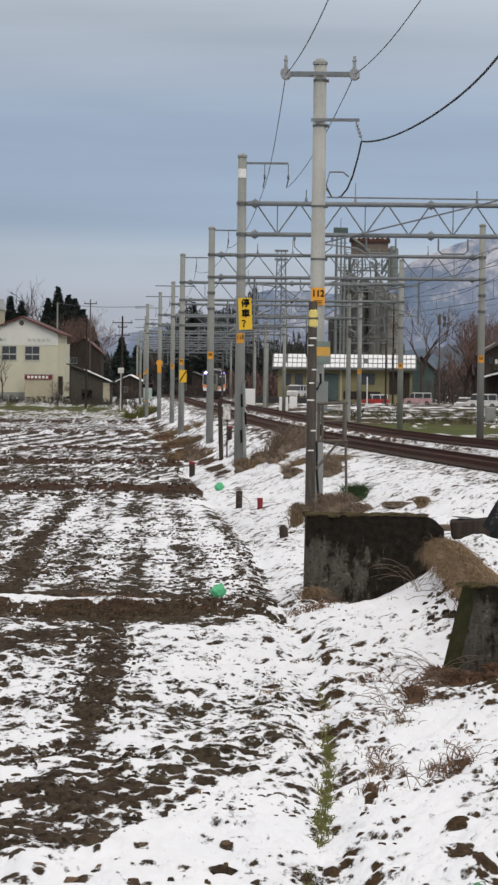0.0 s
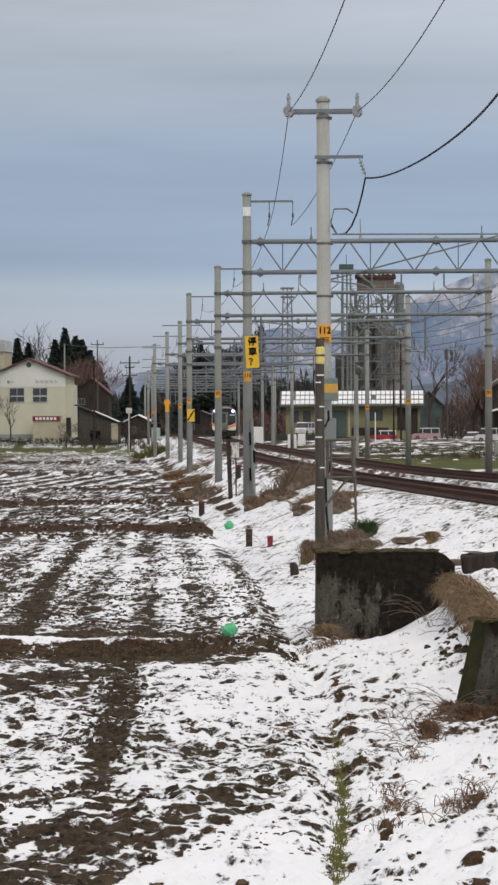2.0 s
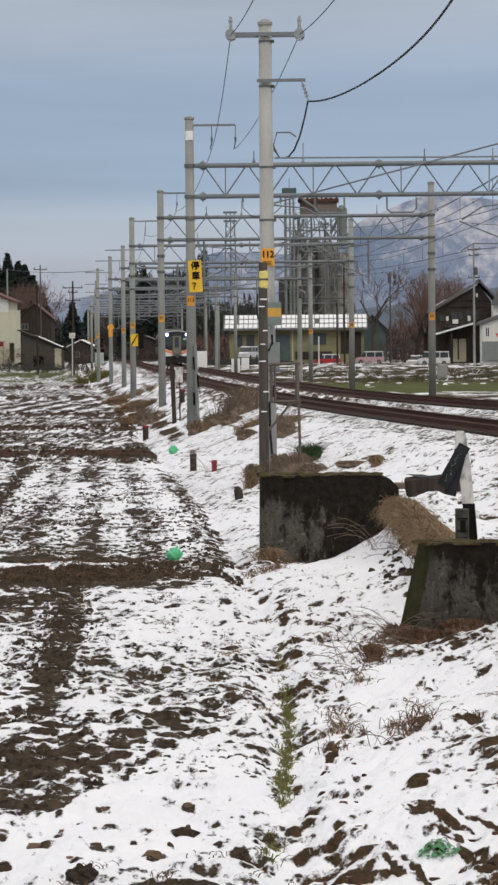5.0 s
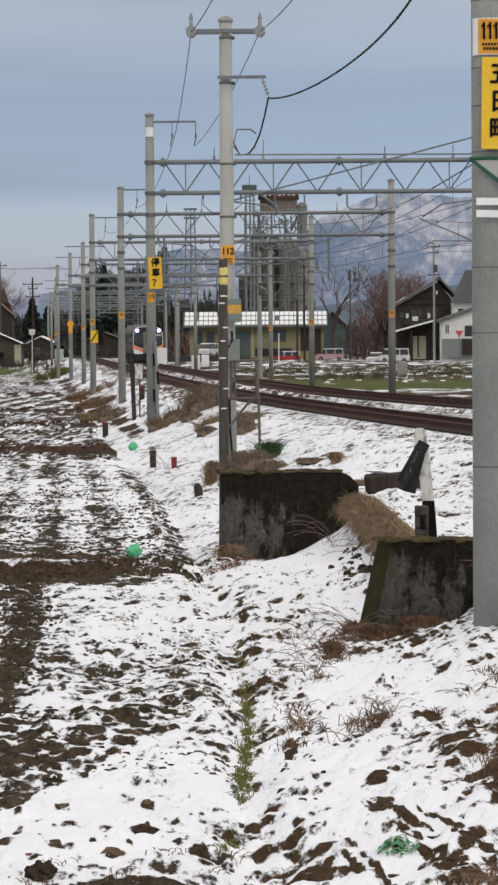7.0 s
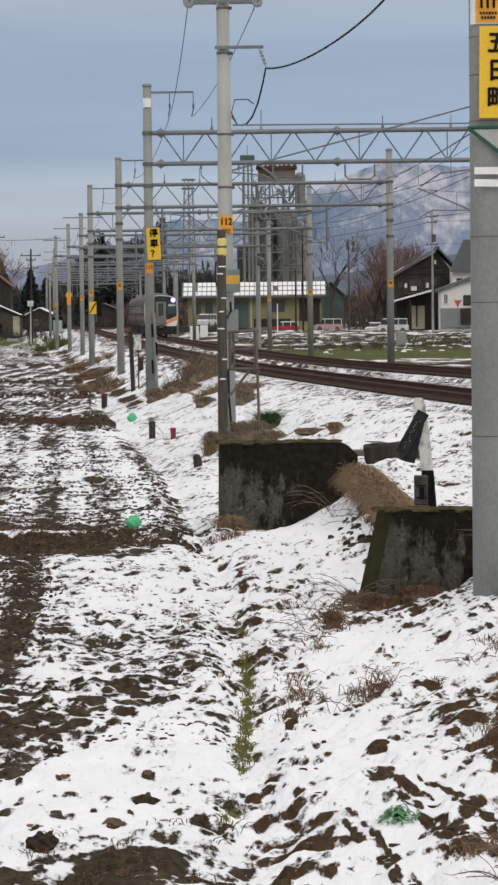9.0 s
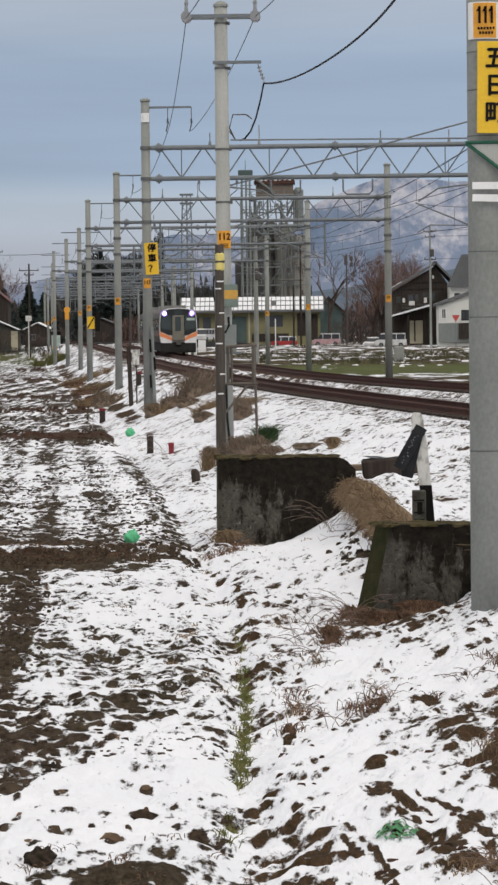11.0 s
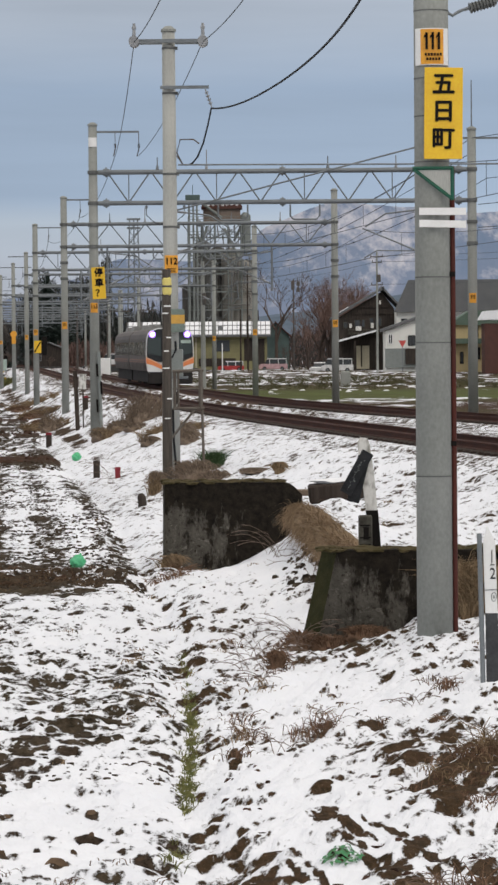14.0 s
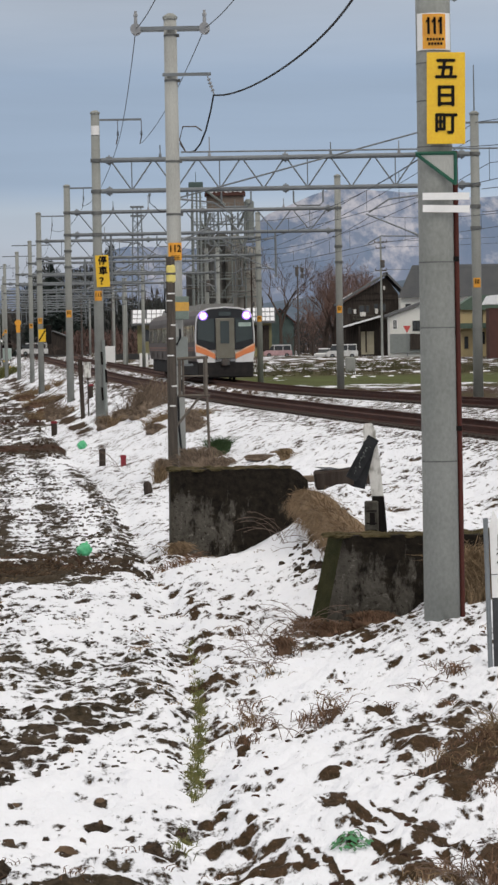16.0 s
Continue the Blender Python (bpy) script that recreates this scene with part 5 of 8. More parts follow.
# white marker by the nearest pole
mp = thing("marker_post", "slim grey tube with a white and dark grey marker plate", "marker post", (2.105, 28.0, -1.12))
bm = BM()
rod(bm, (0, 0, -0.2), (-0.03, 0, 1.33), 0.022, 0.022, 10)
part("tube", bm, STEEL, mp)
bm = BM()
prism(bm, [(0.022, 0.62), (0.132, 0.62), (0.112, 1.26), (0.040, 1.40), (0.006, 1.25)], "y", (0.02, 0.035))
part("white_plate", bm, WHITE, mp, "white plate")
bm = BM()
prism(bm, [(0.028, 0.0), (0.152, 0.0), (0.132, 0.62), (0.022, 0.62)], "y", (0.02, 0.036))
part("dark_plate", bm, material("worn_dark_grey_plate", (0.062, 0.064, 0.068), 0.7, second=(0.035, 0.036, 0.038), scale=8, fine=40), mp, "worn dark grey lower half")
bm = BM()
box(bm, (0.082, 0.017, 1.125), (0.008, 0.006, 0.11))
part("numeral_one", bm, BLACK, mp)
bm = BM()
box(bm, (0.085, 0.017, 1.05), (0.036, 0.006, 0.009))
part("fraction_bar", bm, BLACK, mp)
writing("2", 0.14, BLACK, mp, (0.088, 0.017, 0.968), "numeral_two", squash=0.8)
bm = BM()
pts = [Vector((0.098 + 0.022 * math.cos(k * 0.5236), 0.017, 0.765 + 0.04 * math.sin(k * 0.5236))) for k in range(13)]
run(bm, pts, 0.0035, 4)
part("painted_ring", bm, SLATE, mp)
bm = BM()
box(bm, (0.098, 0.017, 0.765), (0.012, 0.005, 0.03))
part("worn_mark", bm, SLATE, mp)
bm = BM()
rod(bm, (-0.05, 0.012, 0.825), (0.135, 0.012, 0.83), 0.003, 0.003, 5)
part("tie_wire", bm, BLACK, mp)

# ---- train ----
TRAIN_GREY = material("stainless_car_side", (0.135, 0.118, 0.108), 0.6, 0.3, second=(0.095, 0.084, 0.078), scale=1.0, stretch=(1, 0.2, 1), bump=0.05)
TRAIN_ROOF = material("grey_car_roof", (0.26, 0.26, 0.25), 0.7, second=(0.2, 0.2, 0.19))
TRAIN_WHITE = material("white_cab_paint", (0.78, 0.78, 0.78), 0.35, second=(0.68, 0.68, 0.68), bump=0.03)
TRAIN_BLACK = material("black_cab_mask", (0.02, 0.022, 0.024), 0.3, bump=0.03)
TRAIN_DARK = material("dark_underframe", (0.025, 0.024, 0.024), 0.8, second=(0.045, 0.04, 0.038))
TRAIN_ORANGE = material("orange_stripe_paint", (0.82, 0.27, 0.10), 0.4, second=(0.76, 0.24, 0.09), bump=0.03)
TRAIN_PINK = material("pale_orange_stripe_paint", (0.84, 0.52, 0.34), 0.4, bump=0.03)
SIDE_STRIPE = material("dull_side_stripe", (0.26, 0.15, 0.115), 0.6, second=(0.2, 0.12, 0.10), bump=0.03)
DOOR_GREY = material("grey_cab_door", (0.185, 0.18, 0.145), 0.5, second=(0.15, 0.135, 0.10), bump=0.03)
GLASS = bpy.data.materials.new("dark_window_glass")
GLASS.use_nodes = True
gb = GLASS.node_tree.nodes["Principled BSDF"]
gb.inputs["Base Color"].default_value, gb.inputs["Roughness"].default_value = (0.045, 0.06, 0.06, 1), 0.08
HEADLIGHT = glowing("lit_headlight", (0.84, 0.76, 1.0), 7.0)
# the violet halo round the headlights, put into a glowing material
HEAD_HALO = glowing("violet_headlight_halo", (0.36, 0.20, 0.92), 1.7)
TABLET = material("pale_green_screen_band", (0.42, 0.52, 0.47), 0.4)


def car_section():
    """Half outline of the body, from the sill up to the crown of the roof, mirrored."""
    right = [(1.38, 0.92), (1.475, 1.5), (1.475, 2.3), (1.43, 2.95), (1.36, 3.2), (1.15, 3.42), (0.75, 3.56), (0.0, 3.62)]
    return right + [(-x, z) for x, z in right[-2::-1]]


def train_car(lead):
    """A commuter car; its front faces -y, its space starts on the rails under its middle."""
    car = thing("train_car", "stainless commuter train car with white and orange cab, headlights lit" if lead else "stainless commuter train car coupled behind the cab car", "train", group="train cars")
    L = 9.75
    bm = BM()
    prism(bm, car_section(), "y", (-L + (0.25 if lead else 0), L))
    part("body", bm, TRAIN_GREY, car)
    for x in (-1.479, 1.479):
        for z, h, mat in ((1.60, 0.08, SIDE_STRIPE), (1.47, 0.06, SIDE_STRIPE)):
            bm = BM()
            box(bm, (x, 0.3, z), (0.008, 2 * L - 1.2, h))
            part("side_stripe", bm, mat, car)
        for y in (-7.2, -2.4, 2.4, 7.2):
            bm = BM()
            box(bm, (x, y, 1.95), (0.006, 1.3, 1.86))
            d = part("door", bm, TRAIN_GREY, car, "grey sliding door")
            for k in (-0.33, 0.33):
                bm = BM()
                box(bm, (x, y + k, 2.3), (0.012, 0.42, 0.85))
                part("pane", bm, GLASS, d)
        for y in (-4.8, 0.0, 4.8, -8.9, 8.9):
            bm = BM()
            box(bm, (x, y, 2.3), (0.010, 2.3 if abs(y) < 8 else 0.8, 0.85))
            part("window", bm, GLASS, car, "dark side window")
    bm = BM()
    box(bm, (0, 0, 0.56), (2.5, 2 * L - 1.0, 0.72), bevel=0.03)
    part("underframe", bm, TRAIN_DARK, car, "dark equipment boxes under the floor")
    for y in (-6.8, 6.8):
        bm = BM()
        box(bm, (0, y, 0.5), (1.9, 3.0, 0.3), bevel=0.05)
        for a in (-1.05, 1.05):
            for x in (-0.56, 0.56):
                rod(bm, (x - 0.06, y + a, 0.43), (x + 0.06, y + a, 0.43), 0.43, seg=16)
        part("bogie", bm, TRAIN_DARK, car, "bogie with wheels")
    for y in (-3.5, 4.0):
        bm = BM()
        prism(bm, [(-0.9, 3.5), (0.9, 3.5), (0.8, 3.82), (-0.8, 3.82)], "y", (y - 1.6, y + 1.6))
        part("roof_unit", bm, TRAIN_ROOF, car, "grey air-conditioning unit")
    if lead:
        y = -L
        bm = BM()
        prism(bm, car_section(), "y", (y + 0.12, y + 0.32))
        part("cab_rim", bm, TRAIN_WHITE, car, "white rim of the cab")
        inner = [(x * 0.955, 0.92 + (z - 0.92) * (0.985 if z < 3 else 0.975)) for x, z in car_section()]
        bm = BM()
        prism(bm, [p for p in inner if p[1] > 1.4], "y", (y + 0.03, y + 0.2))
        part("cab_mask", bm, TRAIN_BLACK, car, "black windscreen mask")
        for s in (-1, 1):
            bm = BM()
            prism(bm, [(s * 0.5, 0.86), (s * 1.34, 0.88), (s * 1.44, 1.45), (s * 1.0, 1.32), (s * 0.5, 1.10)], "y", (y - 0.03, y + 0.2))
            part("white_apron", bm, TRAIN_WHITE, car, "white cab apron")
            bm = BM()
            prism(bm, [(s * 0.5, 1.03), (s * 0.95, 1.24), (s * 1.445, 1.40), (s * 1.462, 1.72), (s * 0.95, 1.50), (s * 0.5, 1.25)], "y", (y - 0.045, y + 0.2))
            part("orange_stripe", bm, TRAIN_ORANGE, car)
            bm = BM()
            prism(bm, [(s * 0.5, 1.25), (s * 0.95, 1.50), (s * 1.462, 1.72), (s * 1.468, 1.80), (s * 0.95, 1.57), (s * 0.5, 1.31)], "y", (y - 0.045, y + 0.2))
            part("gold_edge", bm, TRAIN_PINK, car, "pale gold edge of the stripe")
            bm = BM()
            prism(bm, [(s * 0.53, 1.82), (s * 1.34, 2.02), (s * 1.34, 2.98), (s * 0.53, 3.02)], "y", (y + 0.0, y + 0.03))
            part("windscreen", bm, GLASS, car, "dark windscreen")
            bm = BM()
            rod(bm, (s * 1.07, y - 0.05, 3.17), (s * 1.07, y + 0.05, 3.17), 0.125, seg=16)
            hl = part("headlight", bm, HEADLIGHT, car, "bright violet-white headlight")
            # an added glowing disc round the lamp stands for its halo
            bm = BM()
            rod(bm, (s * 1.07, y - 0.03, 3.17), (s * 1.07, y + 0.05, 3.17), 0.215, seg=18)
            part("lamp_ring", bm, HEAD_HALO, hl, "violet glowing disc for the headlight's halo")
        bm = BM()
        box(bm, (0.98, y - 0.008, 2.72), (0.62, 0.012, 0.2))
        part("sun_blind", bm, TABLET, car, "pale green blind behind the glass")
        bm = BM()
        box(bm, (0, y - 0.02, 2.05), (0.92, 0.16, 1.98), bevel=0.02)
        d = part("cab_door", bm, DOOR_GREY, car, "grey gangway door")
        bm = BM()
        box(bm, (-0.02, y - 0.105, 2.35), (0.44, 0.02, 1.1))
        part("pane", bm, GLASS, d)
        bm = BM()
        box(bm, (0, y - 0.02, 3.26), (0.62, 0.06, 0.2))
        part("destination_display", bm, GLASS, car)
        bm = BM()
        box(bm, (0, y + 0.14, 0.52), (2.76, 0.36, 0.80), bevel=0.06)
        part("snow_plough", bm, TRAIN_DARK, car, "dark skirt and plough")
        bm = BM()
        rod(bm, (0, y - 0.25, 0.86), (0, y + 0.2, 0.86), 0.15, seg=10)
        box(bm, (0, y - 0.1, 0.86), (0.42, 0.25, 0.34), bevel=0.05)
        part("coupler", bm, STEEL_DARK, car, "coupler head")
    else:
        bm = BM()
        box(bm, (0, -L - 0.2, 1.9), (1.0, 0.6, 1.9))
        part("gangway", bm, TRAIN_DARK, car)
    # pantograph on the second car
    if not lead:
        bm = BM()
        run(bm, [(-0.4, -6, 3.65), (-0.4, -5.2, 4.3), (-0.5, -6, 4.95), (0.5, -6, 4.95), (0.4, -5.2, 4.3), (0.4, -6, 3.65)], 0.03, 6)
        part("pantograph", bm, STEEL_DARK, car, "raised pantograph")
    return car


CARS = [train_car(True), train_car(False)]


def front_of_train(t):
    """Where the cab stands along the line: it gathers speed out of the station."""
    return 404.0 - 11.6 * t - 0.245 * t * t


def car_pose(nose):
    a, b = nose + 3.0, nose + 16.5
    xa, xb = float(track_far(a)), float(track_far(b))
    m = nose + 9.75
    x = xa + (xb - xa) * (m - a) / (b - a)
    return pose(x, m, float(rise(m)), math.degrees(math.atan2(float(rise(b) - rise(a)), b - a)), 0, -math.degrees(math.atan2(xb - xa, b - a)))


def motions():
    for k, car in enumerate(CARS):
        walk(car, [(i * 0.5, car_pose(front_of_train(i * 0.5) + 20.1 * k)) for i in range(33)])
    wait = [(t, pose(-13.2, 456.5, 0.55, 0, 0, 70)) for t in (0.0, 11.6, 12.2)]
    turn = [(12.8, pose(-13.6, 455.7, 0.55, 0, 0, 45)), (13.4, pose(-15.4, 455.1, 0.55, 0, 0, 12))]
    walk(crossing_car, wait + turn + [(t, pose(-24.67 - 6.1 * (t - 15.0), 455, 0.55)) for t in (14.0, 14.5, 15.0, 15.5, 16.0)])


# ---- clods, stubble and weeds ----
RS = np.random.RandomState(11)
DARK_TUFT = material("dark_tuft", (0.042, 0.024, 0.018), 0.95, second=(0.075, 0.042, 0.030), scale=3, fine=30, island=0.5)
TUFT_BROWN = material("brown_stubble", (0.125, 0.085, 0.055), 0.95, second=(0.06, 0.04, 0.028), scale=9, fine=60, island=0.5)
STRAW_TAN = material("tan_thatch", (0.24, 0.172, 0.108), 0.9, second=(0.11, 0.073, 0.046), scale=7, fine=60, island=0.4)


def scatter_mesh(name, verts, faces, mat, label, category, soft=False):
    me = bpy.data.meshes.new(name)
    me.from_pydata(np.concatenate(verts).tolist(), [], np.concatenate(faces).tolist())
    me.materials.append(mat)
    if soft:
        me.polygons.foreach_set("use_smooth", [True] * len(me.polygons))
    return tagged(new(name, me), label, category, kind="stuff")


def lumps(name, places, mat, label, wide=(0.05, 0.14), high=(0.02, 0.06), sides=7):
    """Many low irregular lumps on the ground: two rings and a crown each."""
    verts, faces, k = [], [], 0
    ang = np.arange(sides) * 2 * np.pi / sides
    fan = []
    for i in range(sides):
        j = (i + 1) % sides
        fan += [(i, j, sides + j), (i, sides + j, sides + i), (sides + i, sides + j, 2 * sides)]
    fan = np.array(fan)
    for x, y, z, s in places:
        w = RS.uniform(*wide) * s
        h = RS.uniform(*high) * s
        a = ang + RS.uniform(0, 6)
        stretch = RS.uniform(0.7, 2.4)
        r1 = w * RS.uniform(0.75, 1.15, sides)
        r2 = w * RS.uniform(0.35, 0.75, sides)
        lean = RS.uniform(-0.3, 0.3, 2) * w
        v = np.concatenate([
            np.stack([x + r1 * np.cos(a) * stretch, y + r1 * np.sin(a), np.full(sides, z - 0.025)], 1),
            np.stack([x + lean[0] + r2 * np.cos(a) * stretch, y + lean[1] + r2 * np.sin(a), z + h * RS.uniform(0.5, 1.0, sides)], 1),
            [[x + lean[0], y + lean[1], z + h]]])
        verts.append(v)
        faces.append(fan + k)
        k += len(v)
    return scatter_mesh(name, verts, faces, mat, label, "soil", True)


def blades(name, tufts, mat, label, category="grass"):
    """Bent blades in tufts: (x, y, z, count, height, spread, droop); each is a ribbon that rises, arches and hangs."""
    verts, faces, k = [], [], 0
    strip = np.array([(0, 1, 3), (0, 3, 2), (2, 3, 5), (2, 5, 4), (4, 5, 6)])
    for x, y, z, n, h, sp, droop in tufts:
        wind = RS.normal(0, 0.8)
        for _ in range(int(n)):
            a = wind + RS.normal(0, 0.9) + (np.pi if RS.rand() < 0.42 else 0.0)
            d = np.array([np.cos(a), np.sin(a), 0.0])
            bx, by = x + RS.normal(0, sp * 0.4), y + RS.normal(0, sp * 0.5)
            hh = h * RS.uniform(0.2, 1.5)
            out = hh * (0.25 + droop) * RS.uniform(0.3, 1.25)
            w = 0.0014 + 0.0015 * RS.rand() + 0.00005 * y
            lie = min(droop, 1.6) / 1.6
            p0 = np.array([bx, by, z - 0.02])
            p1 = p0 + d * out * 0.25 + [0, 0, 0.02 + hh * (0.55 - 0.22 * lie)]
            p2 = p0 + d * out * 0.62 + [0, 0, 0.02 + hh * (0.88 - 0.45 * lie)]
            p3 = p0 + d * out + [0, 0, 0.02 + hh * (1.0 - 0.95 * lie * RS.uniform(0.6, 1.1))]
            flat = np.array([RS.normal(0, 0.4), 1.0, RS.normal(0, 0.3)])
            s1, s2 = np.cross(p1 - p0, flat), np.cross(p3 - p1, flat)
            s1, s2 = s1 * w / np.linalg.norm(s1), s2 * w / np.linalg.norm(s2)
            verts.append(np.array([p0 - s1, p0 + s1, p1 - s1, p1 + s1, p2 - s2 * 0.7, p2 + s2 * 0.7, p3]))
            faces.append(strip + k)
            k += 7
    return scatter_mesh(name, verts, faces, mat, label, category)


def on_ground(xs, ys, s=1.0):
    zs = land(xs, ys)
    return [(x, y, z, s) for x, y, z in zip(xs, ys, zs)]


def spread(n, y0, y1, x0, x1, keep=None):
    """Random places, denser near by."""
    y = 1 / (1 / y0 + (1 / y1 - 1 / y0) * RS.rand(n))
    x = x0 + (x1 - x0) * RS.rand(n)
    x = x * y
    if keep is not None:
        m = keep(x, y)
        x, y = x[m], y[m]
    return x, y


toe_at = lambda y: np.interp(y, TOE_Y, TOE_X)
patch = lambda x, y: fbm(x * 1.3 + 40, y * 0.55 + 7) - 0.47
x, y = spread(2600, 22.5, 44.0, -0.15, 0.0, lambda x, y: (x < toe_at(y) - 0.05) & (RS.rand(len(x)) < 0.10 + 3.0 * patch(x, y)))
lumps("field_clods", on_ground(x, y), SOIL, "dark soil clods and stubble standing out of thin snow", (0.008, 0.03), (0.004, 0.018))
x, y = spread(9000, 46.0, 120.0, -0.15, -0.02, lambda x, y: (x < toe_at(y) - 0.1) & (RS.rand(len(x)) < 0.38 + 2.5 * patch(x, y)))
lumps("far_field_clods", on_ground(x, y), SOIL, "dark soil clods and stubble in rows under snow", (0.014, 0.040), (0.010, 0.032))
rows = lambda x, y: np.where((y > 156) & (y < 206), 0.28 * np.sin(x * 6.2832 / 1.45), 0.0)
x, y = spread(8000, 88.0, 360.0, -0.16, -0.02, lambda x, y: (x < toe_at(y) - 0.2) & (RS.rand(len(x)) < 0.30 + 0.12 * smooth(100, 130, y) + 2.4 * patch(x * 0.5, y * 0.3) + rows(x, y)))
lumps("open_field_clods", on_ground(x, y), SOIL, "dark clods and stubble tufts across the open field", (0.025, 0.07), (0.02, 0.07))
x, y = [], []
for y0, wide, high in LEVEES[1:7]:
    n = 240
    b = y0 - wide * RS.uniform(0.1, 1.6, n)
    a = b * RS.uniform(-0.16, -0.03, n)
    keep = a < toe_at(b) - 0.1
    x.append(a[keep])
    y.append(b[keep])
lumps("levee_tufts", on_ground(np.concatenate(x), np.concatenate(y)), DARK_TUFT, "dark red-brown tufts along the low field banks", (0.03, 0.10), (0.02, 0.075))
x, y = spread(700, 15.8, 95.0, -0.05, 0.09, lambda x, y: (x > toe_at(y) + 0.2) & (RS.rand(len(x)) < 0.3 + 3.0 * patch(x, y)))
lumps("bank_clods", on_ground(x, y), DARK_TUFT, "flattened brown grass clumps on the snowy bank", (0.008, 0.035), (0.005, 0.02))
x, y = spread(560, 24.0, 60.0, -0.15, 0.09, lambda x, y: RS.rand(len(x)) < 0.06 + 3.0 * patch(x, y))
blades("stubble", [(a, b, c, RS.randint(5, 14), RS.uniform(0.03, 0.075), 0.10, 1.5) for a, b, c, _ in on_ground(x, y)], STRAW, "short dead stubble blades poking through snow")

# rough clods along the ruts and on the headland
rx, ry = [], []
for pts, wide, n in (([(-2.74, 28.9), (-2.97, 32.2), (-3.12, 35.3), (-3.30, 37.5), (-3.64, 42.0)], 0.3, 620), ([(-5.55, 46.5), (-6.18, 54.5), (-6.96, 63.1), (-7.65, 72.8), (-8.35, 86.0)], 0.30, 420)):
    line_x, line_y = np.array(pts).T
    b = line_y[0] + (line_y[-1] - line_y[0]) * RS.rand(n)
    rx.append(np.interp(b, line_y, line_x) + RS.normal(0, wide * 0.6, n))
    ry.append(b)
a, b = RS.uniform(-3.6, -1.7, 700), RS.uniform(20.8, 27.2, 700)
m = (b > np.interp(a, [-4.0, -2.73, -2.05, -1.65, -1.38], [20.2, 20.6, 21.3, 22.6, 24.4]) + 0.2) & (fbm(a * 4.6 + 3, b * 2.0 + 11, 4) > 0.45)
rx.append(a[m])
ry.append(b[m])
lumps("rut_clods", on_ground(np.concatenate(rx), np.concatenate(ry)), SOIL, "rough clods of dark wet soil in the wheel ruts", (0.010, 0.036), (0.01, 0.03))
xs = -7.5 + 6.1 * RS.rand(1500) ** 1.7
ys = 42.6 + 1.5 * RS.rand(1500)
lumps("levee_clods", on_ground(xs, ys), SOIL, "rough dark clods along the low field bank", (0.012, 0.06), (0.012, 0.05))
xs, ys = -7.5 + 5.6 * RS.rand(420) ** 1.5, 42.4 + 1.7 * RS.rand(420)
blades("levee_straw", [(a, b, c, 9, RS.uniform(0.05, 0.14), 0.12, 1.4) for a, b, c, _ in on_ground(xs, ys)], TUFT_BROWN, "dead grass bent over the low field bank")
tuft_x = np.array([-1.63, -1.07, -1.09, -1.83, -1.18, -1.54, -0.66, -1.02, -1.95, -2.32, -2.2, -1.66, -2.6])
tuft_y = np.array([21.3, 21.6, 19.72, 20.24, 19.32, 19.47, 19.49, 20.54, 19.94, 19.8, 20.15, 19.0, 19.2])
lumps("headland_tufts", on_ground(tuft_x, tuft_y + 0.05), TUFT_BROWN, "rounded brown tufts sparse on clean snow", (0.02, 0.045), (0.012, 0.03), 11)
sc_ = thing("soil_clod", "large dark clod of wet soil on the snow", "soil", (-1.51, 18.05, float(land(-1.51, 18.05))))
bm = BM()
ball(bm, (0, 0, 0.02), 0.075, (1.1, 1.3, 0.85), 4, 0.5)
part("clod", bm, SOIL, sc_)
# winter greens in the plots past the line
xs, ys = RS.uniform(-6, 20, 420), RS.uniform(218, 330, 420)
m = xs > track_far(ys) + 6
blades("plot_greens", [(a, b, c, 12, RS.uniform(0.15, 0.5), 0.5, 0.9) for a, b, c, _ in on_ground(xs[m], ys[m])], OLIVE_LEAF, "rows of winter greens in the far plots", "vegetables")
xs, ys = RS.uniform(-6, 22, 170), RS.uniform(200, 400, 170)
m = xs > track_far(ys) + 7
lumps("plot_snow", on_ground(xs[m], ys[m]), SNOW, "small leftover heaps of snow in the plots", (0.08, 0.28), (0.03, 0.10))

# a strip of green weeds at the foot of the bank
ys = np.concatenate([RS.uniform(22.2, 25.0, 80), RS.uniform(25.2, 29.6, 100), RS.uniform(19.3, 21.0, 14), RS.uniform(30.0, 34.0, 12)])
xs = np.interp(ys, [19, 20.4, 22.9, 24.8, 26.9, 29.2, 34], [-0.47, -0.47, -0.44, -0.45, -0.47, -0.52, -0.68]) + RS.normal(0, 0.026, len(ys))
blades("green_weeds", [(a, b, c, 9, RS.uniform(0.025, 0.075), 0.05, 0.8) for a, b, c, _ in on_ground(xs, ys)], LEAF, "row of green weeds growing through the snow", "weeds")
tuft = []


def clump(x, y, r, n, h, droop=0.9, count=34):
    for _ in range(n):
        a, b = x + RS.normal(0, r * 0.5), y + RS.normal(0, r * 0.9)
        tuft.append((a, b, float(land(a, b)), count, h * RS.uniform(0.5, 1.1), 0.14, droop))


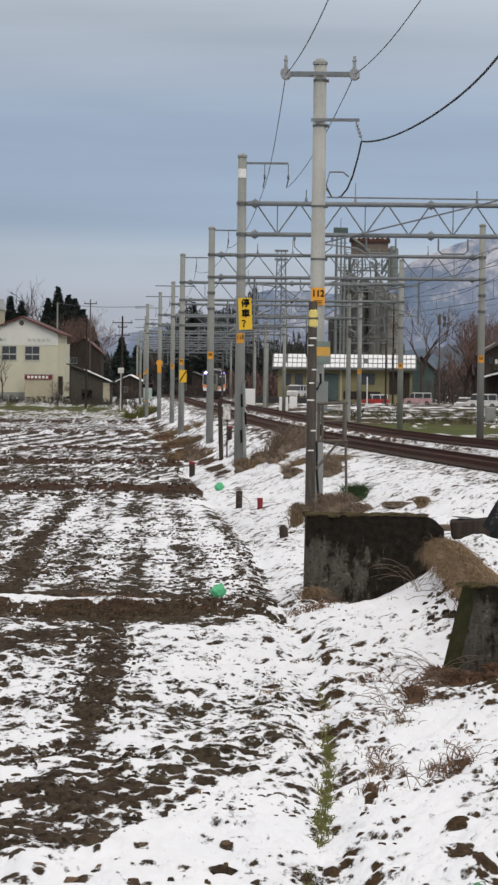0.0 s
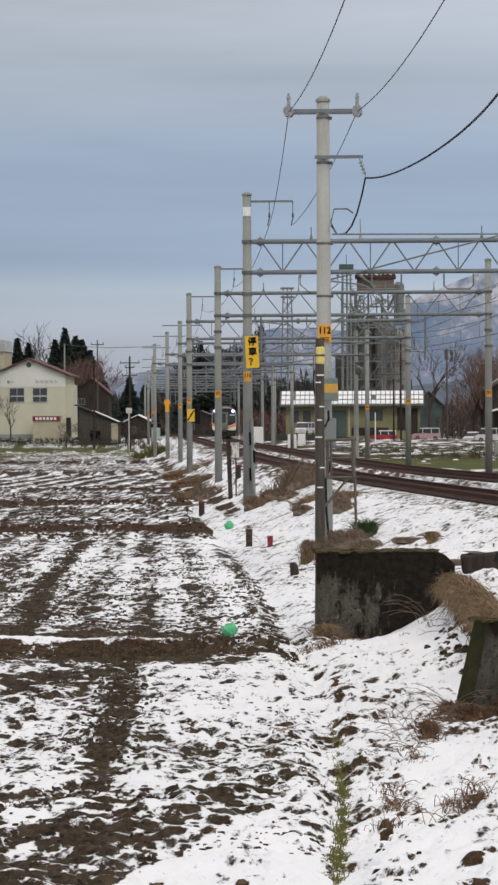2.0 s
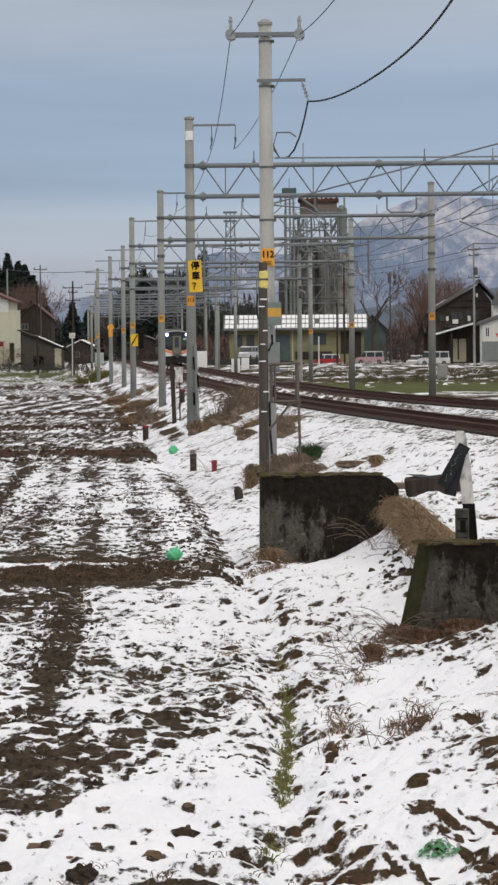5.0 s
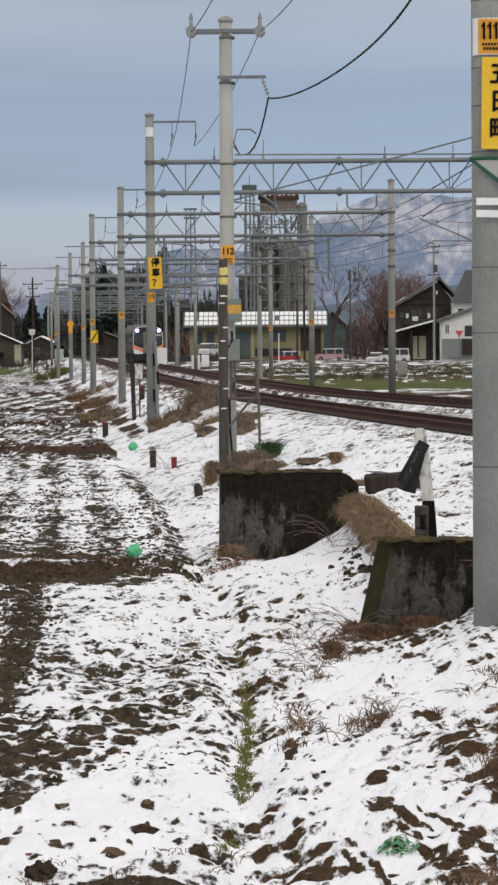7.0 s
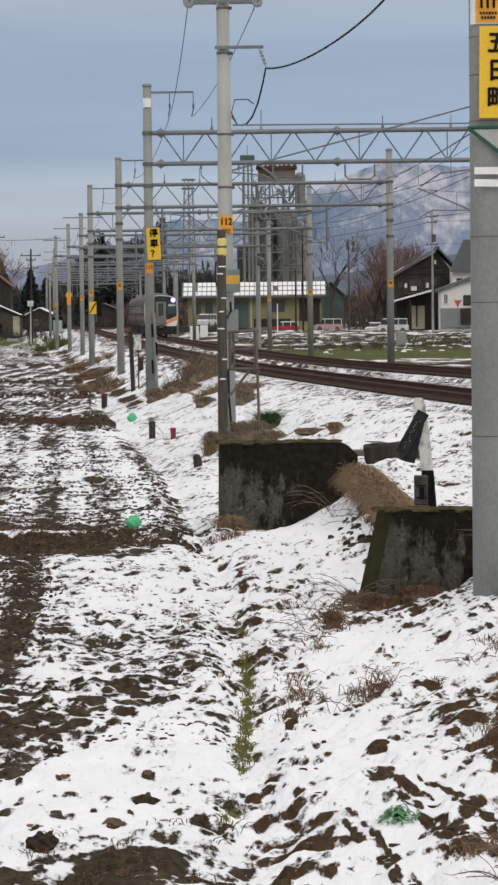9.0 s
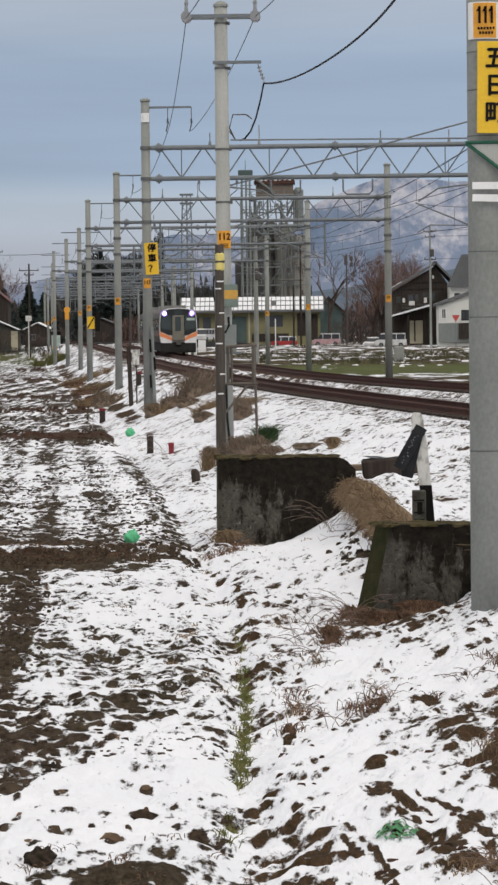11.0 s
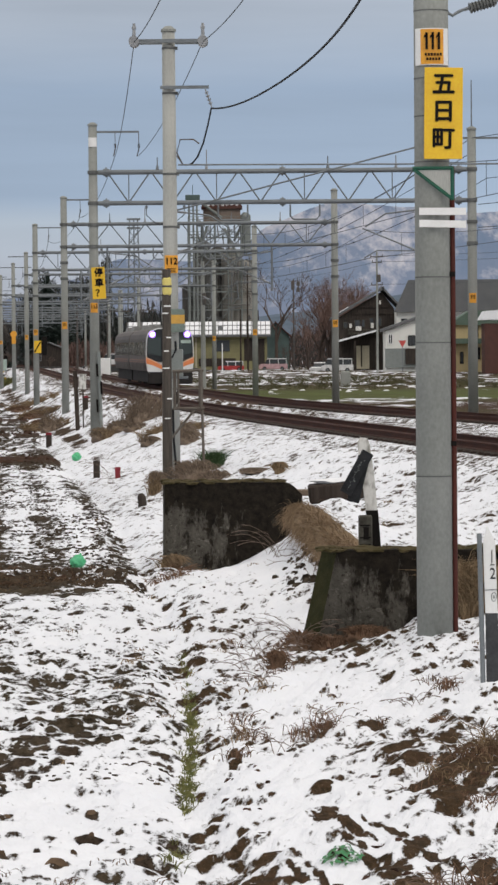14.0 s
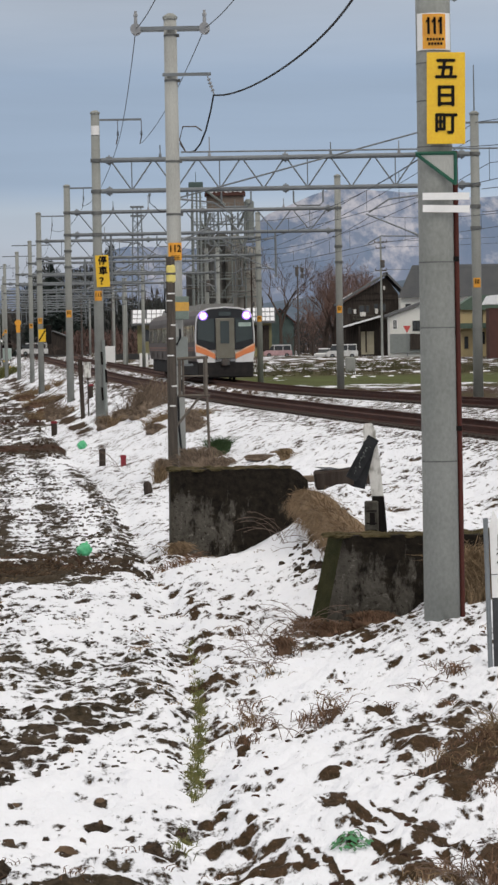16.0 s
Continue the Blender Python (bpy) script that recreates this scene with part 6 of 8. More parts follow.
for args in ((-0.06, 24.5, 0.08, 4, 0.12, 1.0, 12), (0.23, 30.3, 0.15, 4, 0.09, 1.2, 10), (-0.05, 27.0, 0.12, 4, 0.10, 1.2, 10), (0.02, 25.5, 0.10, 4, 0.13, 1.0, 12), (-0.1, 34.3, 0.25, 5, 0.08, 1.2, 10), (0.33, 33.2, 0.2, 5, 0.12, 1.1, 10), (0.30, 30.75, 0.07, 7, 0.09, 1.2, 14), (0.58, 25.6, 0.10, 7, 0.13, 0.9, 18), (0.40, 25.45, 0.10, 5, 0.13, 0.9, 14), (1.8, 27.8, 0.06, 5, 0.12, 0.8, 14), (1.62, 28.2, 0.05, 3, 0.10, 0.8, 10), (1.09, 25.9, 0.06, 4, 0.06, 1.2, 10), (1.56, 25.6, 0.06, 4, 0.06, 1.2, 10), (1.42, 22.0, 0.3, 12, 0.07, 1.2, 12), (1.78, 22.9, 0.25, 26, 0.12, 1.1, 14), (1.6, 21.0, 0.2, 10, 0.06, 1.4, 10), (1.0, 18.0, 0.18, 10, 0.07, 1.3, 12), (1.35, 17.4, 0.16, 12, 0.2, 0.7, 14), (-0.3, 17.6, 0.5, 12, 0.05, 1.3, 12), (-1.2, 17.7, 0.6, 12, 0.05, 1.2, 12), (-1.1, 44.2, 0.3, 10, 0.12, 1.1, 18), (-2.4, 44.6, 0.5, 6, 0.10, 1.2, 18), (-3.6, 44.6, 0.9, 18, 0.10, 1.2, 18), (-0.95, 46.4, 0.15, 6, 0.12, 1.2, 18)):
    clump(*args)
blades("red_dead_grass", tuft, STRAW_RED, "clumps of red-brown dead grass bent by snow")
tuft = []
for args in ((1.5, 22.3, 0.3, 10, 0.10, 1.2, 8), (1.8, 23.1, 0.2, 20, 0.20, 0.9, 12), (1.05, 17.8, 0.2, 8, 0.10, 1.2, 10), (-0.05, 25.6, 0.12, 5, 0.14, 1.0, 10), (0.1, 29.0, 0.2, 4, 0.10, 1.2, 8), (-1.12, 46.6, 0.10, 10, 0.22, 1.0, 16), (0.85, 34.3, 0.2, 10, 0.08, 1.3, 12), (1.25, 34.3, 0.25, 10, 0.07, 1.3, 12), (-0.6, 46.75, 0.3, 8, 0.07, 1.3, 12), (0.95, 41.5, 0.15, 8, 0.12, 1.2, 12)):
    clump(*args)
blades("tan_dead_grass", tuft, STRAW, "tan blades of long dead grass lying over the thatch")
tuft = []
for args in ((2.38, 33.6, 0.10, 60, 0.38, 0.6), (2.50, 33.7, 0.12, 70, 0.48, 0.55), (2.30, 33.8, 0.05, 40, 0.50, 0.3), (2.46, 34.0, 0.15, 60, 0.42, 0.6), (2.6, 34.5, 0.2, 50, 0.42, 0.7), (1.75, 35.6, 0.4, 26, 0.14, 1.3), (-1.95, 69.3, 0.08, 8, 0.36, 0.4), (-4.7, 105.0, 0.3, 14, 0.35, 0.9), (-1.6, 92.0, 0.5, 14, 0.3, 1.2), (-2.6, 96.0, 0.5, 16, 0.3, 1.2), (-8.3, 134.0, 0.8, 26, 0.4, 1.1), (-10.8, 162.0, 1.2, 30, 0.45, 1.1), (-12.8, 188.0, 1.2, 24, 0.5, 1.1), (1.5, 48.5, 0.5, 24, 0.16, 1.3)):
    clump(*args)
blades("straw_clumps", tuft, STRAW, "drooping heaps of straw-coloured dead grass")
tuft = []
clump(-0.74, 72.3, 0.12, 40, 0.40, 0.5, 34)
blades("green_shrub", tuft, SHRUB, "small green shrub by the frame", "shrub")


BRAMBLE = material("brown_bramble_stem", (0.17, 0.125, 0.10), 0.85, second=(0.10, 0.07, 0.055), scale=6, fine=40)


def twigs(x, y, h, n, seed, label):
    """A bare thorny plant of forked stems."""
    r = random.Random(seed)
    bm = BM()
    z = float(land(x, y))
    for _ in range(n + 2):
        p = Vector((x + r.uniform(-0.1, 0.1), y + r.uniform(-0.1, 0.1), z - 0.03))
        side = r.choice((-1, 1)) * r.uniform(0.4, 1.2)
        d = Vector((side * 0.5, r.uniform(-0.4, 0.3), 1)).normalized()
        pts = [p]
        for k in range(7):
            p = p + d * h * r.uniform(0.13, 0.2)
            pts.append(p)
            if k > 1 and r.random() < 0.6:
                e = p + Vector((r.uniform(-1, 1), r.uniform(-0.5, 0.5), r.uniform(-0.4, 0.5))) * h * 0.2
                rod(bm, p, e, 0.002, 0.001, 4, False)
            d = (d + Vector((side * 0.18, r.uniform(-0.2, 0.2), -0.20)) + Vector((r.uniform(-0.2, 0.2), 0, r.uniform(-0.12, 0.12)))).normalized()
            if p.z < z + 0.01 and k > 2:
                break
        run(bm, pts, r.uniform(0.002, 0.0038), 4)
    tagged(part("bare_thorn_plant", bm, BRAMBLE), label, "plant", "bare plants")


for k, (x, y, h, n) in enumerate(((0.55, 33.6, 0.55, 4), (0.12, 32.0, 0.45, 5), (0.62, 34.1, 0.6, 4), (0.26, 31.2, 0.42, 6), (0.05, 31.0, 0.3, 5), (0.5, 44.8, 0.7, 5), (0.35, 45.6, 0.55, 4), (1.7, 28.0, 0.18, 5), (0.1, 29.2, 0.3, 4), (1.28, 16.8, 0.4, 9), (1.12, 16.6, 0.3, 6), (-3.3, 78.5, 0.7, 5), (0.3, 24.9, 0.3, 5), (1.42, 26.6, 0.22, 5), (0.9, 40.5, 0.6, 6))):
    twigs(x, y, h, n, 40 + k, "bare brown thorny stems standing in snow")

xs, ys = RS.normal(0.85, 0.22, 60), RS.uniform(39.5, 44.0, 60)
lumps("gap_clods", on_ground(xs, ys), SOIL, "dark wet clods in the snow between the blocks", (0.02, 0.06), (0.02, 0.06))
# thatch over the edge of the bank, from the first block's end down to the second
CREST = np.array([(0.70, 45.6, -0.40), (0.78, 44.8, -0.31), (0.92, 43.2, -0.39), (1.07, 41.5, -0.49), (1.19, 39.5, -0.56), (1.36, 37.4, -0.66)])


def thatch_at(u, v):
    """A place on the thatch: u runs along its crest, v from the crest down its face (below nought: over its back)."""
    k = np.clip(u, 0, 1) * (len(CREST) - 1)
    c = np.array([np.interp(k, range(len(CREST)), CREST[:, i]) for i in range(3)])
    swell = 1 + 1.5 * (float(fbm(np.array(u * 11.0 + 2), np.array(v * 3.0 + 4), 4)) - 0.47)
    c[2] += 0.10 * (float(fbm(np.array(u * 16.0 + 7), np.array(1.5), 3)) - 0.44)
    if v < 0:
        return c + np.array([0.55 * -v, 0.15 * v, -0.25 * v * v])
    out = math.sin(min(v, 1.25) * 2.0) * 0.13 * swell
    ends = min(1.0, 0.35 + 3.0 * u)
    return c + np.array([-out * 0.75, -out * 1.6, -0.33 * v ** 1.5 * (1 - 0.35 * u) * ends * (0.8 + 0.4 * swell * 0.5)])


bm = BM()
grid = [[bm.verts.new(thatch_at(i / 40, -1 + 2.15 * j / 20)) for j in range(21)] for i in range(41)]
for i in range(40):
    for j in range(20):
        bm.faces.new((grid[i][j], grid[i + 1][j], grid[i + 1][j + 1], grid[i][j + 1]))
bmesh.ops.recalc_face_normals(bm, faces=bm.faces[:])
mound = tagged(part("thatch_mound", bm, STRAW_TAN, None, smooth=True), "matted mound of tan dead grass between the concrete blocks", "straw", "straw heaps")
verts, faces, k = [], [], 0
strip = np.array([(0, 1, 3), (0, 3, 2), (2, 3, 5), (2, 5, 4)])
for _ in range(7500):
    u, v, ln = RS.rand() * 1.04 - 0.02, RS.uniform(-0.5, 1.15), RS.uniform(0.06, 0.26)
    p0 = thatch_at(u, v) - np.array([0, 0, 0.01])
    d = np.array([RS.normal(-0.15, 0.55), -0.7 + RS.normal(0, 0.3), RS.normal(0.25 if v < 0.3 else -0.2, 0.35)])
    p1 = p0 + d * ln * 0.45
    p2 = p1 + d * ln * 0.35 + np.array([RS.normal(0, 0.2), -0.15, -0.75]) * ln * 0.6
    w = 0.0016 + 0.002 * RS.rand()
    for p, f in ((p0, 1.0), (p1, 1.0), (p2, 0.3)):
        verts.append(np.array([p - [w * f, 0, w * f * 0.6], p + [w * f, 0, w * f * 0.6]]))
    faces.append(strip + k)
    k += 6
scatter_mesh("hanging_thatch", verts, faces, STRAW_TAN, "tan dead grass combed down over the bank's edge", "grass")


THATCH = material("grey_brown_thatch", (0.20, 0.155, 0.118), 0.95, second=(0.105, 0.078, 0.058), scale=5, fine=50, bump=0.5, island=0.35)


def grass_heap(x, y, wide, deep, high, mat, seed, label):
    """A low heap of flattened dead grass: an uneven dome under short lying blades."""
    z = float(land(x, y))
    bm = BM()
    ball(bm, (0, 0, 0), 1.0, (wide, deep, high), 3, 0.3)
    t = tagged(part("straw_mound", bm, mat, None, smooth=True), label, "dead grass", "heaps of dead grass")
    t.matrix_basis = pose(x, y, z)
    r = np.random.RandomState(seed)
    vs, fs, k = [], [], 0
    for _ in range(420):
        a, q = r.uniform(0, 6.283), math.sqrt(r.rand())
        px, py = math.cos(a) * q, math.sin(a) * q
        p = np.array([px * wide, py * deep, high * math.sqrt(max(0.0, 1 - q * q)) + 0.01])
        d = np.array([px + r.normal(0, 0.5), py + r.normal(0, 0.5), 0.0])
        ln = r.uniform(0.25, 0.8) * high + 0.04
        w = 0.0015 + 0.00006 * y
        m, e = p + d * ln * 0.4 + [0, 0, ln * 0.5], p + d * ln * 0.9 + [0, 0, ln * r.uniform(-0.2, 0.6)]
        vs += [tuple(p - [w, 0, 0]), tuple(p + [w, 0, 0]), tuple(m - [w, 0, w]), tuple(m + [w, 0, w]), tuple(e)]
        fs += [(k, k + 1, k + 3), (k, k + 3, k + 2), (k + 2, k + 3, k + 4)]
        k += 5
    me = bpy.data.meshes.new("blade_cover")
    me.from_pydata(vs, [], fs)
    me.materials.append(mat)
    tagged(new("blade_cover", me), kind="stuff").parent = t
    return t


for k, (x, y, w_, d_, h_, mat) in enumerate((
    (-1.0, 69.2, 0.36, 0.8, 0.34, THATCH), (-1.32, 70.0, 0.2, 0.5, 0.36, THATCH), (-0.62, 68.2, 0.26, 0.6, 0.16, THATCH), (0.72, 65.5, 0.10, 0.3, 0.15, STRAW), (0.2, 67.5, 0.3, 0.5, 0.05, THATCH),
    (-1.5, 86.0, 0.28, 0.8, 0.24, THATCH), (-1.7, 90.0, 0.28, 0.8, 0.26, THATCH), (-1.93, 69.6, 0.10, 0.3, 0.30, THATCH),
    (-4.75, 105.6, 0.35, 1.0, 0.26, THATCH), (-4.1, 106.6, 0.45, 1.2, 0.22, THATCH), (-3.5, 107.5, 0.4, 1.2, 0.42, THATCH), (-3.6, 103.6, 0.35, 1.0, 0.16, THATCH), (-2.75, 91.5, 0.25, 0.7, 0.16, THATCH),
    (-8.0, 131.0, 0.4, 1.4, 0.26, THATCH), (-9.3, 145.0, 0.4, 1.4, 0.16, STRAW_RED), (-10.6, 160.0, 0.5, 1.6, 0.18, STRAW_RED), (-12.8, 182.0, 0.6, 2.0, 0.2, STRAW_RED), (-1.05, 46.6, 0.10, 0.2, 0.13, STRAW_TAN), (0.30, 30.7, 0.07, 0.14, 0.10, STRAW_RED), (0.60, 34.3, 0.15, 0.25, 0.16, STRAW_RED), (0.92, 34.2, 0.24, 0.25, 0.10, STRAW_RED), (1.3, 34.2, 0.22, 0.25, 0.08, STRAW_RED))):
    grass_heap(x, y, w_, d_, h_, mat, 300 + k, "low brown heap of dead grass pressed down by snow")
# leafless scrub beside the portal pole
tuft = []
for x, y, h, n in ((-4.5, 106.0, 0.55, 6), (-3.9, 106.8, 0.7, 8), (-3.45, 107.8, 1.0, 20), (-3.1, 108.2, 0.95, 12), (-3.75, 107.2, 0.8, 10), (-7.9, 131.0, 0.7, 6), (-9.0, 143.0, 0.8, 7)):
    clump(x, y, 0.35, n, h, 0.35, 18)
blades("trackside_scrub", tuft, THATCH, "leafless brown scrub beside the portal pole", "scrub")
tuft = []
for x, y, h, n in ((-24.3, 308.0, 1.1, 10), (-23.6, 309.0, 1.3, 10), (-22.9, 309.0, 0.9, 8), (-25.2, 309.0, 0.7, 8)):
    clump(x, y, 0.5, n, h, 0.6, 26)
blades("crossing_weeds", tuft, LEAF, "yellow-green weeds round the crossing signal", "weeds")
sl = thing("concrete_slab", "dark flat slab of old concrete half under snow", "slab", (1.0, 48.3, -0.32))
bm = BM()
box(bm, (0.45, 0, 0.05), (0.95, 0.8, 0.28), Euler((0, radians(-6), 0)).to_matrix(), bevel=0.03)
part("slab_block", bm, WOOD_DARK, sl, "dark mud-stained concrete")
bm = BM()
ball(bm, (0.42, 0.05, 0.2), 0.4, (1.1, 0.9, 0.10), 3, 0.35)
part("snow_cover", bm, SNOW, sl)
bk_ = thing("rotten_beam", "rotten brown timber beam lying in snow", "timber", (-0.5, 49.2, -0.34))
bm = BM()
box(bm, (0.85, 0, 0.0), (2.3, 0.2, 0.10), Euler((0, radians(-1.0), 0)).to_matrix(), bevel=0.02)
part("beam", bm, THATCH, bk_)
fl = thing("cable_box_post", "dark timber post with a blank white box by the bank", "post", (-6.4, 121.0, -1.0))
bm = BM()
box(bm, (0, 0, 1.05), (0.16, 0.16, 2.5), Euler((0, radians(-2), 0)).to_matrix(), bevel=0.015)
part("timber_post", bm, WOOD_DARK, fl)
bm = BM()
box(bm, (0.23, -0.04, 1.87), (0.27, 0.2, 0.56), bevel=0.02)
bx_ = part("cable_box", bm, OLD_WHITE, fl, "blank white cable box")
bm = BM()
box(bm, (0.23, -0.05, 2.165), (0.31, 0.26, 0.03))
part("box_lid", bm, OLD_WHITE, bx_)
bm = BM()
rod(bm, (0.25, 0, -0.3), (0.25, 0, 1.62), 0.03, seg=6)
part("cable_pipe", bm, WOOD_DARK, fl)

# ---- trees ----
# foliage tones lifted a little towards grey, as haze put into the colour
CEDAR = material("dark_cedar_foliage", (0.022, 0.032, 0.028), 0.9, second=(0.042, 0.055, 0.048), scale=1.5, fine=8)
BARK = material("grey_brown_bark", (0.085, 0.065, 0.055), 0.9, second=(0.05, 0.04, 0.035), scale=4)
TWIG = material("bare_twigs", (0.10, 0.075, 0.065), 0.9, second=(0.07, 0.05, 0.045), scale=2)
TWIG_RED = material("red_brown_twigs", (0.165, 0.108, 0.09), 0.9, second=(0.115, 0.076, 0.066), scale=2)


def cedar(x, y, base, h, r, seed, label="tall dark green cedar tree"):
    """A conifer: tapered trunk, and drooping sprays of small leaf blades round it."""
    t = thing("cedar_tree", label, "tree", (x, y, base), group="cedar trees")
    rnd = np.random.RandomState(seed)
    bm = BM()
    rod(bm, (0, 0, -0.5), (0, 0, h * 0.97), 0.28, 0.03, 8)
    part("trunk", bm, BARK, t)
    verts, faces, k = [], [], 0
    n = 2800
    for _ in range(n):
        v = rnd.rand() ** 0.8
        rr = r * (1 - v) ** 0.95 * 1.5 * (0.82 + 0.18 * math.sin(v * 13 + seed)) + 0.10
        a = rnd.rand() * 6.283
        rr *= 0.55 + 0.95 * float(fbm(np.array(math.cos(a) * 1.6 + seed), np.array(v * 7.0 + math.sin(a) * 1.6), 2))
        q = math.sqrt(rnd.rand()) * rr * rnd.uniform(0.8, 1.12)
        c = np.array([math.cos(a) * q, math.sin(a) * q, h * (0.12 + 0.88 * v) - 0.25 * q])
        s = rnd.uniform(0.16, 0.42) * (0.5 + 0.5 * (1 - v))
        for _ in range(3):
            d = rnd.normal(size=(3, 3)) * s * np.array([1, 1, 0.7])
            verts.append(c + d)
            faces.append(np.array([[0, 1, 2]]) + k)
            k += 3
    me = bpy.data.meshes.new("crown")
    me.from_pydata(np.concatenate(verts).tolist(), [], np.concatenate(faces).tolist())
    me.materials.append(CEDAR)
    new("crown", me).parent = t
    return t


def bare_tree(x, y, base, h, seed, mat=None, label="bare leafless tree with fine twigs", spread=0.5, levels=5, name="bare_tree", r0=None):
    t = thing(name, label, "tree", (x, y, base), group="bare trees")
    r = random.Random(seed)
    trunk, crown = BM(), []

    def grow(p, d, length, rad, level):
        q = p + d * length
        if level <= 1:
            rod(trunk, p, q, rad, rad * 0.72, 6, False)
        else:
            crown.append((p, q, rad))
        if level >= levels:
            return
        for _ in range(3 if level else 4):
            e = (d + Vector((r.uniform(-1, 1), r.uniform(-1, 1), r.uniform(-0.25, 0.75))) * (spread + 0.18 * level * 0.5)).normalized()
            grow(p.lerp(q, r.uniform(0.6, 1.0)), e, length * r.uniform(0.58, 0.85), rad * 0.6, level + 1)

    grow(Vector((0, 0, -0.3)), Vector((r.uniform(-0.06, 0.06), 0, 1)), h * 0.3, r0 or h * 0.018, 0)
    part("trunk", trunk, BARK, t)
    vs, fs, k = [], [], 0
    for p, q, rad in crown:
        w = max(rad, 0.012)
        s = Vector((w, 0, 0)) if abs((q - p).normalized().x) < 0.8 else Vector((0, 0, w))
        u = Vector((0, w, 0))
        vs += [tuple(p - s), tuple(p + s), tuple(p + u), tuple(q)]
        fs += [(k, k + 1, k + 3), (k + 1, k + 2, k + 3), (k + 2, k, k + 3)]
        k += 4
    me = bpy.data.meshes.new("crown")
    me.from_pydata(vs, [], fs)
    me.materials.append(mat or TWIG)
    new("crown", me).parent = t
    return t


G = lambda x, y: float(land(x, y)) - 0.05
for k, (x, y, top, r) in enumerate(((-60.7, 505, 16.0, 3.4), (-58.9, 505, 15.3, 3.0), (-54.1, 500, 15.6, 4.8), (-52.5, 500, 17.4, 5.8), (-51.2, 504, 16.2, 5.4), (-49.8, 500, 15.6, 5.2), (-48.5, 500, 13.9, 4.6), (-56.2, 503, 11.5, 3.0), (-47.2, 503, 11.0, 3.0), (-40.6, 480, 9.2, 2.2), (-39.0, 490, 8.2, 2.4), (-34.6, 560, 16.8, 3.4), (-32.2, 565, 13.0, 3.0), (-36.6, 566, 12.6, 3.0), (-30.2, 570, 10.0, 2.8), (-27.5, 575, 12.0, 2.8), (-24.0, 580, 11.0, 2.8))):
    cedar(x, y, G(x, y), top - G(x, y), r, 60 + k)
bare_tree(-57.3, 512, 0, 21.0, 5, spread=0.6)
bare_tree(-48.0, 470, 0, 17.0, 6, TWIG_RED, "bare red-brown tree behind the house", 0.6, 6)
bare_tree(-46.2, 480, 0, 17.5, 9, TWIG_RED, "bare red-brown tree behind the house", 0.6, 6)
bare_tree(-51.9, 424, 0.1, 9.0, 7, TWIG, "small bare garden tree before the pale wall", 0.6, r0=0.11)
bare_tree(5.2, 498, 0, 22.0, 12, TWIG, "large bare spreading tree", 0.75, r0=0.28)
for k, (x, y, h) in enumerate(((10.6, 448, 13.0), (12.2, 450, 15.5), (13.6, 455, 15.0), (15.0, 452, 17.0), (11.4, 462, 12.0), (9.6, 470, 10.0), (16.6, 470, 16.0), (12.8, 464, 16.0), (14.2, 462, 14.0))):
    bare_tree(x, y, G(x, y), h, 20 + k, TWIG_RED, "bushy bare red-brown tree beside the lane", 0.6, 6)
for k, (x, y, h) in enumerate(((-35.5, 470, 3.0), (-27, 440, 2.6), (-24.5, 430, 2.2), (-29.5, 450, 3.0), (7.0, 480, 4.5), (6.0, 500, 5.0), (-21.5, 420, 2.0))):
    bare_tree(x, y, G(x, y), h, 33 + k, TWIG, "low tangled bare bush by the line", 0.8, name="bush")

for k, (x, y, h) in enumerate(((-43.5, 415, 5.0), (-41.5, 416, 4.4), (-38.5, 416, 5.2), (-35.8, 417, 4.6), (-33.8, 416, 4.2), (-31.2, 415, 4.0), (-28.6, 414, 3.6))):
    bare_tree(x, y, G(x, y), h, 70 + k, TWIG, "low tangled bare bush below the sheds", 0.85, name="bush")

HEDGE = material("dark_winter_wood", (0.050, 0.050, 0.048), 0.95, second=(0.095, 0.078, 0.070), scale=0.25, fine=3)
HEDGE_RED = material("red_brown_brush", (0.15, 0.098, 0.085), 0.95, second=(0.095, 0.064, 0.058), scale=0.4, fine=3, island=0.5)


def wood_band(name, label, x0, x1, y, deep, high, n, mat, seed, leaf=0.5):
    """A belt of winter trees far off: many small leafless sprays under an uneven outline."""
    r = np.random.RandomState(seed)
    verts, faces, k = [], [], 0
    for _ in range(n):
        x = r.uniform(x0, x1)
        top = high * (0.45 + 0.9 * float(fbm(np.array(x * 0.22 + seed), np.array(seed * 1.7), 3)))
        z = top * r.rand() ** 0.75
        c = np.array([x, y + r.uniform(0, deep), z - 0.6])
        verts.append(c + r.normal(size=(3, 3)) * leaf * np.array([0.4, 0.5, 1.5]))
        faces.append(np.array([[0, 1, 2]]) + k)
        k += 3
    return scatter_mesh(name, verts, faces, mat, label, "trees")


wood_band("far_wood", "dark belt of far winter trees behind the station", -75, 3, 600, 25, 10.0, 9000, HEDGE, 3, 0.7)
wood_band("far_wood", "dark belt of far winter trees behind the houses", 0, 60, 560, 20, 7.0, 6000, HEDGE, 5, 0.6)
# the wood's colour is greyed with distance haze
WOODLAND = material("grey_green_woodland", (0.045, 0.050, 0.048), 0.95, second=(0.085, 0.085, 0.08), scale=0.2, fine=3, island=0.4)
wood_band("far_wood", "grey-green mixed wood behind the curve of the line", -41, -24, 565, 20, 20.0, 8500, WOODLAND, 6, 0.36)
wood_band("far_wood", "low grey-green wood behind the station yard", -24, -8, 570, 20, 11.5, 4500, WOODLAND, 16, 0.36)
wood_band("trackside_brush", "red-brown leafless brush beside the tracks", -32, -12, 520, 14, 4.6, 2600, HEDGE_RED, 7, 0.4)
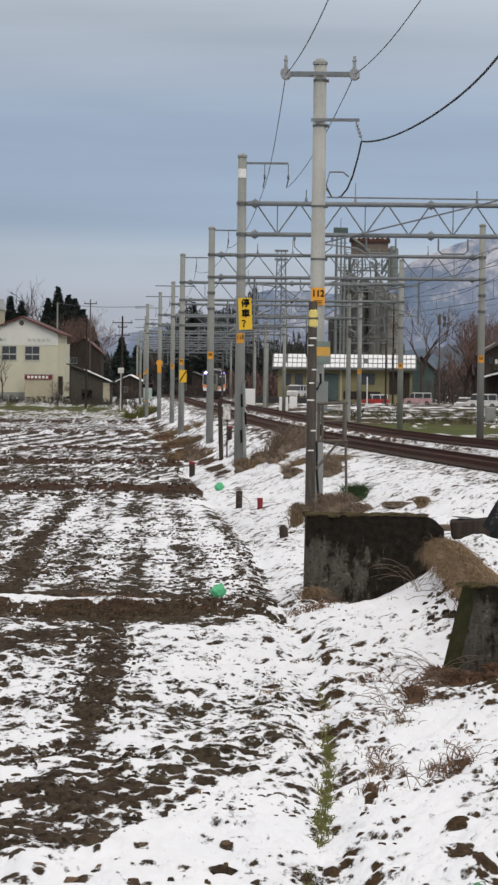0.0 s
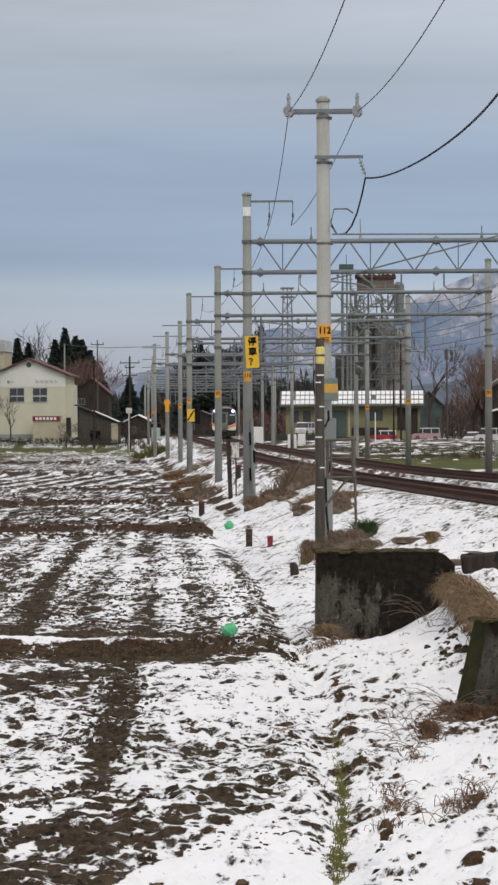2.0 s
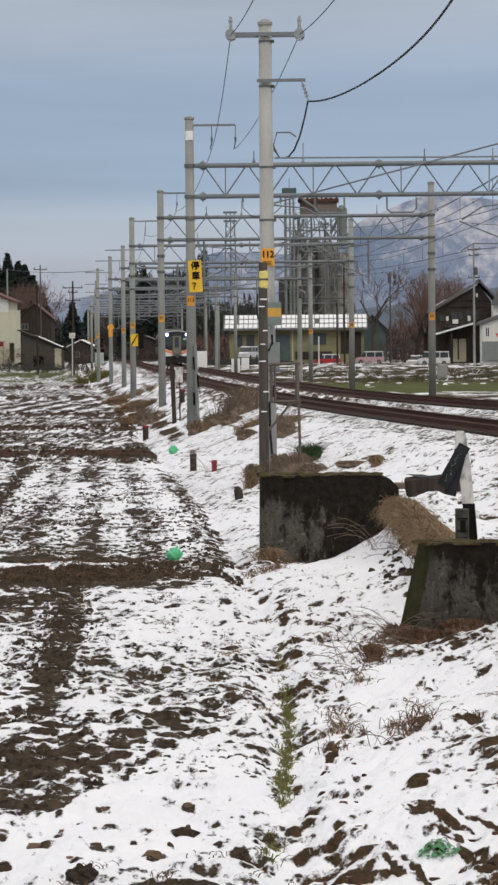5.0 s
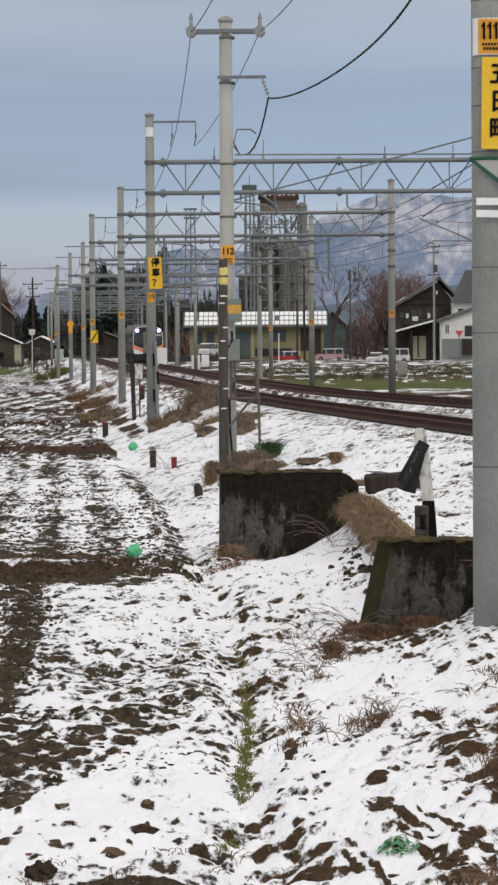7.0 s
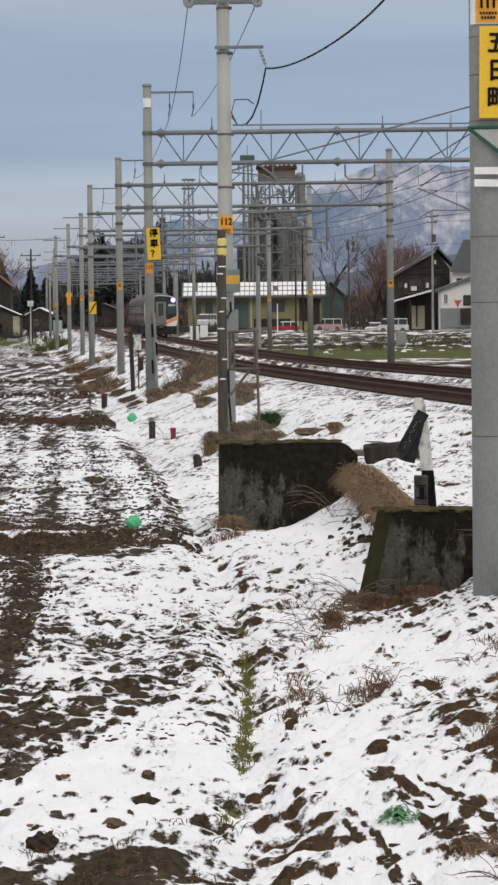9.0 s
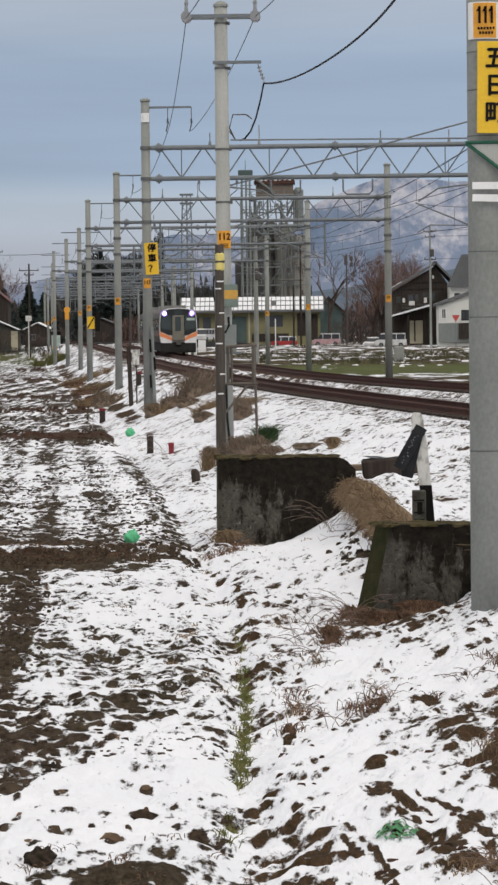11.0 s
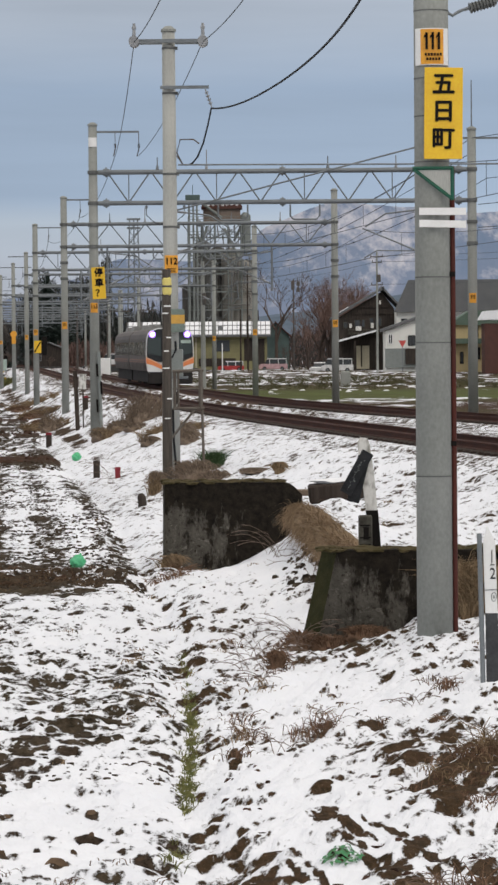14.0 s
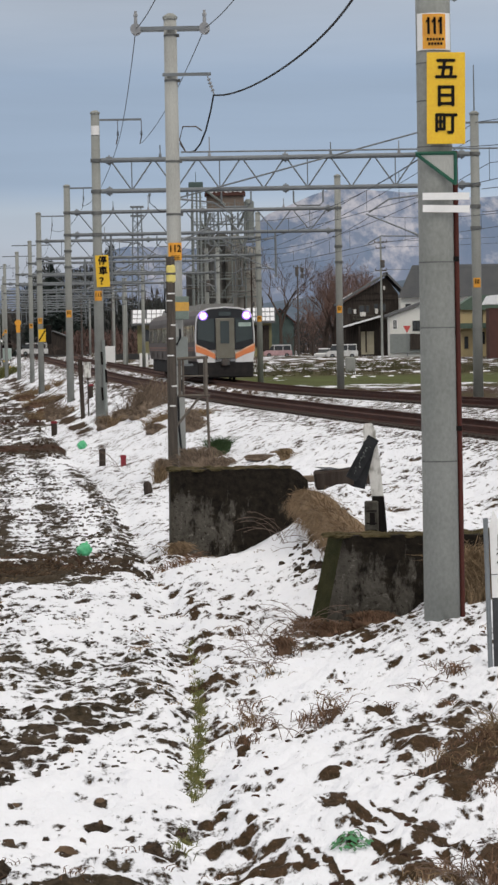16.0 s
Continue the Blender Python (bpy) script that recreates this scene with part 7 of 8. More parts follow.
wood_band("trackside_brush", "dark leafless brush below the houses", -62, -26, 412, 8, 0.9, 3200, HEDGE, 8, 0.13)
wood_band("lane_brush", "red-brown leafless thicket along the lane", 7.5, 17.5, 500, 9, 8.0, 5200, HEDGE_RED, 9, 0.10)
wood_band("lane_brush", "dark low brush along the lane", 2.5, 24, 520, 6, 3.4, 1600, HEDGE, 10, 0.25)

# ---- houses ----
CREAM = material("cream_render", (0.60, 0.585, 0.46), 0.85, second=(0.52, 0.505, 0.40), scale=0.5, fine=10)
PALE = material("white_render", (0.72, 0.72, 0.68), 0.85, second=(0.62, 0.62, 0.58), scale=0.5, fine=10)
BEIGE = material("beige_board", (0.46, 0.42, 0.31), 0.8, second=(0.38, 0.34, 0.25), scale=0.8, fine=10)
OCHRE = material("ochre_siding", (0.50, 0.40, 0.22), 0.8, second=(0.43, 0.34, 0.19), scale=0.8, fine=10)
MAROON = material("maroon_sheet_roof", (0.10, 0.045, 0.04), 0.6, second=(0.14, 0.07, 0.06), scale=0.6)
GREY_ROOF = material("dark_grey_roof", (0.115, 0.12, 0.125), 0.7, second=(0.155, 0.155, 0.155), scale=0.6)
DARK_WOOD = material("old_dark_boarding", (0.035, 0.030, 0.027), 0.85, second=(0.075, 0.06, 0.05), scale=1.5, stretch=(4, 4, 0.4))
OLIVE = material("olive_yellow_wall", (0.24, 0.225, 0.12), 0.8, second=(0.17, 0.155, 0.09), scale=0.6)
TEAL = material("grey_teal_sheet", (0.09, 0.125, 0.12), 0.7, second=(0.06, 0.085, 0.08), scale=0.8)
BRICK = material("red_brown_cladding", (0.10, 0.05, 0.042), 0.8, second=(0.075, 0.042, 0.036), scale=1.5)
GREEN_ROOF = material("green_sheet_roof", (0.09, 0.13, 0.10), 0.6, second=(0.12, 0.16, 0.13))
PANE = bpy.data.materials.new("window_pane")
PANE.use_nodes = True
pb = PANE.node_tree.nodes["Principled BSDF"]
pb.inputs["Base Color"].default_value, pb.inputs["Roughness"].default_value = (0.05, 0.055, 0.06, 1), 0.12


def gable(bm, x0, x1, y0, y1, z0, eave, peak, over=0.0):
    """A house body with its gable to the viewer."""
    m = (x0 + x1) / 2
    return prism(bm, [(x0, z0), (x1, z0), (x1, eave), (m, peak), (x0, eave)], "y", (y0, y1))


def roof_slopes(house, x0, x1, y0, y1, eave, peak, mat, over=0.5, thick=0.22, label=""):
    m = (x0 + x1) / 2
    k = (peak - eave) / (m - x0)
    for s, xe in ((-1, x0), (1, x1)):
        bm = BM()
        e = xe + s * over
        ze = eave - over * k
        prism(bm, [(m, peak + 0.05), (e, ze + 0.05), (e, ze + 0.05 + thick), (m, peak + 0.05 + thick)], "y", (y0 - over, y1 + over))
        part("roof_slope", bm, mat, house, label)


def window(house, x, y, z, wide, high, sash=None):
    bm = BM()
    for a, b, c, d in ((0, high / 2, wide, 0.08), (0, -high / 2, wide + 0.1, 0.1), (-wide / 2, 0, 0.08, high), (wide / 2, 0, 0.08, high), (0, 0, 0.06, high)):
        box(bm, (x + a, y - 0.05, z + b), (c, 0.1, d))
    f = part("window", bm, sash or STEEL, house, "sash window")
    bm = BM()
    box(bm, (x, y - 0.02, z), (wide, 0.05, high))
    part("pane", bm, PANE, f)
    return f


FADED = material("faded_grey_lettering", (0.42, 0.43, 0.42), 0.85, second=(0.6, 0.6, 0.57), scale=3, amount=0.7, bump=0)
h1 = thing("gabled_hall", "cream two-storey hall with white gable and maroon roof", "house", (0, 430, 0))
bm = BM()
gable(bm, -55.1, -45.1, 0, 12, 0.2, 8.9, 11.0)
part("wall", bm, CREAM, h1)
bm = BM()
prism(bm, [(-55.1, 7.3), (-45.1, 7.3), (-45.1, 8.9), (-50.1, 11.0), (-55.1, 8.9)], "y", (-0.05, 0.02))
part("white_gable", bm, PALE, h1, "white painted gable")
roof_slopes(h1, -55.1, -45.1, 0, 12, 8.9, 11.0, MAROON, 0.7, label="maroon sheet roof")
for x in (-51.75, -48.6):
    window(h1, x, -0.02, 6.2, 2.0, 1.9, FADED)
    for dz in (-0.15,):
        bm = BM()
        box(bm, (x, -0.12, 6.2 + dz), (1.85, 0.04, 0.16))
        part("window_rail", bm, FADED, h1, "faded cross rail of a sash")
bm = BM()
rod(bm, (-50.1, -0.1, 10.3), (-50.1, 0.05, 10.3), 0.35, seg=12)
part("vent", bm, STEEL_DARK, h1)
for k, (x, w_, h_, mat) in enumerate(((-54.3, 0.6, 0.42, FADED), (-52.9, 0.42, 0.5, SLATE), (-52.4, 0.3, 0.4, FADED), (-49.0, 0.5, 0.5, FADED), (-48.35, 0.5, 0.45, FADED), (-47.7, 0.5, 0.5, FADED), (-47.05, 0.45, 0.42, FADED), (-46.4, 0.5, 0.5, FADED))):
    bm = BM()
    box(bm, (x, -0.08, 8.05), (w_, 0.03, h_ * 0.28))
    box(bm, (x + 0.05, -0.08, 8.05 - h_ * 0.36), (w_ * 0.8, 0.03, h_ * 0.22))
    box(bm, (x - w_ * 0.2, -0.08, 8.05), (w_ * 0.2, 0.034, h_))
    part("faded_mark", bm, mat, h1)
bm = BM()
box(bm, (-44.8, 4.6, 4.0), (0.9, 8, 7.2))
part("side_wing", bm, CREAM, h1)
bm = BM()
box(bm, (-44.75, 0.55, 1.8), (0.6, 0.1, 2.6))
part("side_door", bm, DARK_WOOD, h1)
bm = BM()
box(bm, (-50.0, -0.1, 0.5), (10.3, 0.3, 0.7))
part("plinth", bm, CONCRETE, h1)
sh = thing("garden_store", "small beige store with a red name board", "shed", (-47.3, 427, 0))
bm = BM()
box(bm, (0, 0, 1.45), (3.6, 2.2, 3.5), bevel=0.03)
part("store_body", bm, BEIGE, sh)
bm = BM()
box(bm, (0, -1.18, 2.95), (3.7, 0.12, 0.6), bevel=0.01)
board = part("name_board", bm, RED, sh, "red board with worn white lettering")
for k in range(6):
    bm = BM()
    box(bm, (-1.3 + 0.5 * k, -1.25, 2.95), (0.34, 0.03, 0.36))
    part("worn_letter", bm, WHITE, board)
bm = BM()
box(bm, (0, 0, 3.28), (3.8, 2.5, 0.1), bevel=0.02)
part("store_roof", bm, SLATE, sh)
h0 = thing("beige_house", "beige clad house with a pale grey roof", "house", (0, 470, 0))
bm = BM()
box(bm, (-65.2, 4.5, 6.6), (13.6, 9, 13.2), bevel=0.03)
part("wall", bm, BEIGE, h0)
bm = BM()
prism(bm, [(-72.4, 13.15), (-58.2, 13.15), (-58.6, 14.85), (-72.4, 14.85)], "y", (-0.4, 9.4))
part("roof", bm, material("pale_sheet_roof", (0.42, 0.43, 0.43), 0.6, second=(0.34, 0.35, 0.35), scale=0.5), h0, "pale grey sheet roof")
for k in range(12):
    bm = BM()
    box(bm, (-71.4 + k * 1.12, -0.03, 11.0), (0.07, 0.06, 4.3))
    part("cladding_joint", bm, OCHRE, h0)
hd = thing("open_timber_store", "dark open-fronted timber store with snow on its ledges", "shed", (0, 428, 0))
bm = BM()
prism(bm, [(-64, -0.3), (-55.4, -0.3), (-55.4, 9.6), (-64, 9.6)], "y", (2.2, 8))
part("back_wall", bm, DARK_WOOD, hd)
bm = BM()
prism(bm, [(-64.4, 9.5), (-55.2, 9.5), (-55.0, 10.7), (-64.4, 10.9)], "y", (-0.6, 8.4))
part("roof", bm, GREY_ROOF, hd, "dull grey roof")
for k in range(8):
    bm = BM()
    box(bm, (-63.4 + 1.12 * k, 0.0, 4.5), (0.16, 0.2, 9.9))
    part("front_post", bm, WEATHERED, hd)
rs = random.Random(8)
for z in (2.6, 4.1, 6.3, 7.4, 8.5, 9.2):
    bm = BM()
    box(bm, (-59.7, 0.6, z), (8.6, 1.4, 0.14))
    part("ledge", bm, DARK_WOOD, hd)
    if z > 6:
        for k in range(5):
            bm = BM()
            ball(bm, (-63.2 + 1.75 * k + rs.uniform(-0.4, 0.4), 0.0, z + 0.12), 0.6, (rs.uniform(0.8, 1.6), 0.8, rs.uniform(0.3, 0.5)), 2, 0.4)
            part("snow_on_ledge", bm, SNOW, hd)

for k, (x0, x1, y0, z1, pk, mat, rmat, label) in enumerate((
    (-45.4, -40.6, 445, 6.6, 8.6, DARK_WOOD, MAROON, "dark old house with a brown roof"),
    (-38.6, -35.2, 450, 2.6, 3.4, DARK_WOOD, SNOW, "low brown shed with snow on it"),
    (-31.5, -26.5, 470, 3.0, 4.0, DARK_WOOD, GREY_ROOF, "low dark shed beside the line"),
)):
    t = thing("shack", label, "shed", (0, y0, 0), group="small sheds")
    bm = BM()
    gable(bm, x0, x1, 0, 5, -0.3, z1, pk)
    part("wall", bm, mat, t)
    roof_slopes(t, x0, x1, 0, 5, z1, pk, rmat, 0.35, 0.12)
    window(t, x0 + 1.0, 0, z1 - 1.2, 0.9, 0.8)

lt = thing("lean_to_shed", "grey weathered lean-to with thin snow on its roof", "shed", (0, 421, 0), group="small sheds")
bm = BM()
prism(bm, [(-42.4, -0.6), (-37.1, -0.6), (-37.1, 2.5 - 0.15), (-42.4, 4.6 - 0.15)], "y", (0, 4))
part("wall", bm, WEATHERED, lt)
bm = BM()
prism(bm, [(-42.4 - 0.6, 4.6 + 0.1), (-37.1 + 0.5, 2.5 - 0.25), (-37.1 + 0.5, 2.5 - 0.13), (-42.4 - 0.6, 4.6 + 0.22)], "y", (-0.5, 4.4))
part("roof_slope", bm, DARK_WOOD, lt, "dark board roof")
bm = BM()
prism(bm, [(-42.4 + 1.9, 4.6 - 0.62), (-37.1 + 0.2, 2.5 - 0.12), (-37.1 + 0.2, 2.5), (-42.4 + 1.9, 4.6 - 0.52)], "y", (-0.52, 1.5))
part("snow_strip", bm, SNOW, lt)
bm = BM()
box(bm, (-37.1 - 0.5, -0.06, 1.0), (0.9, 0.08, 2.6))
part("pale_panel", bm, BEIGE, lt)
# a black panel before the wall stands for the shade inside an opening
bm = BM()
box(bm, (-42.4 + 2.2, -0.06, 0.6), (1.4, 0.08, 1.4))
part("dark_opening", bm, BLACK, lt)

# station shed with snow on its tiles
st = thing("long_store_shed", "long olive-yellow shed with dark eaves and snowy tiled roof", "shed", (0, 480, 0))
bm = BM()
box(bm, (-6.6, 4.5, 2.5), (20.4, 8, 5.6))
part("wall", bm, OLIVE, st)
SHED_W = 21.6
for row in range(3):
    for col in range(30):
        if RS.rand() < 0.025:
            continue
        bm = BM()
        x = -17.5 + SHED_W * (col + 0.5) / 30
        box(bm, (x, -0.35 + row * 1.18, 4.95 + (0.55 + row * 1.18) * 0.598 + 0.1), (SHED_W / 30 * 0.86, 1.06, 0.12), Euler((radians(30.9), 0, 0)).to_matrix())
        part("snowy_tile", bm, SNOW, st)
bm = BM()
prism(bm, [(-0.9, 4.95), (2.75, 7.13), (9.4, 4.95), (9.4, 4.8), (-0.9, 4.75)], "x", (-17.7, 4.2))
part("roof", bm, GREY_ROOF, st, "dark roof under the snow")
for x, w_, z, h_, mat in ((-9.8, 4.4, 2.1, 4.0, TEAL), (-3.4, 2.6, 3.4, 1.7, PANE), (-13.6, 1.2, 3.2, 1.8, PANE), (-15.4, 1.2, 3.2, 1.8, PANE), (0.9, 1.6, 2.8, 3.4, DARK_WOOD), (-4.0, 5.6, 0.9, 1.2, DARK_WOOD), (-7.2, 0.25, 2.4, 4.6, BEIGE), (-12.2, 0.25, 2.4, 4.6, BEIGE), (2.6, 1.2, 2.4, 4.0, DARK_WOOD)):
    bm = BM()
    box(bm, (x, 0.46, z), (w_, 0.12, h_))
    part("shed_panel", bm, mat, st)
rr = thing("red_roofed_house", "small house with a dark red roof behind the shed", "house", (0, 500, 0))
bm = BM()
gable(bm, 3.0, 7.2, 0, 6, -0.3, 5.0, 7.0)
part("wall", bm, TEAL, rr)
roof_slopes(rr, 3.0, 7.2, 0, 6, 5.0, 7.0, BRICK, 0.5)

# ---- grain works: silos in a steel frame ----
SILO = material("stained_silo_concrete", (0.30, 0.285, 0.255), 0.85, second=(0.19, 0.18, 0.155), scale=0.25, stretch=(1, 1, 0.3))
SILO_DARK = material("dark_silo_steel", (0.105, 0.105, 0.10), 0.7, second=(0.19, 0.18, 0.165), scale=0.3, stretch=(1, 1, 0.3))
FRAME_GREEN = material("grey_green_steel", (0.215, 0.235, 0.225), 0.6, second=(0.15, 0.165, 0.155), scale=0.5)
gw = thing("grain_works", "tall grain works of dark silos in grey-green steel framing", "industrial tower", (-3.6, 525, 0))
for k, (x, y, r, z0, z1, mat) in enumerate(((-3.1, 4, 1.5, 0, 20.5, SILO_DARK), (-0.6, 5, 1.5, 0, 19.5, SILO_DARK), (1.6, 3, 1.6, 0, 19.0, SILO), (3.6, 2, 1.6, 0, 17.0, SILO), (-1.6, 1.5, 1.1, 0, 17.0, SILO_DARK), (4.8, 6, 1.2, 6, 16.0, SILO_DARK))):
    bm = BM()
    rod(bm, (x, y, z0), (x, y, z1), r, seg=18)
    rod(bm, (x, y, z1), (x, y, z1 + 0.9), r, 0.3, 18)
    part("silo", bm, mat, gw, "upright silo")
bm = BM()
box(bm, (0.2, 3, 25.1), (6.2, 4, 2.4), bevel=0.05)
part("head_house", bm, material("drab_head_cladding", (0.22, 0.18, 0.15), 0.8, second=(0.16, 0.12, 0.10), scale=0.5), gw, "head house on top")
bm = BM()
prism(bm, [(-3.2, 26.3), (3.6, 26.3), (3.6, 26.7), (3.0, 27.6), (-2.7, 27.6), (-3.2, 26.7)], "y", (0.5, 5.5))
hh = part("head_roof", bm, BRICK, gw, "red-brown roof of the head house")
for k in range(7):
    bm = BM()
    ball(bm, (-2.0 + k * 0.78, 0.5, 27.1), 0.32, (1.0, 0.3, 1.15 - 0.15 * (k % 3)), 2, 0.4)
    part("snow_patch", bm, SNOW, hh)
for x0, x1, z1, mat in ((-6.6, -2.4, 14.0, SILO_DARK), (-2.4, 1.4, 17.5, SILO_DARK), (1.4, 5.6, 18.0, SILO)):
    bm = BM()
    n = 14
    prism(bm, [(x0, 0), (x1, 0), (x1, z1), (x0, z1)], "y", (8, 14))
    block = part("storage_block", bm, mat, gw, "ribbed dark storage block")
    for k in range(n + 1):
        bm = BM()
        box(bm, (x0 + (x1 - x0) * k / n, 7.95, z1 / 2), (0.09, 0.14, z1))
        part("rib", bm, mat, block)
xs_, zs_ = (-5.4, -3.2, -1.0, 1.2, 3.4, 5.4), (6.5, 9.5, 12.5, 15.5, 18.5, 21.5, 24.0)
for x in xs_:
    for y in (0, 7):
        bm = BM()
        rod(bm, (x, y, 0), (x, y, 24.0 if x < 4 else 20.5), 0.13, seg=4)
        part("column", bm, FRAME_GREEN, gw)
for z in zs_:
    bm = BM()
    box(bm, (0 if z < 21 else -0.9, 0, z), (10.9 if z < 21 else 9.0, 0.22, 0.22))
    part("girder", bm, FRAME_GREEN, gw)
    bm = BM()
    for a in (0.5, 1.0):
        rod(bm, (-5.4, -0.3, z + a), (5.4 if z < 21 else 3.4, -0.3, z + a), 0.04, seg=4)
    for k in range(11):
        rod(bm, (-5.4 + k * (1.08 if z < 21 else 0.88), -0.3, z), (-5.4 + k * (1.08 if z < 21 else 0.88), -0.3, z + 1.0), 0.035, seg=4)
    part("railing", bm, FRAME_GREEN, gw, "platform railing")
rnd = random.Random(4)
for z0, z1 in zip(zs_[:-1], zs_[1:]):
    for x0, x1 in zip(xs_[:-1], xs_[1:]):
        if rnd.random() < 0.6 and not (z0 > 20 and x0 > 2):
            bm = BM()
            a, b = ((x0, -0.05, z0), (x1, -0.05, z1)) if rnd.random() < 0.5 else ((x1, -0.05, z0), (x0, -0.05, z1))
            rod(bm, a, b, 0.08, seg=4)
            part("brace", bm, FRAME_GREEN, gw)
for x in (-5.2, -4.5, -3.9):
    bm = BM()
    rod(bm, (x, -1.0, 4), (x, -1.0, 28.6 - (x + 5.2)), 0.16, seg=8)
    part("elevator_leg", bm, FRAME_GREEN, gw, "bucket elevator leg")
for z in range(6, 28, 2):
    bm = BM()
    box(bm, (-4.5, -1.0, z), (2.0, 0.3, 0.12))
    part("elevator_tie", bm, FRAME_GREEN, gw)
bm = BM()
box(bm, (-4.6, -0.5, 28.0), (2.4, 1.6, 1.1), bevel=0.1)
rod(bm, (-4.6, -0.5, 28.5), (-4.6, -0.5, 30.2), 0.05, seg=5)
part("elevator_head", bm, TEAL, gw, "elevator head")
for a, b in (((-3.6, -0.6, 27.6), (0.2, 1, 24.8)), ((4.2, 0, 25.0), (2.2, 1.5, 21.0)), ((-4.0, -0.6, 22.0), (-0.6, 0, 17.0)), ((0.6, -0.4, 23.0), (3.0, -0.2, 18.0)), ((-2.2, -0.5, 23.4), (-3.2, -0.2, 20.5))):
    bm = BM()
    rod(bm, a, b, 0.22, seg=8)
    part("grain_spout", bm, FRAME_GREEN, gw, "slanting grain pipe")
bm = BM()
rod(bm, (4.1, 2, 19.5), (4.1, 2, 25.2), 0.9, 0.9, 14)
rod(bm, (4.1, 2, 25.2), (4.1, 2, 25.7), 0.9, 0.4, 14)
part("cyclone", bm, FRAME_GREEN, gw, "grey cyclone separator")

for k in range(46):
    x, z = rnd.uniform(-5.6, 5.2), rnd.uniform(5, 22)
    bm = BM()
    if k % 3:
        h = rnd.uniform(2, 6)
        rod(bm, (x, -0.5, z), (x + rnd.uniform(-0.3, 0.3), -0.5, min(z + h, 23.5)), rnd.uniform(0.05, 0.12), seg=6)
    else:
        rod(bm, (x, -0.6, z), (min(x + rnd.uniform(1, 4), 5.6), -0.6, z + rnd.uniform(-0.8, 0.8)), rnd.uniform(0.05, 0.1), seg=6)
    part("pipe", bm, STEEL if k % 2 else SILO_DARK, gw)

# lattice mast far behind
lm = thing("lattice_mast", "far grey lattice radio mast with platforms", "mast", (-30.9, 900, 0))
for x, y in ((-1.5, 0), (1.5, 0), (0, 2.4)):
    bm = BM()
    rod(bm, (x * 1.5, y, 0), (x * 0.75, y, 41), 0.22, 0.16, 4)
    part("mast_leg", bm, STEEL, lm)
for k in range(16):
    bm = BM()
    z = k * 2.5
    s = 1.5 - 0.75 * k / 16
    rod(bm, (-1.5 * s, 0, z), (1.5 * s, 0, z + 2.5), 0.1, seg=4)
    rod(bm, (1.5 * s, 0, z), (-1.5 * s, 0, z + 2.5), 0.1, seg=4)
    part("mast_brace", bm, STEEL, lm)
for z in (33, 38.5, 41):
    bm = BM()
    box(bm, (0, 0.5, z), (3.8, 2.6, 0.5))
    part("mast_platform", bm, STEEL, lm)

# ---- houses past the line on the other side ----
dh = thing("old_dark_farmhouse", "old dark timber farmhouse with a deep gabled roof", "house", (0, 440, 0))
bm = BM()
prism(bm, [(13.2, -0.4), (21.0, -0.4), (21.0, 8.2), (19.3, 10.6), (13.2, 7.0)], "y", (0, 9))
part("wall", bm, DARK_WOOD, dh)
for a, b in (((12.2, 6.7), (19.6, 11.0)), ((19.3, 11.0), (21.9, 8.3))):
    bm = BM()
    prism(bm, [a, b, (b[0], b[1] + 0.35), (a[0], a[1] + 0.35)], "y", (-1.0, 10))
    part("roof_slope", bm, GREY_ROOF, dh, "weathered grey roof with snow along it")
bm = BM()
prism(bm, [(12.6, 7.27), (14.6, 8.46), (14.6, 8.54), (12.6, 7.35)], "y", (-0.9, 0.2))
part("snow_strip", bm, SNOW, dh)
bm = BM()
prism(bm, [(13.0, 3.6), (18.6, 5.1), (18.6, 5.35), (13.0, 3.85)], "y", (-3.5, 0))
part("lean_to_roof", bm, SNOW, dh, "snow-covered lean-to roof")
for x, z, w_, h_ in ((16.2, 6.2, 1.4, 1.0), (18.4, 6.4, 1.6, 1.1), (14.3, 6.0, 0.7, 0.8)):
    window(dh, x, -0.02, z, w_, h_, WEATHERED)
bm = BM()
for z in (4.9, 5.35):
    box(bm, (16.9, -0.7, z), (4.6, 0.08, 0.10))
for k in range(12):
    box(bm, (14.7 + 0.4 * k, -0.7, 5.1), (0.07, 0.06, 0.6))
box(bm, (16.9, -0.35, 4.75), (4.8, 0.8, 0.12))
part("balcony", bm, WEATHERED, dh, "weathered timber balcony")
for x, z, w_, h_ in ((14.9, 5.9, 0.35, 0.6), (16.0, 5.5, 0.8, 0.6), (17.9, 5.9, 0.4, 0.7), (19.0, 9.1, 0.25, 0.5)):
    bm = BM()
    box(bm, (x, -0.8, z), (w_, 0.06, h_))
    part("hung_cloth", bm, OLD_WHITE, dh, "faded cloth hung out to dry")
for z in (7.6, 8.5):
    part("timber_beam", box(BM(), (17.5 + (z - 7.6) * 0.9, -0.12, z), (6.0 - (z - 7.6) * 2.2, 0.2, 0.16)), DARK_WOOD, dh)
for x in (14.6, 16.4, 18.2, 20.0):
    part("timber_stud", box(BM(), (x, -0.10, 3.9), (0.2, 0.16, 7.4)), DARK_WOOD, dh)
for x in (13.4, 15.4, 18.3):
    bm = BM()
    box(bm, (x, -3.2, 1.7), (0.18, 0.18, 4.2))
    part("lean_to_post", bm, DARK_WOOD, dh)
bm = BM()
box(bm, (16.6, -0.1, 1.5), (1.8, 0.1, 3.2))
part("pale_panel", bm, BEIGE, dh)
wh = thing("white_house", "white rendered house with a grey hipped roof", "house", (0, 400, 0))
bm = BM()
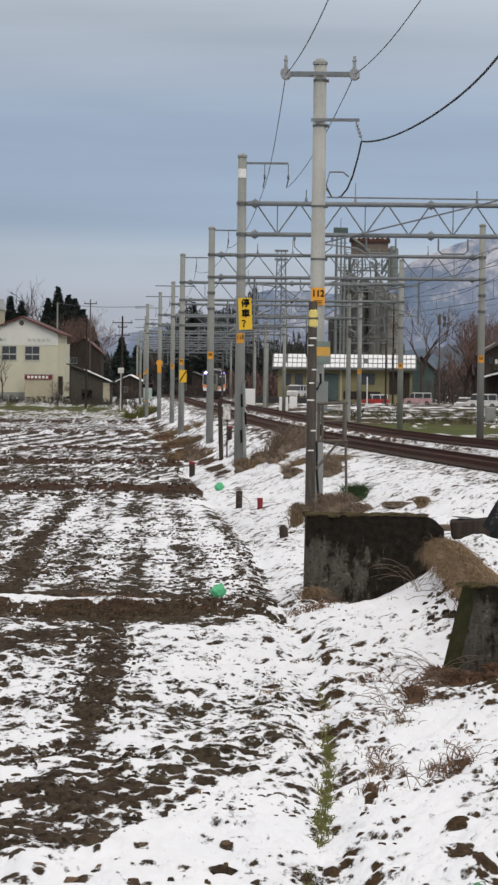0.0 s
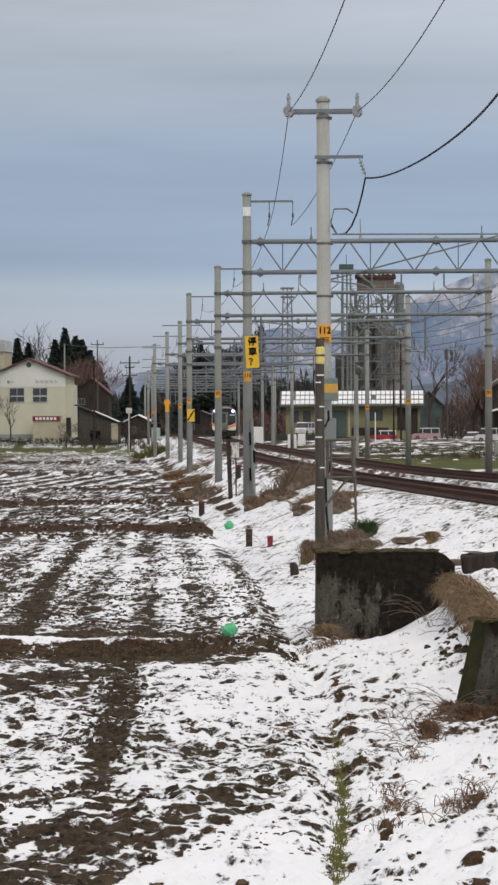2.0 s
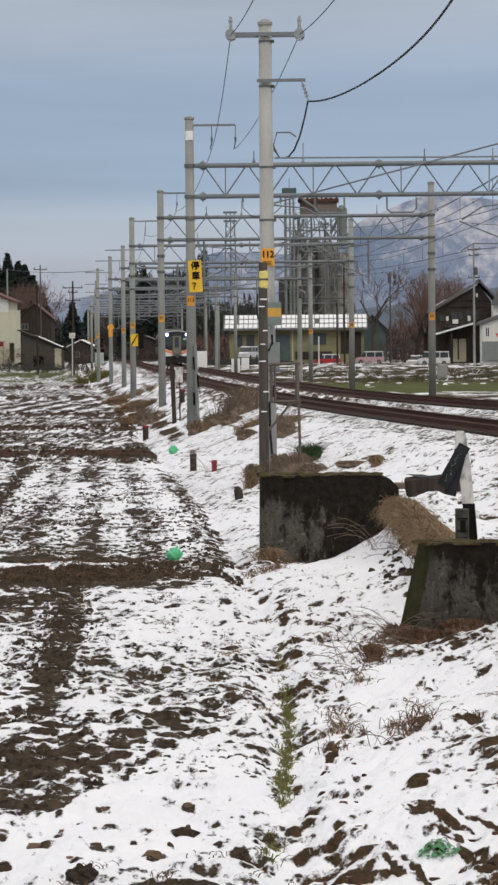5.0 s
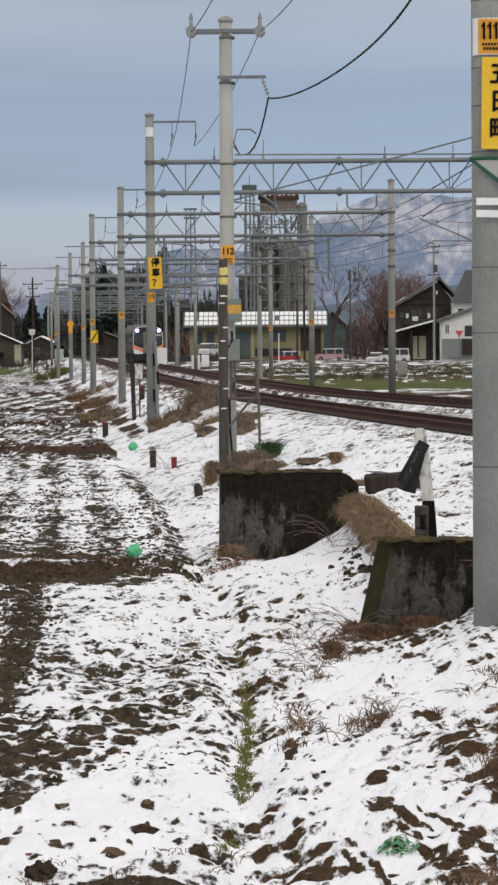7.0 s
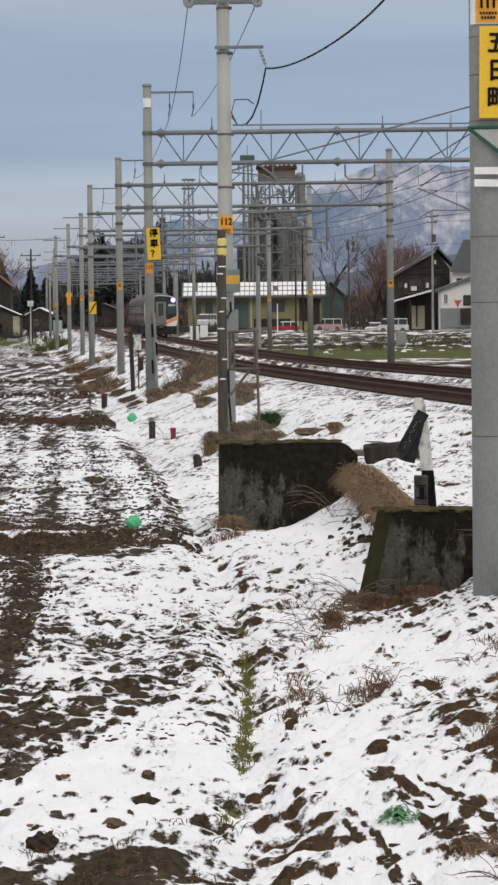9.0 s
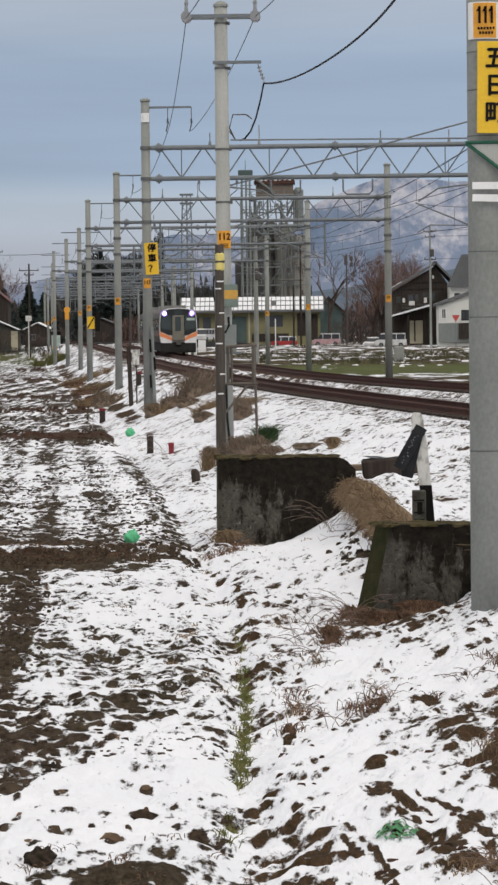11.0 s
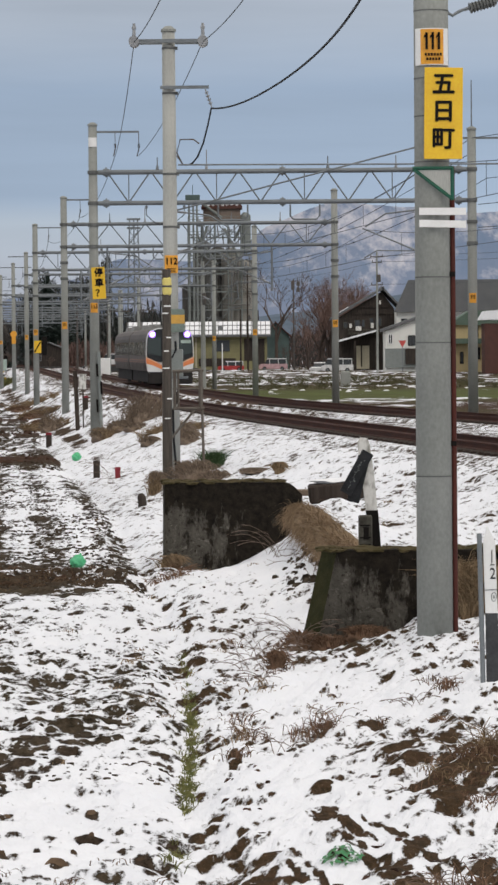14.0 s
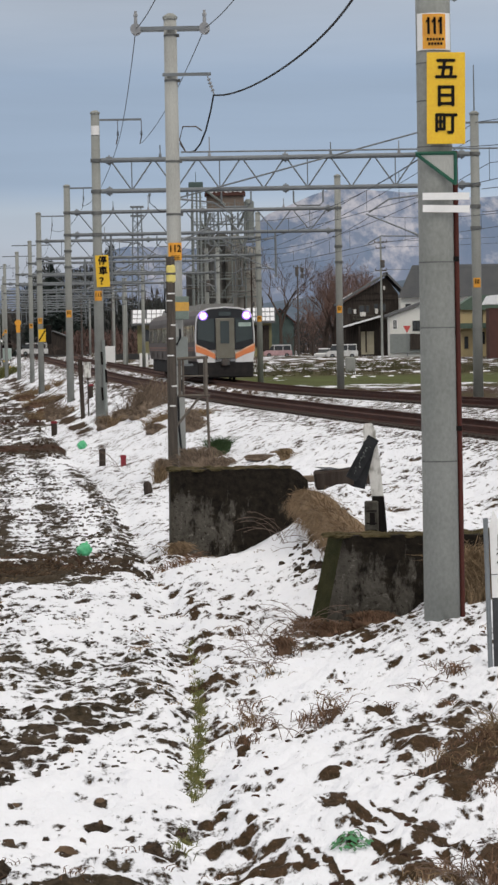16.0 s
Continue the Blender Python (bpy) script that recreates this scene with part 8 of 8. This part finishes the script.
prism(bm, [(18.0, -0.3), (22.5, -0.3), (22.5, 6.4), (18.0, 4.8)], "y", (0, 8))
part("wall", bm, PALE, wh)
bm = BM()
prism(bm, [(17.6, 4.75), (22.7, 6.55), (22.7, 6.9), (17.6, 5.1)], "y", (-0.6, 8.5))
part("roof_slope", bm, GREY_ROOF, wh)
window(wh, 18.6, 0, 3.8, 0.5, 1.2, WHITE)
window(wh, 21.3, 0, 3.6, 0.9, 1.2, BLACK)
bm = BM()
box(bm, (20.2, -0.3, 1.4), (4.6, 0.12, 2.4))
part("fence_panel", bm, SLATE, wh, "grey panel fence")
bm = BM()
box(bm, (21.2, -0.5, 1.6), (1.5, 0.2, 2.0))
part("garage_door", bm, DARK_WOOD, wh)
sg = thing("give_way_sign", "red triangular road sign on a slim post", "road sign", (20.0, 398, -0.4))
bm = BM()
rod(bm, (0, 0, -0.2), (0, 0, 3.4), 0.05, seg=6)
part("post", bm, STEEL, sg)
bm = BM()
prism(bm, [(-0.5, 4.0), (0.5, 4.0), (0.0, 3.1)], "y", (-0.09, -0.05))
part("plate", bm, material("red_road_sign", (0.5, 0.06, 0.05), 0.5, second=(0.42, 0.08, 0.07), bump=0), sg, "red triangular plate")
bh = thing("large_grey_house", "large white house with a broad dark grey roof", "house", (0, 432, 0))
bm = BM()
box(bm, (28.5, 5, 4.0), (15.0, 8, 8.0))
part("wall", bm, PALE, bh)
bm = BM()
prism(bm, [(20.6, 7.6), (36.5, 7.6), (36.5, 12.0), (22.6, 12.0)], "y", (0.2, 1.2))
part("roof_face", bm, GREY_ROOF, bh, "broad dark grey roof")
for x in (22.0, 25.8, 28.6, 30.5):
    window(bh, x, 0.98, 5.9, 0.7, 1.6, BLACK)
yh = thing("ochre_cottage", "ochre sided cottage with green sheet roofs", "house", (0, 362, 0))
bm = BM()
box(bm, (26.6, 4, 2.5), (5.4, 7, 5.4))
part("wall", bm, OCHRE, yh)
bm = BM()
prism(bm, [(23.4, 5.2), (26.0, 6.8), (30.0, 6.8), (30.0, 5.0)], "y", (0.0, 8.2))
part("roof_slope", bm, GREEN_ROOF, yh, "green sheet roof")
bm = BM()
prism(bm, [(23.6, 3.0), (29.6, 3.0), (29.6, 3.6), (23.4, 3.6)], "y", (-0.8, 0.6))
part("porch_roof", bm, GREEN_ROOF, yh)
for x, z in ((26.9, 1.9), (25.0, 1.4), (26.7, 4.4)):
    window(yh, x, 0.48, z, 0.35, 1.3, BLACK)
bk = thing("red_clad_annex", "red-brown clad annex with snow on its roof", "house", (0, 352, 0))
bm = BM()
box(bm, (28.6, 3, 2.4), (3.4, 5, 5.6))
part("wall", bm, BRICK, bk)
bm = BM()
prism(bm, [(26.4, 5.6), (30.6, 5.6), (30.6, 6.8), (27.0, 6.6)], "y", (0, 6))
part("roof_slope", bm, SNOW, bk, "snow-covered roof")


def utility_pole(x, y, base, top, arms, mat, label, r=0.15, boxes=()):
    t = thing("utility_pole", label, "utility pole", (x, y, base), group="utility poles")
    bm = BM()
    rod(bm, (0, 0, -0.4), (0, 0, top - base), r, r * 0.7, 8)
    part("shaft", bm, mat, t)
    for z, w_ in arms:
        bm = BM()
        box(bm, (0, 0, z - base), (w_, 0.12, 0.12))
        for k in (-0.45, 0.45, 0.0):
            rod(bm, (k * w_, 0, z - base), (k * w_, 0, z - base + 0.3), 0.05, seg=6)
        part("cross_arm", bm, STEEL_DARK, t)
    for bx, bz, w_, h_ in boxes:
        bm = BM()
        box(bm, (bx, -0.1, bz - base), (w_, 0.3, h_), bevel=0.05)
        part("pole_box", bm, STEEL_DARK, t)
    return t


utility_pole(-40.9, 432, -1.0, 13.7, ((13.1, 1.8),), STEEL_DARK, "grey utility pole with a cross arm", 0.12)
utility_pole(-38.5, 402, -1.0, 10.4, (), WOOD_DARK, "plain dark utility pole")
utility_pole(-34.2, 405, -1.0, 10.2, ((10.0, 2.6), (8.4, 2.0)), WOOD_DARK, "dark utility pole with cross arms")
utility_pole(-33.6, 398, -1.0, 10.7, ((9.3, 1.2),), WOOD_DARK, "dark utility pole with a cross arm")
utility_pole(-46.9, 446, 0, 13.6, (), CONCRETE, "grey utility pole behind the hall")
utility_pole(16.1, 380, -0.5, 14.2, ((13.6, 1.6), (12.9, 1.2), (10.2, 1.4)), CONCRETE, "grey utility pole with cross arms and wires", boxes=((0.2, 11.0, 0.5, 0.9),))
utility_pole(7.5, 470, -0.5, 13.2, ((12.9, 1.2),), STEEL_DARK, "dark pole with stacked signal boxes", boxes=((0.7, 12.5, 0.5, 0.7), (0.7, 11.6, 0.5, 0.7), (-0.1, 12.2, 0.5, 1.3)))
utility_pole(-0.4, 460, -0.5, 8.6, (), WOOD_DARK, "plain dark wooden pole")
utility_pole(0.65, 462, -0.5, 14.2, ((13.4, 1.2),), WOOD_DARK, "tall dark wooden pole", boxes=((0.2, 7.5, 0.4, 0.6),))
utility_pole(-21.0, 400, -0.5, 9.0, (), STEEL_DARK, "plain dark pole by the station")
utility_pole(-18.0, 420, -0.5, 11.5, ((9.4, 1.4),), STEEL_DARK, "dark pole by the station")
utility_pole(-12.9, 330, -0.7, 8.8, ((8.0, 3.0), (6.6, 2.2)), CONCRETE, "grey pole with cross arms beyond the tracks", 0.18)
utility_pole(-3.0, 236, -0.7, 8.9, (), CONCRETE, "grey concrete pole beyond the tracks", 0.2, boxes=((0.1, 6.1, 0.3, 0.9),))
wire("street_wire", (-46.9, 446, 13.5), (-22.4, 300, 9.5), 0.3, 0.03, label="long sagging street wire between poles")
for dz in (13.7, 13.0, 10.3):
    wire("street_wire", (16.1, 380, dz), (-0.2, 462, dz - 0.6), 0.5, 0.02, label="long sagging street wire between poles")
    wire("street_wire", (16.1, 380, dz), (52, 330, dz + 0.5), 0.5, 0.02, label="long sagging street wire between poles")
# strung feeders that slant away past the second track
for k, (a, b) in enumerate((((7.98, 110, 9.3), (-2.0, 228, 8.2)), ((7.98, 110, 8.8), (-2.0, 228, 7.6)), ((8.5, 110, 7.9), (0.7, 185, 7.2)), ((8.5, 110, 7.9), (30, 40, 9.5)), ((7.98, 110, 9.3), (28, 40, 10.5)), ((8.2, 110, 7.0), (29, 40, 8.5)), ((8.2, 110, 6.2), (29, 40, 7.5)))):
    f = wire("slanting_feeder", a, b, 0.7, 0.013, label="thin feeder wire slanting past the portals")
    for i in range(1, 9):
        c = Vector(a).lerp(Vector(b), i / 9)
        bm = BM()
        ball(bm, (c.x, c.y, c.z - 0.7 * 4 * (i / 9) * (1 - i / 9)), 0.045, (1, 1, 0.8), 1)
        part("wire_clamp", bm, CABLE, f)

cs = thing("crossing_signal", "yellow and black level crossing signal with crossbuck", "signal", (-23.6, 310, -0.6))
bm = BM()
rod(bm, (0, 0, -0.3), (0, 0, 4.4), 0.07, seg=8)
part("mast", bm, STEEL_DARK, cs)
for s in (-1, 1):
    bm = BM()
    box(bm, (0, -0.1, 3.2), (1.0, 0.05, 0.16), Euler((0, radians(45 * s), 0)).to_matrix())
    part("crossbuck", bm, BLACK, cs)
    bm = BM()
    rod(bm, (0.3 * s, -0.25, 2.5), (0.3 * s, 0.0, 2.5), 0.2, seg=10)
    part("lamp_hood", bm, BLACK, cs)
bm = BM()
box(bm, (0.0, -0.1, 1.75), (0.8, 0.3, 1.1), bevel=0.04)
part("relay_box", bm, TABLET, cs, "pale green relay box")
for k in range(3):
    bm = BM()
    box(bm, (0.1 - 0.12 * k, -0.2, 0.45 + 0.3 * k), (0.5, 0.1, 0.14))
    part("barrier_stripe", bm, YELLOW if k % 2 == 0 else BLACK, cs)
sp = thing("white_sign_post", "white post with a small white square sign", "sign post", (-33.05, 390, -0.9))
bm = BM()
rod(bm, (0, 0, -0.3), (0, 0, 4.6), 0.065, seg=8)
part("post", bm, OLD_WHITE, sp)
bm = BM()
box(bm, (0, -0.1, 4.7), (0.74, 0.06, 0.68), bevel=0.01)
part("sign_plate", bm, OLD_WHITE, sp)
bm = BM()
rod(bm, (0, -0.25, 3.8), (0, -0.19, 3.8), 0.27, seg=14)
box(bm, (0, -0.22, 3.3), (0.34, 0.05, 0.6))
part("orange_track_sign", bm, ORANGE, FAR[0], "faded orange round track sign")
wt = thing("stone_marker", "short grey stone marker in the meadow", "stone", (7.73, 240, -0.6))
bm = BM()
box(bm, (0, 0, 0.55), (0.75, 0.6, 1.3), bevel=0.08)
part("stone", bm, CONCRETE, wt)
ws = thing("white_stick", "thin white marker stick by the road", "stick", (-2.95, 440, -0.4))
bm = BM()
rod(bm, (0, 0, -0.2), (0, 0, 4.0), 0.09, seg=6)
part("stick", bm, WHITE, ws)
for x, y, s_, lab in ((-10.9, 330, 1.0, "white relay cabinet beside the tracks"), (-13.1, 300, 1.15, "tall white relay cabinet beside the tracks"), (-11.4, 380, 0.9, "small white box beside the tracks")):
    t = thing("relay_cabinet", lab, "cabinet", (x, y, G(x, y)), group="relay cabinets")
    bm = BM()
    box(bm, (0, 0, 0.75 * s_), (0.9, 0.7, 1.5 * s_), bevel=0.03)
    part("case", bm, WHITE if "white" in lab else TABLET, t)

# ---- parked vehicles ----
ASPHALT = material("wet_asphalt", (0.05, 0.05, 0.052), 0.75, second=(0.075, 0.075, 0.075), scale=0.5, fine=6)
CAR_RED = material("red_car_paint", (0.42, 0.03, 0.03), 0.3, bump=0)
CAR_PINK = material("pale_pink_car_paint", (0.56, 0.36, 0.37), 0.35, bump=0)
CAR_WHITE = material("white_car_paint", (0.74, 0.74, 0.74), 0.3, bump=0)
TYRE = material("tyre_rubber", (0.02, 0.02, 0.02), 0.8)


def vehicle(x, y, z, length, high, paint, roof, label, turn=0.0, van=False, nose=-1):
    """A parked car seen from its side."""
    t = thing("parked_car", label, "car", (x, y, z), turn, group="parked cars")
    L, H, n = length / 2, high, nose
    belt = H * 0.55
    bm = BM()
    prism(bm, [(-L, 0.25), (L, 0.25), (L, belt * 0.95), (L * 0.96, belt), (-L * 0.8, belt), (-L, belt * 0.8)] if n < 0 else [(-L, 0.25), (L, 0.25), (L, belt * 0.8), (L * 0.8, belt), (-L * 0.96, belt), (-L, belt * 0.95)], "y", (-0.8, 0.8))
    part("body", bm, paint, t)
    f = 0.62 if not van else 0.82
    bm = BM()
    c = [(-L * f, belt), (L * 0.94, belt), (L * 0.88, H - 0.12), (-L * (f - 0.2), H - 0.12)]
    prism(bm, c if n < 0 else [(-a, b) for a, b in c], "y", (-0.74, 0.74))
    part("window", bm, PANE, t, "dark car glazing")
    bm = BM()
    c = [(-L * (f - 0.18), H - 0.14), (L * 0.9, H - 0.14), (L * 0.84, H), (-L * (f - 0.24), H)]
    prism(bm, c if n < 0 else [(-a, b) for a, b in c], "y", (-0.75, 0.75))
    part("roof", bm, roof, t, "pale roof")
    for px in (-L * 0.25, L * 0.35, L * 0.9):
        bm = BM()
        box(bm, (px, 0, (belt + H) / 2), (0.09, 1.52, H - belt))
        part("pillar", bm, paint if roof is paint else roof, t)
    for px in (-L * 0.62, L * 0.62):
        for s in (-1, 1):
            bm = BM()
            rod(bm, (px, s * 0.68, 0.3), (px, s * 0.82, 0.3), 0.31, seg=14)
            w_ = part("wheel", bm, TYRE, t)
            bm = BM()
            rod(bm, (px, s * 0.80, 0.3), (px, s * 0.83, 0.3), 0.18, seg=10)
            part("rim", bm, STEEL, w_)
    return t


vehicle(-1.87, 470, -0.45, 3.9, 1.55, CAR_RED, SNOW, "red hatchback with snow on its roof")
vehicle(4.45, 475, -0.40, 4.3, 1.85, CAR_PINK, CAR_WHITE, "pale pink wagon with a white roof")
vehicle(12.75, 430, -0.5, 4.3, 1.9, CAR_WHITE, CAR_WHITE, "white van parked before the farmhouse", van=True)
vehicle(10.6, 432, -0.5, 3.2, 1.4, CAR_WHITE, CAR_WHITE, "white car parked beside the trees", turn=60)
crossing_car = vehicle(-13.2, 456.5, 0.55, 3.9, 1.8, CAR_WHITE, CAR_WHITE, "white car that waits, then drives over the level crossing", turn=70, van=True)
bm = BM()
prism(bm, [(-36, -1.2), (-4, -1.2), (-4, -0.3), (-9.5, 0.54), (-36, 0.54)], "y", (453.2, 459.5))
road = tagged(part("road", bm, ASPHALT, None), "wet asphalt road that climbs to the level crossing", "road", kind="structure")

# ---- far backdrop ----


def ridge(name, label, dist, left, right, base, heights, seed, mat, rough=0.06):
    """A long mountain side that rises from the plain, at its true bearing; heights: (bearing, height) pairs."""
    hx, hy = zip(*heights)
    nx, nz = 160, 26
    bm = BM()
    rows = []
    for j in range(nz + 1):
        row = []
        for i in range(nx + 1):
            u = left + (right - left) * i / nx
            x = u * dist
            top = np.interp(u, hx, hy)
            v = j / nz
            k = float(fbm(np.array(i * 0.09 + seed), np.array(seed * 2.0), 5)) - 0.47
            f = float(fbm(np.array(i * 0.16 + seed), np.array(j * 0.22), 5)) - 0.47
            z = base + (top - base) * v * (1 + rough * 3 * k)
            row.append(bm.verts.new((x, dist + v * dist * 0.15 + f * dist * 0.012, z + f * top * rough)))
        rows.append(row)
    for p, q in zip(rows[:-1], rows[1:]):
        for i in range(nx):
            bm.faces.new((p[i], p[i + 1], q[i + 1], q[i]))
    return tagged(part(name, bm, mat, smooth=True), label, "mountain", kind="structure")


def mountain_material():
    """Distance haze is put into the colour as blue: dark woods below, streaks of snow that gather towards the crest."""
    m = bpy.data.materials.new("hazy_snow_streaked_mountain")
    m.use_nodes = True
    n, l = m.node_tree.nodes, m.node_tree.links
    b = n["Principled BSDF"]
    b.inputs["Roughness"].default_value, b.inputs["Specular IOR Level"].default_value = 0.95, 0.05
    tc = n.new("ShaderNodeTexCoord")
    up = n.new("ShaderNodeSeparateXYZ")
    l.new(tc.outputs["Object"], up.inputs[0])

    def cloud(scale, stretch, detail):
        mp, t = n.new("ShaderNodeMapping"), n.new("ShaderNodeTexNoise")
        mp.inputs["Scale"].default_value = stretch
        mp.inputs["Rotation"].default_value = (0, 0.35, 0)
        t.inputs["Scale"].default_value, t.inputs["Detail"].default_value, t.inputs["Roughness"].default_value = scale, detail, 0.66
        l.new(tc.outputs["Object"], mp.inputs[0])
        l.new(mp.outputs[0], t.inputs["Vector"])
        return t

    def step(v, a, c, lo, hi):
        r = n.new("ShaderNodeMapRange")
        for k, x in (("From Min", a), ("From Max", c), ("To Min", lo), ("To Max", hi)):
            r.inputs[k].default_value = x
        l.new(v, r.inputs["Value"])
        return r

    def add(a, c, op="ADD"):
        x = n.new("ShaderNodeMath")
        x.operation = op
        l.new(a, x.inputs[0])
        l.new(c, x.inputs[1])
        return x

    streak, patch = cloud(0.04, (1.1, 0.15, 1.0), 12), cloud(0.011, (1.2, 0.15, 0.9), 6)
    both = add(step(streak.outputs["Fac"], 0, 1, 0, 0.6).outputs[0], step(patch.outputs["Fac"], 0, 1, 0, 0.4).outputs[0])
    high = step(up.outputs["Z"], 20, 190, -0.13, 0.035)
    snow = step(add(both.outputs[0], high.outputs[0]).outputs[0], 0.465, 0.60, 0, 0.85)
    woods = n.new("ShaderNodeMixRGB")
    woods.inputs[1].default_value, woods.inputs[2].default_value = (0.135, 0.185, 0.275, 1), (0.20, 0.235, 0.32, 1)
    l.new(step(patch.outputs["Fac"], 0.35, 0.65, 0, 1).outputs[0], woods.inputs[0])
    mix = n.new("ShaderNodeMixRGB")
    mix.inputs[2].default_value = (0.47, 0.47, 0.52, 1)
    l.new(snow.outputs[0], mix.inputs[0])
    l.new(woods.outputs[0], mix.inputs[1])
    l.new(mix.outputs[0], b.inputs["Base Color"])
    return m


MOUNTAIN = mountain_material()
# both hills carry the blue of distance haze in their base colours
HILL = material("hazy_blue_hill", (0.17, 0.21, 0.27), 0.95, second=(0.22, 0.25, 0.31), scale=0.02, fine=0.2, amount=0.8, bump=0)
WOODS = material("haze_blue_wooded_hill", (0.075, 0.105, 0.14), 0.95, second=(0.11, 0.14, 0.185), scale=0.05, fine=0.3, amount=0.8, bump=0)
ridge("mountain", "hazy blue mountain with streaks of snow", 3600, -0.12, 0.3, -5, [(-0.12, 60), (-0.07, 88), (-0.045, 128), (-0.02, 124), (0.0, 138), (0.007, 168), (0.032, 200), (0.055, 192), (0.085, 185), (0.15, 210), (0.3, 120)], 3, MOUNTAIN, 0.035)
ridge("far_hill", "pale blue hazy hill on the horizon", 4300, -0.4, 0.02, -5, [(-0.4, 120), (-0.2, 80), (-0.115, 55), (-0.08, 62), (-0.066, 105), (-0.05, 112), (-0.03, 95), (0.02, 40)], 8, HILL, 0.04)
ridge("wooded_hill", "dark wooded foothill with blue haze in its colour", 2200, -0.3, 0.3, -4, [(-0.3, 40), (-0.1, 20), (-0.02, 26), (0.01, 34), (0.05, 46), (0.08, 58), (0.12, 50), (0.3, 60)], 12, WOODS, 0.05)

motions()
